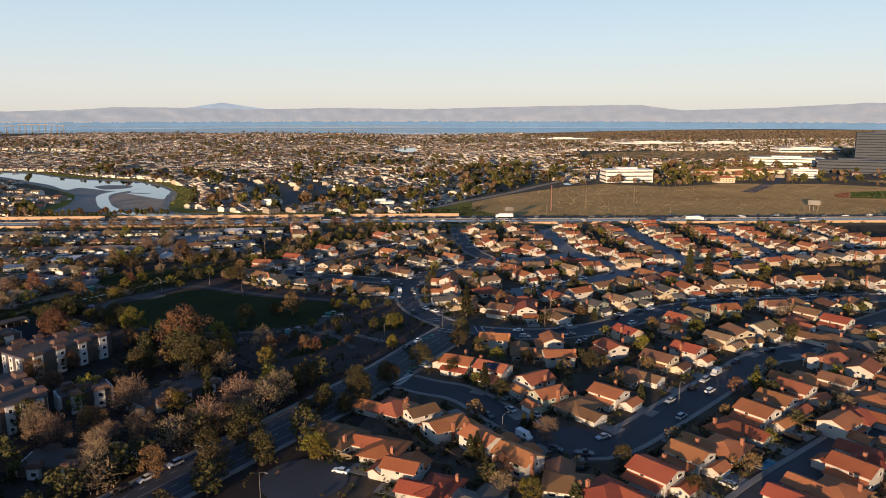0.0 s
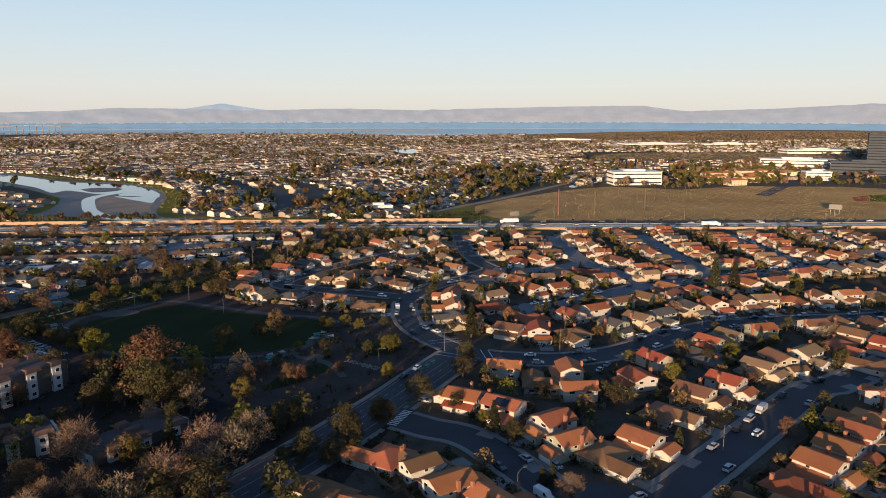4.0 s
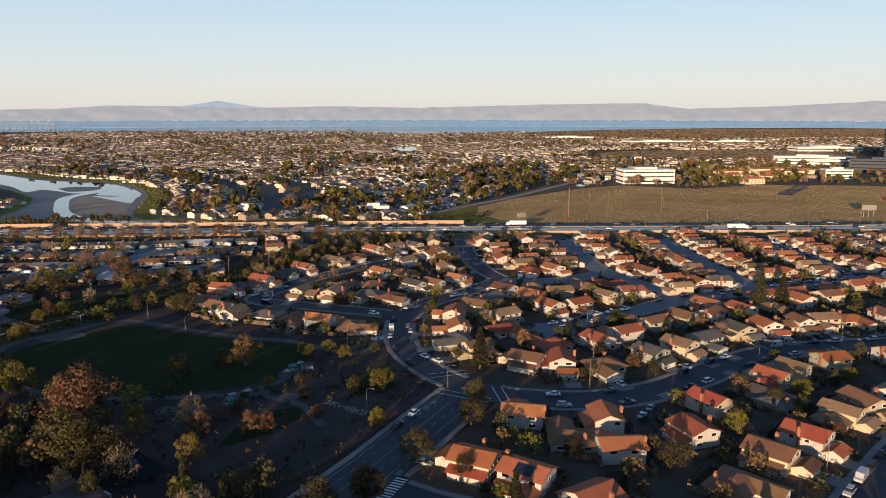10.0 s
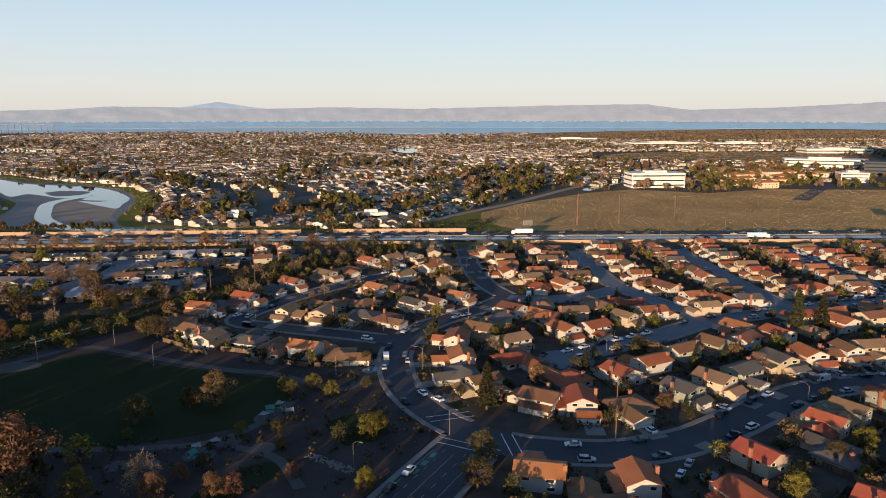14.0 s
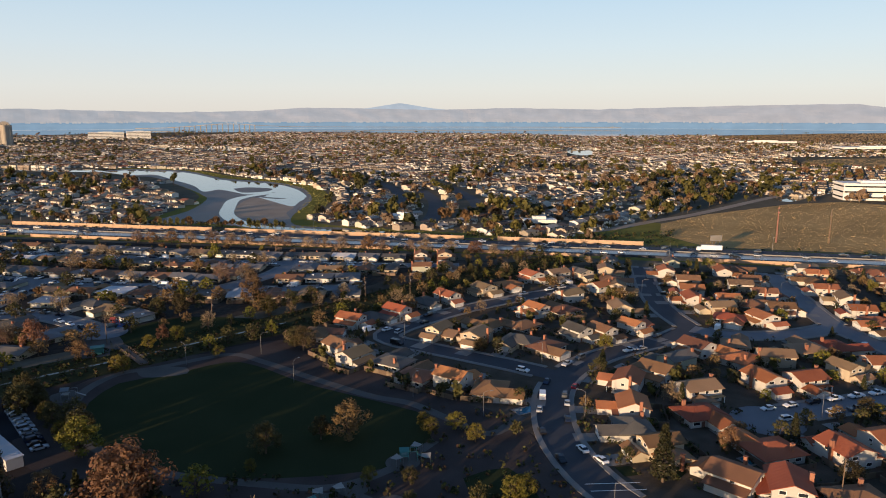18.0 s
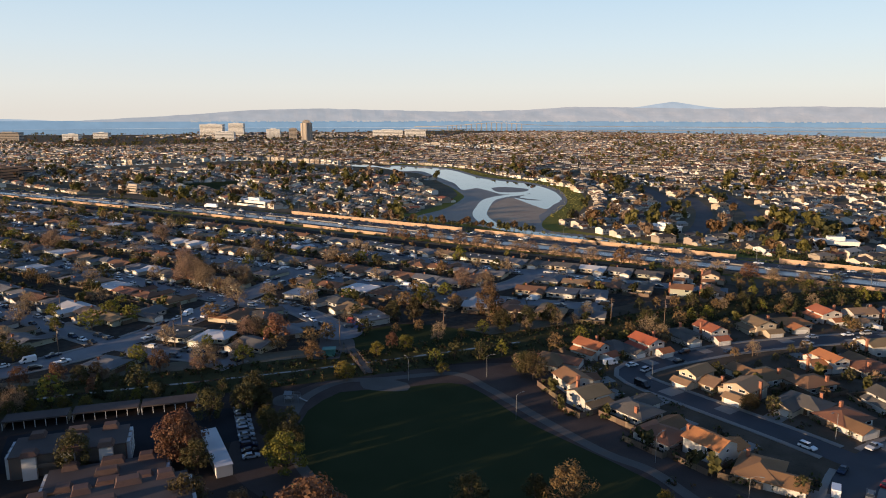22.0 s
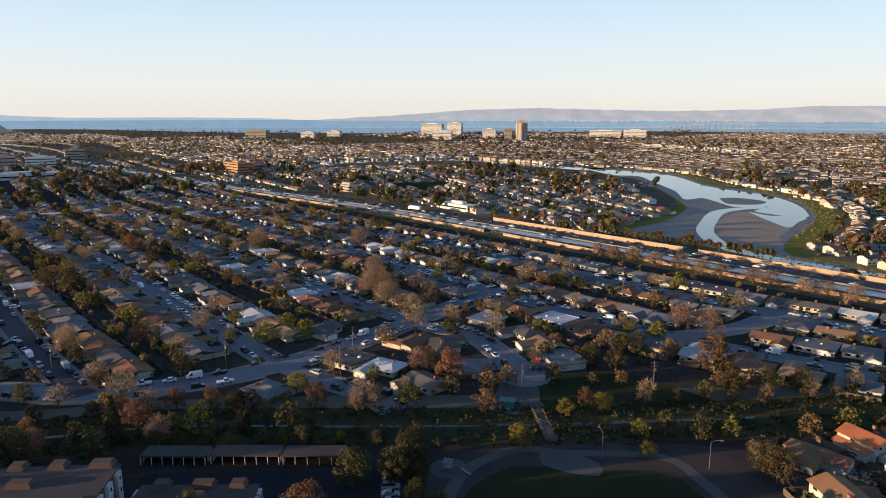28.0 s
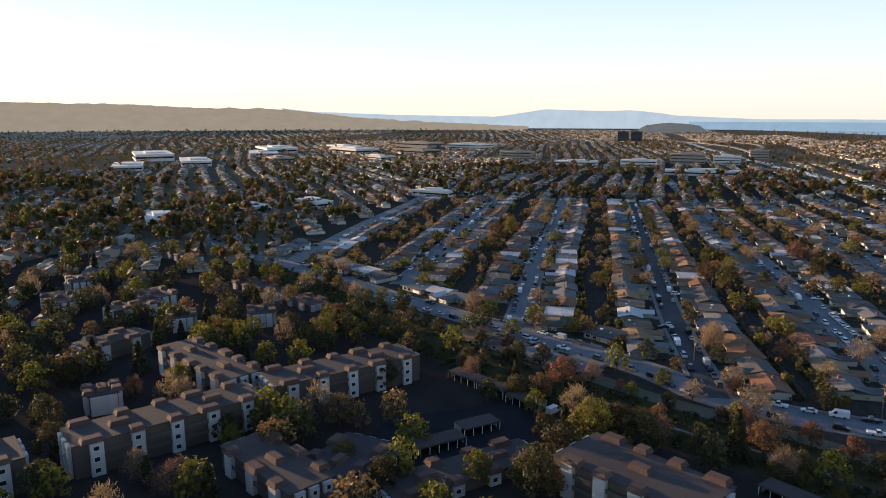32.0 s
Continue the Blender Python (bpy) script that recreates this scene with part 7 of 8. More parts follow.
tagged(raw("stones", vs, fs, M_CONCRETE), label="pale stones of a dry creek bed", category="stones", kind="stuff")
root = empty("park_sign", pose(-16, 282.5, 0, 0, 0, 60), label="low red park sign beside the street", category="sign")
part("panel", box(-2.0, -0.12, 0.3, 2.0, 0.12, 1.1), M_REDP, root)
part("base", box(-2.2, -0.25, 0, 2.2, 0.25, 0.3), M_CONCRETE, root)
M_POOL = glossy("pool water", (0.03, 0.16, 0.22), 0.06)
for x, y in ((89, 178.6), (105, 199), (-26.2, 356.5), (36, 340)):
    root = empty("swimming_pool", pose(x, y, 0, 0, 0, 40), label="small blue garden swimming pool", category="swimming pool", group="pools")
    part("water", box(-3.4, -1.9, 0.02, 3.4, 1.9, 0.07), M_POOL, root)
    part("rim", boxes((-3.9, -2.4, 0.0, 3.9, -1.9, 0.13), (-3.9, 1.9, 0.0, 3.9, 2.4, 0.13), (-3.9, -1.9, 0.0, -3.4, 1.9, 0.13), (3.4, -1.9, 0.0, 3.9, 1.9, 0.13)), M_CONCRETE, root)


# ---- distant town ----
def office(name, x, y, turn, w, d, h, floors, wall, label, category="office building", band=True):
    if len(label.split()) < 4:
        label += " with flat roof"
    root = empty(name, pose(x, y, 0, 0, 0, turn), label=label, category=category, group="distant buildings")
    part("wall", box(-w / 2, -d / 2, 0, w / 2, d / 2, h), wall, root)
    part("roof", boxes((-w / 2 - 0.3, -d / 2 - 0.3, h, w / 2 + 0.3, d / 2 + 0.3, h + 0.8), (-w * 0.2, -d * 0.2, h + 0.8, w * 0.2, d * 0.2, h + 3.2)), wall, root)
    step = h / floors
    for f in range(floors if band else 0):
        z = f * step + step * 0.42
        part("window_band", boxes((-w / 2 + 1, -d / 2 - 0.1, z, w / 2 - 1, -d / 2 + 0.05, z + step * 0.28), (-w / 2 + 1, d / 2 - 0.05, z, w / 2 - 1, d / 2 + 0.1, z + step * 0.28),
                                  (-w / 2 - 0.1, -d / 2 + 1, z, -w / 2 + 0.05, d / 2 - 1, z + step * 0.28), (w / 2 - 0.05, -d / 2 + 1, z, w / 2 + 0.1, d / 2 - 1, z + step * 0.28)), M_GLASS, root)
    return root


M_WHITE_OFF = surface("white office cladding", (0.66, 0.64, 0.58), (0.78, 0.75, 0.68), scale=0.3)
M_TAN_OFF = surface("tan tower cladding", (0.32, 0.275, 0.22), (0.42, 0.365, 0.295), scale=0.3)
M_ORANGE_OFF = surface("orange brick office", (0.36, 0.18, 0.09), (0.46, 0.25, 0.14), scale=0.3)
M_DARK_OFF = surface("dark office cladding", (0.05, 0.06, 0.075), (0.09, 0.10, 0.12), scale=0.3)
for a in (("office_building", -1940, 1890, 44, 46, 36, 34, 9, M_WHITE_OFF, "white stepped office building"),
          ("office_building", -1820, 1870, 44, 26, 30, 38, 9, M_TAN_OFF, "tan office building beside a tower"), ("office_building", -2480, 2040, 40, 90, 50, 44, 9, M_WHITE_OFF, "white office block on a wide base"),
          ("office_building", -2400, 2100, 40, 60, 40, 48, 10, M_WHITE_OFF, "white office block with dark glass"), ("office_building", -1960, 1700, 44, 60, 40, 28, 6, M_WHITE_OFF, "white office building"),
          ("office_building", -1860, 2420, 40, 120, 50, 22, 4, M_WHITE_OFF, "long low white office building"), ("office_building", -1720, 2420, 40, 80, 50, 26, 5, M_WHITE_OFF, "low white office building"),
          ("office_building", -2560, 1290, 44, 80, 40, 26, 5, M_TAN_OFF, "tan sloped office building"), ("office_building", -2400, 1420, 44, 50, 40, 20, 4, M_WHITE_OFF, "pale office building"), ("office_building", -2500, 1580, 44, 50, 40, 20, 4, M_WHITE_OFF, "pale office building"),
          ("office_building", -1075, 632, 5, 46, 26, 16, 4, M_ORANGE_OFF, "orange brick office building with window bands"), ("office_building", -1110, 668, 5, 40, 30, 10, 2, M_ORANGE_OFF, "low orange brick office building"),
          ("office_building", 260, 988, 4, 66, 30, 17, 3, M_WHITE_OFF, "white three-storey office building with curved front"), 
          ("office_tower", 830, 1330, -28, 90, 46, 58, 12, M_DARK_OFF, "dark glass office slab with white bands"), ("office_building", 660, 1135, -22, 100, 36, 20, 4, M_DARK_OFF, "long dark office building with white bands"),
          ("office_building", 620, 1270, -20, 120, 40, 16, 3, M_WHITE_OFF, "long pale office building"), ("office_building", 540, 1050, -10, 34, 22, 12, 3, M_WHITE_OFF, "small white office building"),
          ("warehouse", -1060, -560, 36, 110, 46, 8, 1, M_WHITE_OFF, "long pale flat-roofed works hall"), ("warehouse", -1190, -520, 36, 120, 50, 9, 1, M_WHITE_OFF, "long pale flat-roofed works hall"), ("warehouse", -1480, -540, 30, 130, 60, 8, 1, M_WHITE_OFF, "wide pale works hall beside others"), ("warehouse", -1650, -230, 60, 90, 60, 9, 1, M_TAN_OFF, "tan flat-roofed works hall"), ("warehouse", -1780, -470, 44, 120, 50, 10, 1, M_WHITE_OFF, "wide pale works hall beside others"), ("warehouse", -1320, -420, 40, 70, 40, 7, 1, M_TAN_OFF, "tan flat-roofed works hall"), ("warehouse", -1420, -250, 52, 80, 36, 7, 1, M_WHITE_OFF, "pale flat-roofed works hall"), ("warehouse", -560, -140, 40, 50, 22, 6, 1, M_WHITE_OFF, "low pale school hall"), ("warehouse", -1900, -160, 66, 110, 60, 12, 2, M_WHITE_OFF, "wide pale works hall beside others"),
          ("office_building", -1467, 30, 84, 60, 34, 16, 3, M_TAN_OFF, "tan office building"), ("office_building", -1293, 157, 84, 70, 34, 10, 2, M_WHITE_OFF, "low white building"),
          ("office_building", -808, 32, 76, 46, 18, 6, 1, M_WHITE_OFF, "long white school hall"), ("office_building", -690, -60, 60, 40, 20, 6, 1, M_WHITE_OFF, "low white school building"), ("office_building", -640, -100, 60, 36, 24, 6, 1, M_WHITE_OFF, "low white school building"),
          ("shopping_centre", -1300, -690, 40, 150, 70, 13, 1, M_WHITE_OFF, "long pale shopping centre"), ("shopping_centre", -1580, -560, 40, 130, 70, 14, 1, M_WHITE_OFF, "long pale shopping centre"), ("shopping_centre", -1600, -370, 50, 120, 60, 13, 1, M_WHITE_OFF, "long pale shopping centre"), ("shopping_centre", -1830, -280, 60, 120, 60, 18, 2, M_TAN_OFF, "tan shopping centre block"),
          ("warehouse", 615, 2110, 10, 190, 60, 9, 1, M_WHITE_OFF, "long white warehouse"), ("warehouse", 830, 2110, 5, 160, 60, 9, 1, M_WHITE_OFF, "long white warehouse"), ("warehouse", 420, 2450, 5, 160, 50, 9, 1, M_WHITE_OFF, "long white warehouse"), ("warehouse", 900, 1750, 0, 150, 50, 9, 1, M_WHITE_OFF, "long pale warehouse"),
          ("office_building", -556, 643, 2, 40, 14, 5, 1, M_WHITE_OFF, "long white low building beside the freeway"), ("office_building", -760, 640, 4, 40, 14, 7, 2, M_TAN_OFF, "tan low building beside the freeway"),
          ("house_row", -172, 700, -10, 22, 12, 7, 1, M_WHITE_OFF, "long white house beside the levee"), ("house_row", -62, 712, 20, 26, 11, 6, 1, M_WHITE_OFF, "long white house beside the levee")):
    office(*a)
M_CREAMROW = surface("cream town house", (0.55, 0.45, 0.30), (0.66, 0.55, 0.38), scale=0.4)

rs = np.random.RandomState(21)


def in_poly(poly, x, y):
    c = np.zeros(len(x), bool)
    j = len(poly) - 1
    for i in range(len(poly)):
        (xi, yi), (xj, yj) = poly[i], poly[j]
        hit = ((yi > y) != (yj > y)) & (x < (xj - xi) * (y - yi) / ((yj - yi) or 1e-9) + xi)
        c ^= hit
        j = i
    return c


BANK = [(-830, 1130), (-790, 1178), (-672, 1166), (-530, 1062), (-440, 1028), (-366, 966), (-308, 868), (-282, 800), (-268, 742), (-250, 700), (-230, 684), (-180, 676), (-100, 668), (-100, 652), (-194, 648), (-260, 646), (-340, 655), (-392, 652), (-400, 690), (-408, 740), (-438, 818), (-464, 856), (-520, 916), (-655, 1040), (-712, 1064)]
OPEN = [BANK, field, BAY, LAWN,
        [(-1300, 850), (-1210, 960), (-1163, 1060), (-1100, 1140), (-900, 1130), (-800, 1150), (-790, 1095), (-896, 1085), (-1080, 1085), (-1130, 1020), (-1160, 940), (-1180, 850)],
        [(-140, 1990), (-60, 2010), (-52, 1900), (-70, 1740), (-110, 1800)], [(-1330, 1900), (-1200, 1900), (-900, 1790), (-905, 1720), (-1200, 1800)],
        [(600, 1000), (760, 1010), (1000, 900), (1000, 670), (710, 664)], [(300, 1500), (560, 1420), (800, 1500), (900, 1750), (600, 1800), (380, 1700)], [(-805, 732), (-770, 808), (-710, 759), (-739, 695)],
        [(150, 930), (240, 1070), (400, 1310), (430, 1300), (260, 1050), (175, 925)], [(450, 2700), (900, 2500), (1500, 2600), (2600, 3000), (3200, 4200), (1800, 4200), (990, 3800), (300, 3220)],
        [(-20, 690), (150, 975), (180, 930), (40, 760), (60, 655), (-20, 655)],
        [(450, 760), (470, 850), (600, 900), (660, 800), (560, 750)]]
WIDE_OPEN = [[(200, 940), (200, 1040), (330, 1060), (700, 1180), (760, 1400), (900, 1400), (900, 1000), (500, 1000)], [(-2650, 1150), (-2650, 1700), (-2300, 2250), (-1600, 2550), (-1500, 1700), (-2200, 1250)]]


def allowed(x, y, keep_off=34):
    ok = np.ones(len(x), bool)
    for p in OPEN:
        ok &= ~in_poly(p, x, y)
    fy = np.interp(x, FREEWAY[:, 0], FREEWAY[:, 1])
    ok &= np.abs(y - fy) > keep_off
    near = (x > -128) & (x < 470) & (y > 130) & (y < 600)
    west = (x > -800) & (x < -100) & (y > 15) & (y < 600)
    apts = (x > -380) & (x < -20) & (y > 0) & (y < 330)
    ok &= ~(near | west | apts)
    return ok


def hides_water(x, y):
    """Whether a place lies just before open water, as seen from the park."""
    hit = np.zeros(len(x), bool)
    vx, vy = x + 25, y - 160
    r = np.hypot(vx, vy)
    for k in (12, 30, 55, 80, 110, 140):
        for p in (SHORE, OPEN[4], OPEN[5], OPEN[6]):
            hit |= in_poly(p, x + vx / r * k, y + vy / r * k)
    return hit


def lots(box4, turn, lot, block, curl=0.0, keep=0.93):
    """House places in back-to-back rows along streets, turned, within a box."""
    cx, cy = (box4[0] + box4[2]) / 2, (box4[1] + box4[3]) / 2
    r = math.hypot(box4[2] - box4[0], box4[3] - box4[1]) / 2
    u = np.arange(-r, r, lot)
    rows = []
    for i, v0 in enumerate(np.arange(-r, r, block)):
        for off, flip in ((9 + 7, 0), (block - 9 - 7, 180)):
            uu = u + rs.uniform(-2, 2, len(u))
            vv = v0 + off + rs.uniform(-1.2, 1.2, len(u)) + curl * np.sin((uu + v0) / 150.0)
            rows.append(np.c_[uu, vv, np.full(len(u), turn + flip)])
    q = np.concatenate(rows)
    q = q[rs.rand(len(q)) < keep]
    c, s = math.cos(radians(turn)), math.sin(radians(turn))
    x, y = cx + q[:, 0] * c - q[:, 1] * s, cy + q[:, 0] * s + q[:, 1] * c
    k = (x > box4[0]) & (x < box4[2]) & (y > box4[1]) & (y < box4[3])
    return x[k], y[k], q[k, 2]


# the block from y -700 to 0 is largely unseen, added to cast shade
REGIONS = [((-430, 660, 60, 1000), 62, 15, 52, 10), ((-360, 1000, 200, 1600), 40, 16, 56, 14), ((-900, 640, -380, 1060), -20, 15, 54, 10), ((-1000, 1150, -360, 1700), 25, 15, 56, 12), ((-360, 1600, 320, 2600), 10, 16, 60, 16), ((-1100, 1700, -360, 2500), -15, 16, 60, 16),
           ((-1900, 660, -900, 1150), 5, 17, 58, 8), ((-1800, 1150, -1000, 1800), 30, 17, 60, 12), ((200, 1040, 700, 1500), -15, 17, 60, 6), ((320, 1800, 1500, 2700), 5, 22, 75, 8), ((-1700, 2500, 600, 3300), 5, 18, 64, 10), ((-2700, 700, -1900, 1250), 10, 19, 64, 6), ((-2600, 1700, -1700, 2600), 35, 20, 64, 6), ((-1700, 1800, -1100, 2500), 20, 17, 60, 10),
           ((-1500, 20, -800, 620), -3, 17, 66, 0), ((-1500, -600, -420, 20), 32, 17, 62, 8), ((-420, -700, 40, 0), 32, 17, 62, 6), ((-2400, -100, -1500, 480), 5, 20, 66, 4), ((-3300, -700, -2400, 900), 12, 24, 70, 6), ((-2400, -900, -1500, -100), 30, 20, 66, 8), ((470, 120, 900, 600), 20, 16, 58, 6), ((40, -300, 800, 120), 40, 16, 58, 6), ((-4300, -500, -3300, 700), 12, 34, 80, 0), ((700, 600, 1400, 640), 0, 16, 60, 0), ((1000, 1000, 2000, 1900), 8, 24, 80, 0), ((-800, 0, -760, 600), -3, 17, 66, 0), ((-4200, -2800, -2400, -900), 30, 30, 76, 6), ((-2400, -2600, -900, -900), 35, 24, 70, 6)]
CURVES = [smooth_line(p, 10) for p in [[(-253, 748), (-261, 777), (-286, 856), (-329, 940), (-369, 1007), (-406, 1053)], [(-212, 797), (-219, 843), (-227, 881), (-270, 971), (-304, 1025), (-334, 1060)], [(-134, 775), (-137, 812), (-141, 854), (-175, 938), (-217, 1023), (-246, 1067)], [(-155, 720), (-167, 786), (-190, 868), (-228, 954)]]]
for ln in CURVES:
    tagged(strip("road", ln, 7, -7, 0.11, M_ASPHALT), label="curved dark asphalt street between far houses", kind="structure")


def off_curves(x, y, gap):
    ok = np.ones(len(x), bool)
    for ln in CURVES:
        ok &= np.hypot(x[:, None] - ln[None, :, 0], y[:, None] - ln[None, :, 1]).min(axis=1) > gap
    return ok


HX, HY, HT = [], [], []
for b, t, lot, block, curl in REGIONS:
    x, y, tt = lots(b, t, lot * 0.88, block * 0.9, curl)
    k = allowed(x, y) & off_curves(x, y, 15) & ~(hides_water(x, y) & (rs.rand(len(x)) < 0.9))
    for p in WIDE_OPEN:
        k &= ~(in_poly(p, x, y) & (rs.rand(len(x)) < 0.8))
    HX.append(x[k]); HY.append(y[k]); HT.append(tt[k])
# white rows along the far shore of the lagoon
shore_line = smooth_line([(-900, 1180), (-790, 1202), (-665, 1188), (-515, 1080), (-425, 1044), (-348, 978), (-288, 874), (-262, 806), (-248, 748)], 13)
for off in (-4, 26):
    q = shore_line + offsets(shore_line) * off
    HX.append(q[:, 0]); HY.append(q[:, 1]); HT.append(np.degrees(np.arctan2(*np.gradient(q, axis=0).T[::-1])))
HX, HY, HT = np.concatenate(HX), np.concatenate(HY), np.concatenate(HT)


def template_house(w, d, e, r, hip):
    """Walls and roof of a simple far house with a lower wing: vertices, faces, material slots."""
    vs, fs, mi = [], [], []

    def block(x0, y0, x1, y1, eave, ridge, o=0.5):
        j = len(vs)
        vs.extend([(x0, y0, 0), (x1, y0, 0), (x1, y1, 0), (x0, y1, 0), (x0, y0, eave), (x1, y0, eave), (x1, y1, eave), (x0, y1, eave), (x0, (y0 + y1) / 2, ridge), (x1, (y0 + y1) / 2, ridge)])
        fs.extend([(j, j + 1, j + 5, j + 4), (j + 1, j + 2, j + 6, j + 9, j + 5), (j + 2, j + 3, j + 7, j + 6), (j + 3, j, j + 4, j + 8, j + 7)])
        mi.extend([0] * 4)
        j = len(vs)
        h = o if hip == 0 else (y1 - y0) / 2 * -0.8
        ym = (y0 + y1) / 2
        vs.extend([(x0 - o, y0 - o, eave - 0.2), (x1 + o, y0 - o, eave - 0.2), (x1 + o, y1 + o, eave - 0.2), (x0 - o, y1 + o, eave - 0.2), (x0 - h, ym, ridge + 0.15), (x1 + h, ym, ridge + 0.15)])
        fs.extend([(j, j + 1, j + 5, j + 4), (j + 2, j + 3, j + 4, j + 5)])
        mi.extend([1, 1])
        if hip:
            fs.extend([(j + 1, j + 2, j + 5), (j + 3, j, j + 4)])
            mi.extend([1, 1])
    block(-w / 2, -d / 2, w / 2, d / 2, e, r)
    j = len(vs)
    block(-w / 2, -d / 2 - 5.5, -w / 2 + 5.8, -d / 2 - 0.02, 2.5, 3.5)
    for x, z0, z1 in ((w * 0.05, 0.9, 2.1), (w * 0.32, 0.9, 2.1)) + (((-w * 0.25, e - 1.7, e - 0.5), (w * 0.25, e - 1.7, e - 0.5)) if e > 4 else ()):
        for yy, s in ((-d / 2 - 0.03, 1), (d / 2 + 0.03, -1)):
            j = len(vs)
            vs.extend([(x - s * 0.8, yy, z0), (x + s * 0.8, yy, z0), (x + s * 0.8, yy, z1), (x - s * 0.8, yy, z1)])
            fs.append((j, j + 1, j + 2, j + 3))
            mi.append(2)
    j = len(vs)
    yy = -d / 2 - 5.53
    vs.extend([(-w / 2 + 0.6, yy, 0.05), (-w / 2 + 5.2, yy, 0.05), (-w / 2 + 5.2, yy, 2.2), (-w / 2 + 0.6, yy, 2.2)])
    fs.append((j, j + 1, j + 2, j + 3))
    mi.append(3)
    return np.array(vs, float), fs, mi, [M_FAR_WALL, M_FAR_ROOF, M_GLASS, M_TRIM]


FAR_STOCK = {"a": template_house(12, 9, 5.4, 6.9, 0), "b": template_house(14, 9, 2.8, 4.6, 0), "c": template_house(13, 9, 2.8, 4.7, 1), "d": template_house(10, 11, 5.5, 7.1, 0), "e": template_house(15, 10, 5.6, 7.0, 1)}
keys = list(FAR_STOCK)
rows = []
for x, y, t in zip(HX, HY, HT):
    two = y > 640 and rs.rand() < 0.7 or y <= 640 and rs.rand() < 0.15
    k = rs.choice(["a", "d", "e"] if two else ["b", "c"])
    s = rs.uniform(0.78, 1.0)
    rows.append((str(k), pose(x, y, 0, 0, 0, t + rs.uniform(-6, 6)) @ Matrix.Diagonal((s, s, s * 0.88, 1))))
tagged(joined("houses", rows, FAR_STOCK), label="distant suburban houses stretching to the bay", category="houses", kind="stuff")


# distant trees
def template_tree(rs, lumps, faces):
    """A small uneven crown of leaf clumps on a stem."""
    c = [(rs.uniform(-0.22, 0.22), rs.uniform(-0.22, 0.22), rs.uniform(0.35, 0.8)) for _ in range(lumps)]
    vs, fs = leaf_cloud(rs, c, [0.2] * lumps, faces, 0.105, 1.0)
    j = len(vs)
    vs += [(-0.02, -0.02, 0), (0.02, -0.02, 0), (0, 0.03, 0), (0, 0, 0.5)]
    fs += [(j, j + 1, j + 3), (j + 1, j + 2, j + 3), (j + 2, j, j + 3)]
    return np.array(vs), fs


LEAF_FAR = {}
for i, (lo, hi) in enumerate((((0.055, 0.054, 0.015), (0.13, 0.115, 0.035)), ((0.085, 0.078, 0.018), (0.18, 0.15, 0.038)), ((0.10, 0.060, 0.028), (0.22, 0.13, 0.06)), ((0.17, 0.115, 0.07), (0.30, 0.205, 0.13)), ((0.030, 0.034, 0.012), (0.085, 0.078, 0.026)))):
    LEAF_FAR[i] = leafy("distant leaves", lo, hi, 0.0)
NEARSTOCK, DISTSTOCK = {}, {}
for i in range(10):
    vs, fs = template_tree(rs, 6, 12)
    NEARSTOCK[i] = (vs, fs, [0] * (len(fs) - 3) + [1] * 3, [LEAF_FAR[i % 5], M_BARK])
    vs, fs = template_tree(rs, 3, 7)
    DISTSTOCK[i] = (vs * np.array((1.15, 1.15, 1)), fs, [0] * (len(fs) - 3) + [1] * 3, [LEAF_FAR[i % 5], M_BARK])
EYE = (-25, 160)


def scatter(count, r0, r1, a0, a1):
    a, r = np.radians(rs.uniform(a0, a1, count)), np.sqrt(rs.uniform(r0 * r0, r1 * r1, count))
    return EYE[0] - r * np.sin(a), EYE[1] + r * np.cos(a)


def patchy(x, y):
    """How thick the distant trees stand: groves and open stretches."""
    return np.array([0.55 + 1.3 * noise.noise((a * 0.0045, b * 0.0045, 4.0)) + 0.5 * noise.noise((a * 0.014, b * 0.014, 9.0)) for a, b in zip(x, y)])


rows, rows2 = [], []
# the last belt is unseen: trees added to cast shade from the south
for count, r0, r1, a0, a1 in ((10500, 420, 1200, -42, 150), (21000, 1200, 2600, -42, 150), (12000, 2600, 4100, -42, 150), (1250, 60, 700, 112, 190), (1200, 150, 900, 150, 320)):
    x, y = scatter(count, r0, r1, a0, a1)
    k = allowed(x, y, 30) & off_curves(x, y, 12) & ~(hides_water(x, y) & (rs.rand(len(x)) < 0.97)) & (patchy(x, y) > rs.rand(len(x)))
    x, y = x[k], y[k]
    for a, b in zip(x, y):
        h = rs.uniform(5, 12) if rs.rand() < 0.85 else rs.uniform(12, 18)
        w = h * rs.uniform(0.75, 1.15)
        m = pose(a, b, 0, 0, 0, rs.uniform(0, 360)) @ Matrix.Diagonal((w, w, h, 1))
        i = int(rs.choice([0, 0, 1, 4, 2, 2, 3, 3, 1])) + 5 * int(rs.rand() < 0.5)
        (rows if r1 < 1300 else rows2).append((i, m))
for x, y, t, w in HOUSES:  # gardens of the suburbs nearby
    for _ in range(1):
        p = pose(x, y, 0, 0, 0, t) @ Vector((rs.uniform(-8, 8), rs.uniform(8.5, 14), 0))
        if near_street(p.x, p.y)[0] > 2.5 and free(p.x, p.y, 7.5) and math.hypot(p.x - 60, p.y - 270) > 110:
            h = rs.uniform(3, 7)
            rows.append((int(rs.choice([0, 1, 4, 2, 3])) + 5 * int(rs.rand() < 0.5), pose(p.x, p.y, 0, 0, 0, rs.uniform(0, 360)) @ Matrix.Diagonal((h, h, h, 1))))
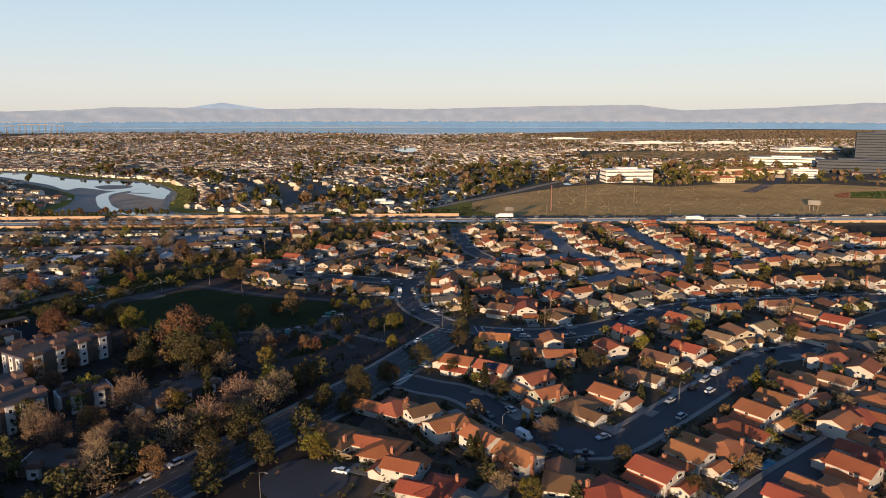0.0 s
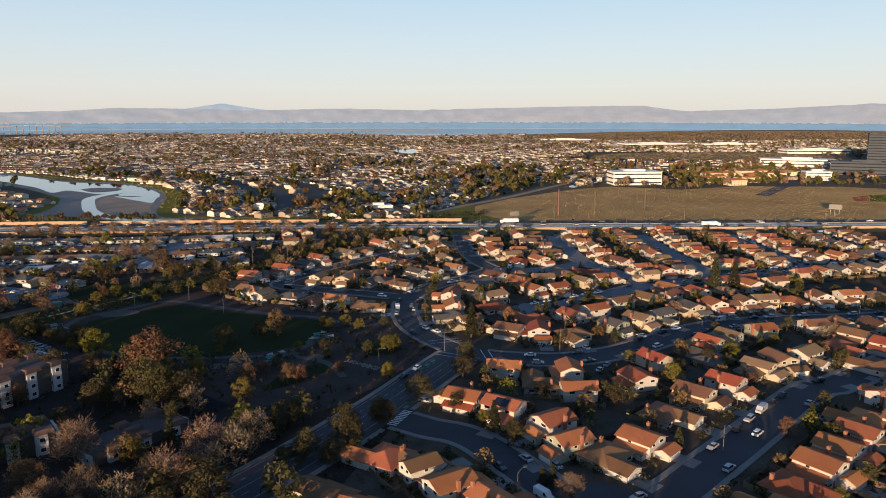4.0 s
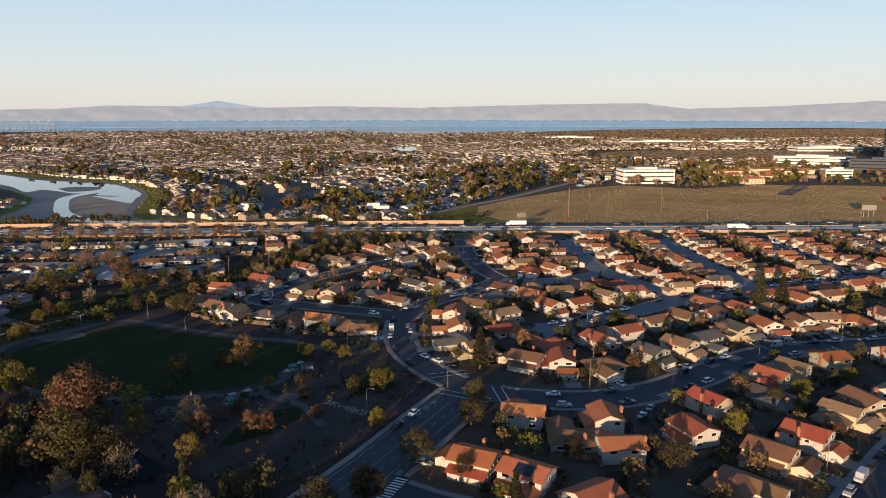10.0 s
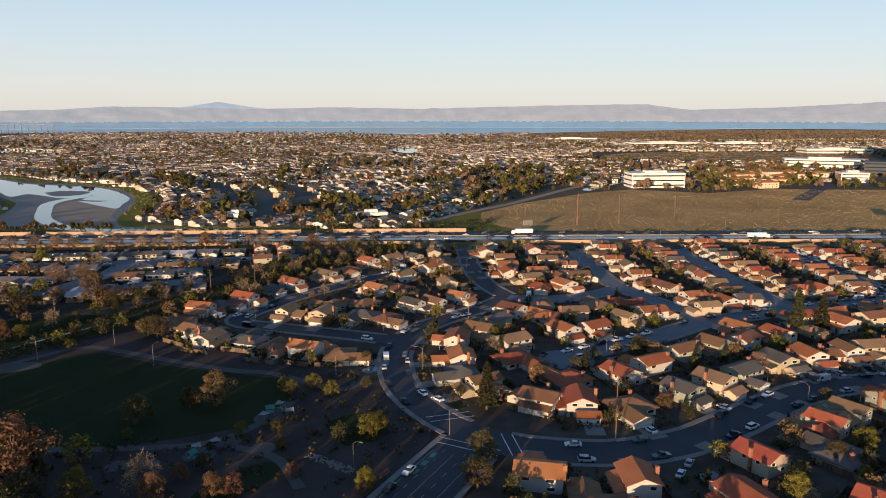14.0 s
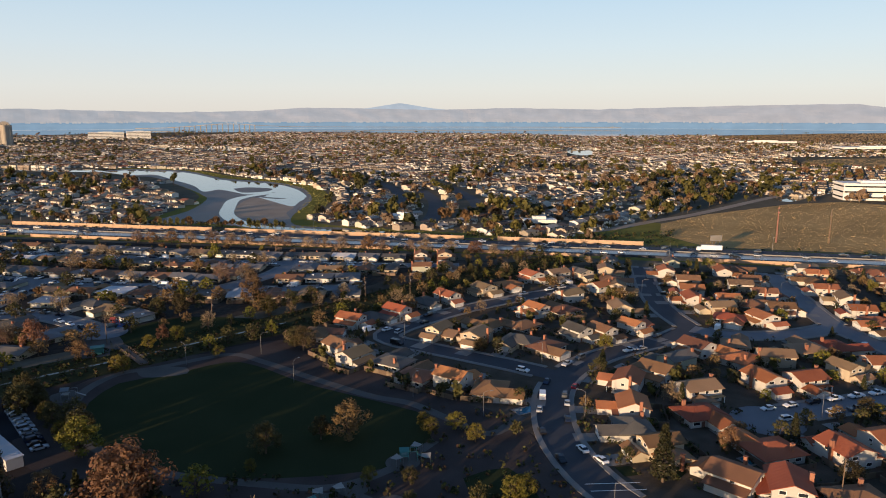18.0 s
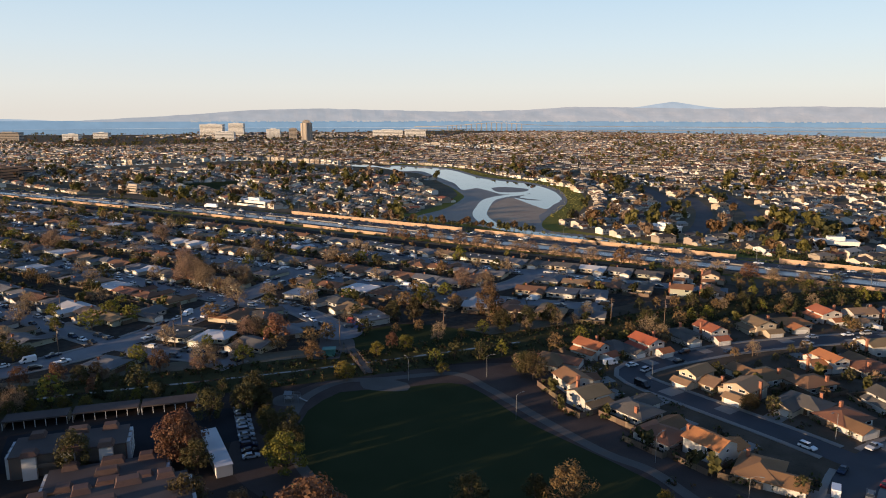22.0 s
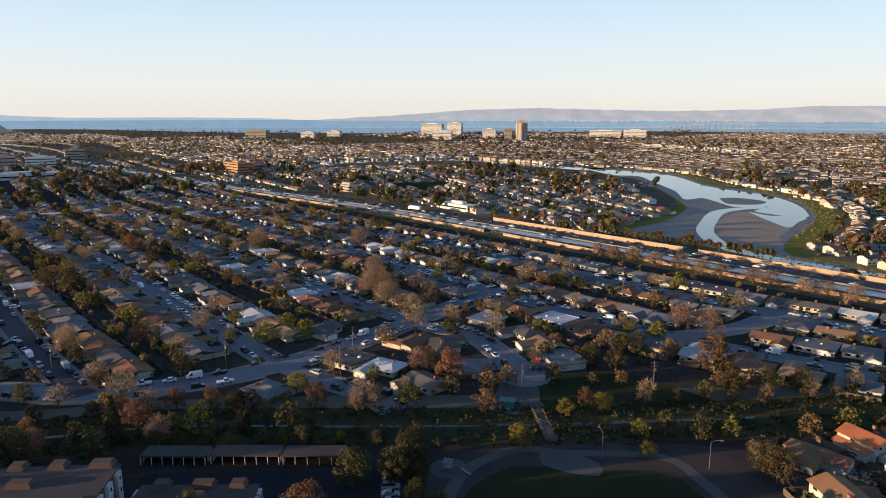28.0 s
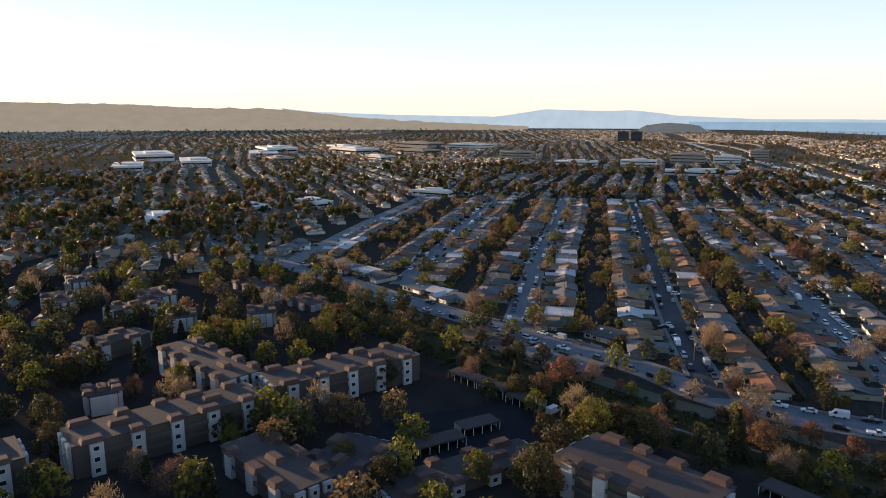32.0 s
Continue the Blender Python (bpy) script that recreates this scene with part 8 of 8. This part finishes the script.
for _ in range(150):  # trees round the buildings behind the field
    a, b = rs.uniform(300, 560), rs.uniform(955, 1130)
    if abs((a - 401) * 0.82 - (b - 890) * 0.57) > 12 and b > 960 - (a - 300) * 0.1:
        h = rs.uniform(5, 11)
        rows.append((int(rs.choice([0, 1, 4, 1])), pose(a, b, 0) @ Matrix.Diagonal((h, h, h, 1))))
for x in np.arange(-420, -255, 4.5):  # dark tree row behind the sound wall
    h = rs.uniform(6, 10)
    rows.append((int(rs.choice([0, 4, 2])), pose(x, 634 + (x + 420) * 0.13 + rs.uniform(-3, 3), 0) @ Matrix.Diagonal((h, h, h, 1))))
tagged(joined("trees", rows, NEARSTOCK), label="suburban trees between the further houses", category="trees", kind="stuff")
tagged(joined("trees", rows2, DISTSTOCK), label="distant trees among the houses", category="trees", kind="stuff")
if FAR_TREES:
    tagged(joined("trees", FAR_TREES, TREE_STOCK), label="garden and street trees of the suburbs", category="trees", kind="stuff")

# ---- bridge over the bay ----
root = empty("bay_bridge", label="long low bridge with a raised main span", category="bridge")
BR = [(-2700, 3690, 8), (-2573, 3775, 10), (-2460, 3853, 18), (-2380, 3905, 26), (-2302, 3954, 32), (-2220, 4002, 31), (-2141, 4047, 24), (-1965, 4140, 14), (-1384, 4377, 10), (-686, 4544, 10), (0, 4600, 10)]
for (x0, y0, z0), (x1, y1, z1) in zip(BR, BR[1:]):
    bm = bmesh.new()
    limb(bm, (x0, y0, z0), (x1, y1, z1), 2.0, 2.0, 4)
    part("deck", bm, M_WALLS["cream"] if x1 < -2130 else M_CONCRETE, root)
    k = max(2, int(math.hypot(x1 - x0, y1 - y0) / 26))
    for i in range(k):
        f = i / k
        x, y, z = x0 + (x1 - x0) * f, y0 + (y1 - y0) * f, z0 + (z1 - z0) * f
        if z > 13 and x < -2130:
            part("pier", box(x - 2.2, y - 1.2, 0, x + 2.2, y + 1.2, z - 0.8), M_CONCRETE, root)

# ---- hills and far shore ----
MIDDLE = (-20, 130)


def ridge(name, reach, profile, foot, material, label, rough=3.0, slope=260):
    """A hill range along an arc: rows of (degrees counter-clockwise from +y, height), with spurs and folds."""
    az = np.arange(profile[0][0], profile[-1][0], 0.35)
    top = np.interp(az, [p[0] for p in profile], [p[1] for p in profile])
    levels = 7
    vs, fs = [], []
    for i, (a, h) in enumerate(zip(az, top)):
        h = h + rough * noise.noise((a * 0.9, reach * 0.01, 0)) + rough * 0.5 * noise.noise((a * 3.1, 2, 0))
        for k in range(levels):
            f = k / (levels - 1)
            wob = 90 * noise.noise((a * 0.8, f * 1.5, 7)) * f * (1 - f) * 2
            r = reach - slope * (1 - f) + wob
            vs.append((MIDDLE[0] - r * math.sin(radians(a)), MIDDLE[1] + r * math.cos(radians(a)), foot + (h - foot) * f ** 0.85))
    for i in range(len(az) - 1):
        for k in range(levels - 1):
            j = i * levels + k
            fs.append((j, j + 1, j + levels + 1, j + levels))
    ob = raw(name, vs, fs, material)
    return tagged(ob, label=label, category="hills", kind="structure")


# haze is painted in: emission stands for the bright air before far things
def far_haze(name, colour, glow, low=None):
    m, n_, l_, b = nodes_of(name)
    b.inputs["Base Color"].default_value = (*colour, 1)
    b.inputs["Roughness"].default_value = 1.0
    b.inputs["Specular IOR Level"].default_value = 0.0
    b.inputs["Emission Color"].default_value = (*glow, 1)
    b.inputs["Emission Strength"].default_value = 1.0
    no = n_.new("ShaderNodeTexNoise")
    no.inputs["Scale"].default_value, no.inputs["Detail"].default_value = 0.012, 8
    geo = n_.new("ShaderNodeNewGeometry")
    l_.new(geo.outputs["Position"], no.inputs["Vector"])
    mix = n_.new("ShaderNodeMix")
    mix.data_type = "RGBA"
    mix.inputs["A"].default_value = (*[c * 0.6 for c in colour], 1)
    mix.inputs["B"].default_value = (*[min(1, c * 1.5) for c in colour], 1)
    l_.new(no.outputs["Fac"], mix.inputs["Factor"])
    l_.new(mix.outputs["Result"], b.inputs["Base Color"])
    # the painted haze is mottled with the same noise as the base
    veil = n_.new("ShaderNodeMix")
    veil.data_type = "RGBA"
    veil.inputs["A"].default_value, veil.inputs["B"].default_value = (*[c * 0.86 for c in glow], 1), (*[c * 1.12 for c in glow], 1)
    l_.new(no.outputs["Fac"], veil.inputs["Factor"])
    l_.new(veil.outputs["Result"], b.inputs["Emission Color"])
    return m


def elev(d, reach):
    return 92 + reach * math.tan(radians(d))


# far slopes, towns and water glow by themselves to look hazed
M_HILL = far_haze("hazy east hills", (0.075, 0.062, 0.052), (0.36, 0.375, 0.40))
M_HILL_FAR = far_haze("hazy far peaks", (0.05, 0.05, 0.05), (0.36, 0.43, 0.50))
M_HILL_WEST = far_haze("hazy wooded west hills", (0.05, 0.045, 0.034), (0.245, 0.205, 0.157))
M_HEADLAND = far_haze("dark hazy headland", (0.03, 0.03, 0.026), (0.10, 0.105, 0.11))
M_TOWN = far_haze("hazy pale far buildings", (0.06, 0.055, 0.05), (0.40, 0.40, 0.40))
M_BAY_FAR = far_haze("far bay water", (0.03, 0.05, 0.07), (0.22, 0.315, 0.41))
R = 4800
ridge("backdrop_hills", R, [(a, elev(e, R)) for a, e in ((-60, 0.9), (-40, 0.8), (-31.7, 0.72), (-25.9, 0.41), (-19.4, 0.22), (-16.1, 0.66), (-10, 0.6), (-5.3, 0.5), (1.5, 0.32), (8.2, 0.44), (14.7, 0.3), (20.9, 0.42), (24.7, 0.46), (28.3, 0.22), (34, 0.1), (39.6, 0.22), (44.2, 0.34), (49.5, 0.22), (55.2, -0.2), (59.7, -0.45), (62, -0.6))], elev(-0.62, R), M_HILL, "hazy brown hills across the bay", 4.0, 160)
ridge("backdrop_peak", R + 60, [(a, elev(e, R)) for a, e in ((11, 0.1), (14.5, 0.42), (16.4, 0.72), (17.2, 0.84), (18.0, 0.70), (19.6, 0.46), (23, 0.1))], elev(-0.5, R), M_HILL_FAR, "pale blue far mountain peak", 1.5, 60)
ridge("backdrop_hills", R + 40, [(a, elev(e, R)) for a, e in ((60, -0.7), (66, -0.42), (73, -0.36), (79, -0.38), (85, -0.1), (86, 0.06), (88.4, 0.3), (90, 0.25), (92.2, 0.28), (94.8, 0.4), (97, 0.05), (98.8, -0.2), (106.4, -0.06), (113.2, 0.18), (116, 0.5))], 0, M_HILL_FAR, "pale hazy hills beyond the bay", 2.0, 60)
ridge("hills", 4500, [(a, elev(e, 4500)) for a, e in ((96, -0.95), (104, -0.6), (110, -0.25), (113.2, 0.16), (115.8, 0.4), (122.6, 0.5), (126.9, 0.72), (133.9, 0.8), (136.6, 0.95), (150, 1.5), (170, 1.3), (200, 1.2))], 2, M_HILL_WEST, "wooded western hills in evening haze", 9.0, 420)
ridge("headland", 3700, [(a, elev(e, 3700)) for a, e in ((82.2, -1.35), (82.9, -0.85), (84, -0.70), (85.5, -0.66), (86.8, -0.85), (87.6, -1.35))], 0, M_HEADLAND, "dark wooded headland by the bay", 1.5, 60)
# far water up to the opposite shore: a slanted strip, its glow stands for haze
vs, fs = [], []
az = np.arange(-60, 85, 2.0)
for a in az:
    for r, z in ((4620, 0.5), (4700, elev(-0.55, R))):
        vs.append((MIDDLE[0] - r * math.sin(radians(a)), MIDDLE[1] + r * math.cos(radians(a)), z))
for i in range(len(az) - 1):
    fs.append((2 * i, 2 * i + 1, 2 * i + 3, 2 * i + 2))
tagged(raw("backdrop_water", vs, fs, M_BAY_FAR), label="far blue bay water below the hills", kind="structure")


# towns at the foot of the far hills, paled by haze painted as glow
rs = np.random.RandomState(33)
vs, fs = [], []
for _ in range(900):
    a, up = rs.uniform(-34, 54), rs.uniform(0, 1) ** 2
    r, z, w, h = R - 158 + 60 * up, elev(-0.60, R) + 16 * up, rs.uniform(3, 11), rs.uniform(1.5, 4)
    if noise.noise((a * 0.45, 3.3, 1.7)) < -0.05 - 0.3 * (1 - up):
        continue
    cx, cy, ux, uy = MIDDLE[0] - r * math.sin(radians(a)), MIDDLE[1] + r * math.cos(radians(a)), math.cos(radians(a)), math.sin(radians(a))
    j = len(vs)
    for du, dv in ((-w, -3), (w, -3), (w, 3), (-w, 3)):
        px, py = cx + ux * du - uy * dv, cy + uy * du + ux * dv
        vs += [(px, py, z - 6), (px, py, z + h)]
    fs += [(j, j + 2, j + 3, j + 1), (j + 2, j + 4, j + 5, j + 3), (j + 4, j + 6, j + 7, j + 5), (j + 6, j, j + 1, j + 7), (j + 1, j + 3, j + 5, j + 7)]
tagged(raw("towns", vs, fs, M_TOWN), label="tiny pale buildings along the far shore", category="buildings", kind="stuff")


# ---- tower with rounded bays ----
def round_tower(x, y, turn, wide, high, floors, label):
    root = empty("office_tower", pose(x, y, 0, 0, 0, turn), label=label, category="office tower", group="distant buildings")
    part("wall", box(-wide / 2, -wide / 2, 0, wide / 2, wide / 2, high), M_TAN_OFF, root)
    for sx, sy in ((0, 0), (0, -0.9), (0, 0.9), (-0.9, 0), (0.9, 0)):
        bm = bmesh.new()
        limb(bm, (sx * wide * 0.42, sy * wide * 0.42, 0), (sx * wide * 0.42, sy * wide * 0.42, high - 4), wide * (0.62 if sx == sy else 0.3), wide * (0.62 if sx == sy else 0.3), 18)
        part("bay", bm, M_TAN_OFF, root)
    part("crown", boxes((-wide * 0.4, -wide * 0.4, high, wide * 0.4, wide * 0.4, high + 4), (-wide * 0.2, -wide * 0.2, high + 4, wide * 0.2, wide * 0.2, high + 6.5)), M_TAN_OFF, root)
    for f in range(floors):
        z = (f + 0.45) * high / floors
        for s in (-1, 1):
            part("window_band", boxes((-wide * 0.24, min(s * wide * 0.5, s * wide * 0.52), z, -wide * 0.18, max(s * wide * 0.5, s * wide * 0.52), z + 0.9), (wide * 0.18, min(s * wide * 0.5, s * wide * 0.52), z, wide * 0.24, max(s * wide * 0.5, s * wide * 0.52), z + 1.3)), M_GLASS, root)


round_tower(-1730, 1846, 44, 28, 62, 13, "tall tan office tower with rounded bays")


# cream town houses behind the field
def town_house(x, y, turn, w, d, h):
    root = empty("town_house", pose(x, y, 0, 0, 0, turn), label="cream town house block with a hipped tile roof", category="house", group="town houses")
    part("wall", box(-w / 2, -d / 2, 0, w / 2, d / 2, h), M_CREAMROW, root)
    part("roof", hip_roof(-w / 2, -d / 2, w / 2, d / 2, h, h + 2.6, 0.7), M_ROOFS["orange" if int(x + y) % 3 else "tan"], root)
    for i in range(int(w / 5)):
        for z in (1.0, 4.0):
            window(-w / 2 + 2.5 + 5 * i, -d / 2, z, 1.8, 1.4, "-y", root, False)


for x, y, t, w, d, h in ((362, 1004, 10, 22, 14, 7), (388, 1026, 10, 20, 14, 7.5), (392, 974, 12, 26, 14, 7), (424, 1084, 10, 22, 14, 7.5), (400, 1086, 8, 18, 14, 7), (466, 1118, 12, 24, 14, 8), (490, 1122, 12, 18, 14, 8), (498, 1084, -12, 26, 14, 7.5), (524, 1102, -12, 22, 14, 7.5), (450, 1060, 8, 22, 14, 7), (430, 1014, 10, 20, 13, 7)):
    town_house(x, y, t, w, d, h)
tagged(strip("road", smooth_line([(372, 850), (401, 890), (464, 980), (526, 1076), (600, 1180)]), 8, -8, 0.09, M_ASPHALT), label="straight asphalt road past the town houses", kind="structure")
for a in (("office_tower", -2473, 234, 84, 34, 30, 34, 9, M_DARK_OFF, "dark glass office tower, one of two"), ("office_tower", -2468, 276, 84, 34, 30, 34, 9, M_DARK_OFF, "dark glass office tower, one of two"),
          ("office_building", -1330, 262, 84, 60, 30, 11, 2, M_WHITE_OFF, "long pale office building"), ("office_building", -1440, 352, 84, 60, 30, 17, 3, M_TAN_OFF, "tan office building with window bands"), ("office_building", -1430, 418, 84, 46, 26, 14, 3, M_WHITE_OFF, "white office building with window bands"),
          ("office_building", -1545, 492, 84, 34, 26, 20, 4, M_TAN_OFF, "tan office building beside the freeway"), ("warehouse", -1168, 352, 86, 110, 30, 7, 1, M_WHITE_OFF, "long low pale school hall")):
    office(*a)
for k, pts in enumerate(([(-2700, 330), (-2500, 350), (-2355, 380), (-2243, 440), (-2056, 490), (-1862, 507), (-1618, 500)], [(-2600, 470), (-2365, 545), (-2138, 590), (-1900, 560)])):
    ln = smooth_line(pts, 20)
    fly = tagged(strip("flyover", ln, 5, -5, 9.0, M_CONCRETE, thick=1.6), label="curved concrete freeway flyover on piers", kind="structure")
    for i in range(2, len(ln), 3):
        part("pier", box(ln[i][0] - 0.9, ln[i][1] - 0.9, 0, ln[i][0] + 0.9, ln[i][1] + 0.9, 7.4), M_CONCRETE, fly)
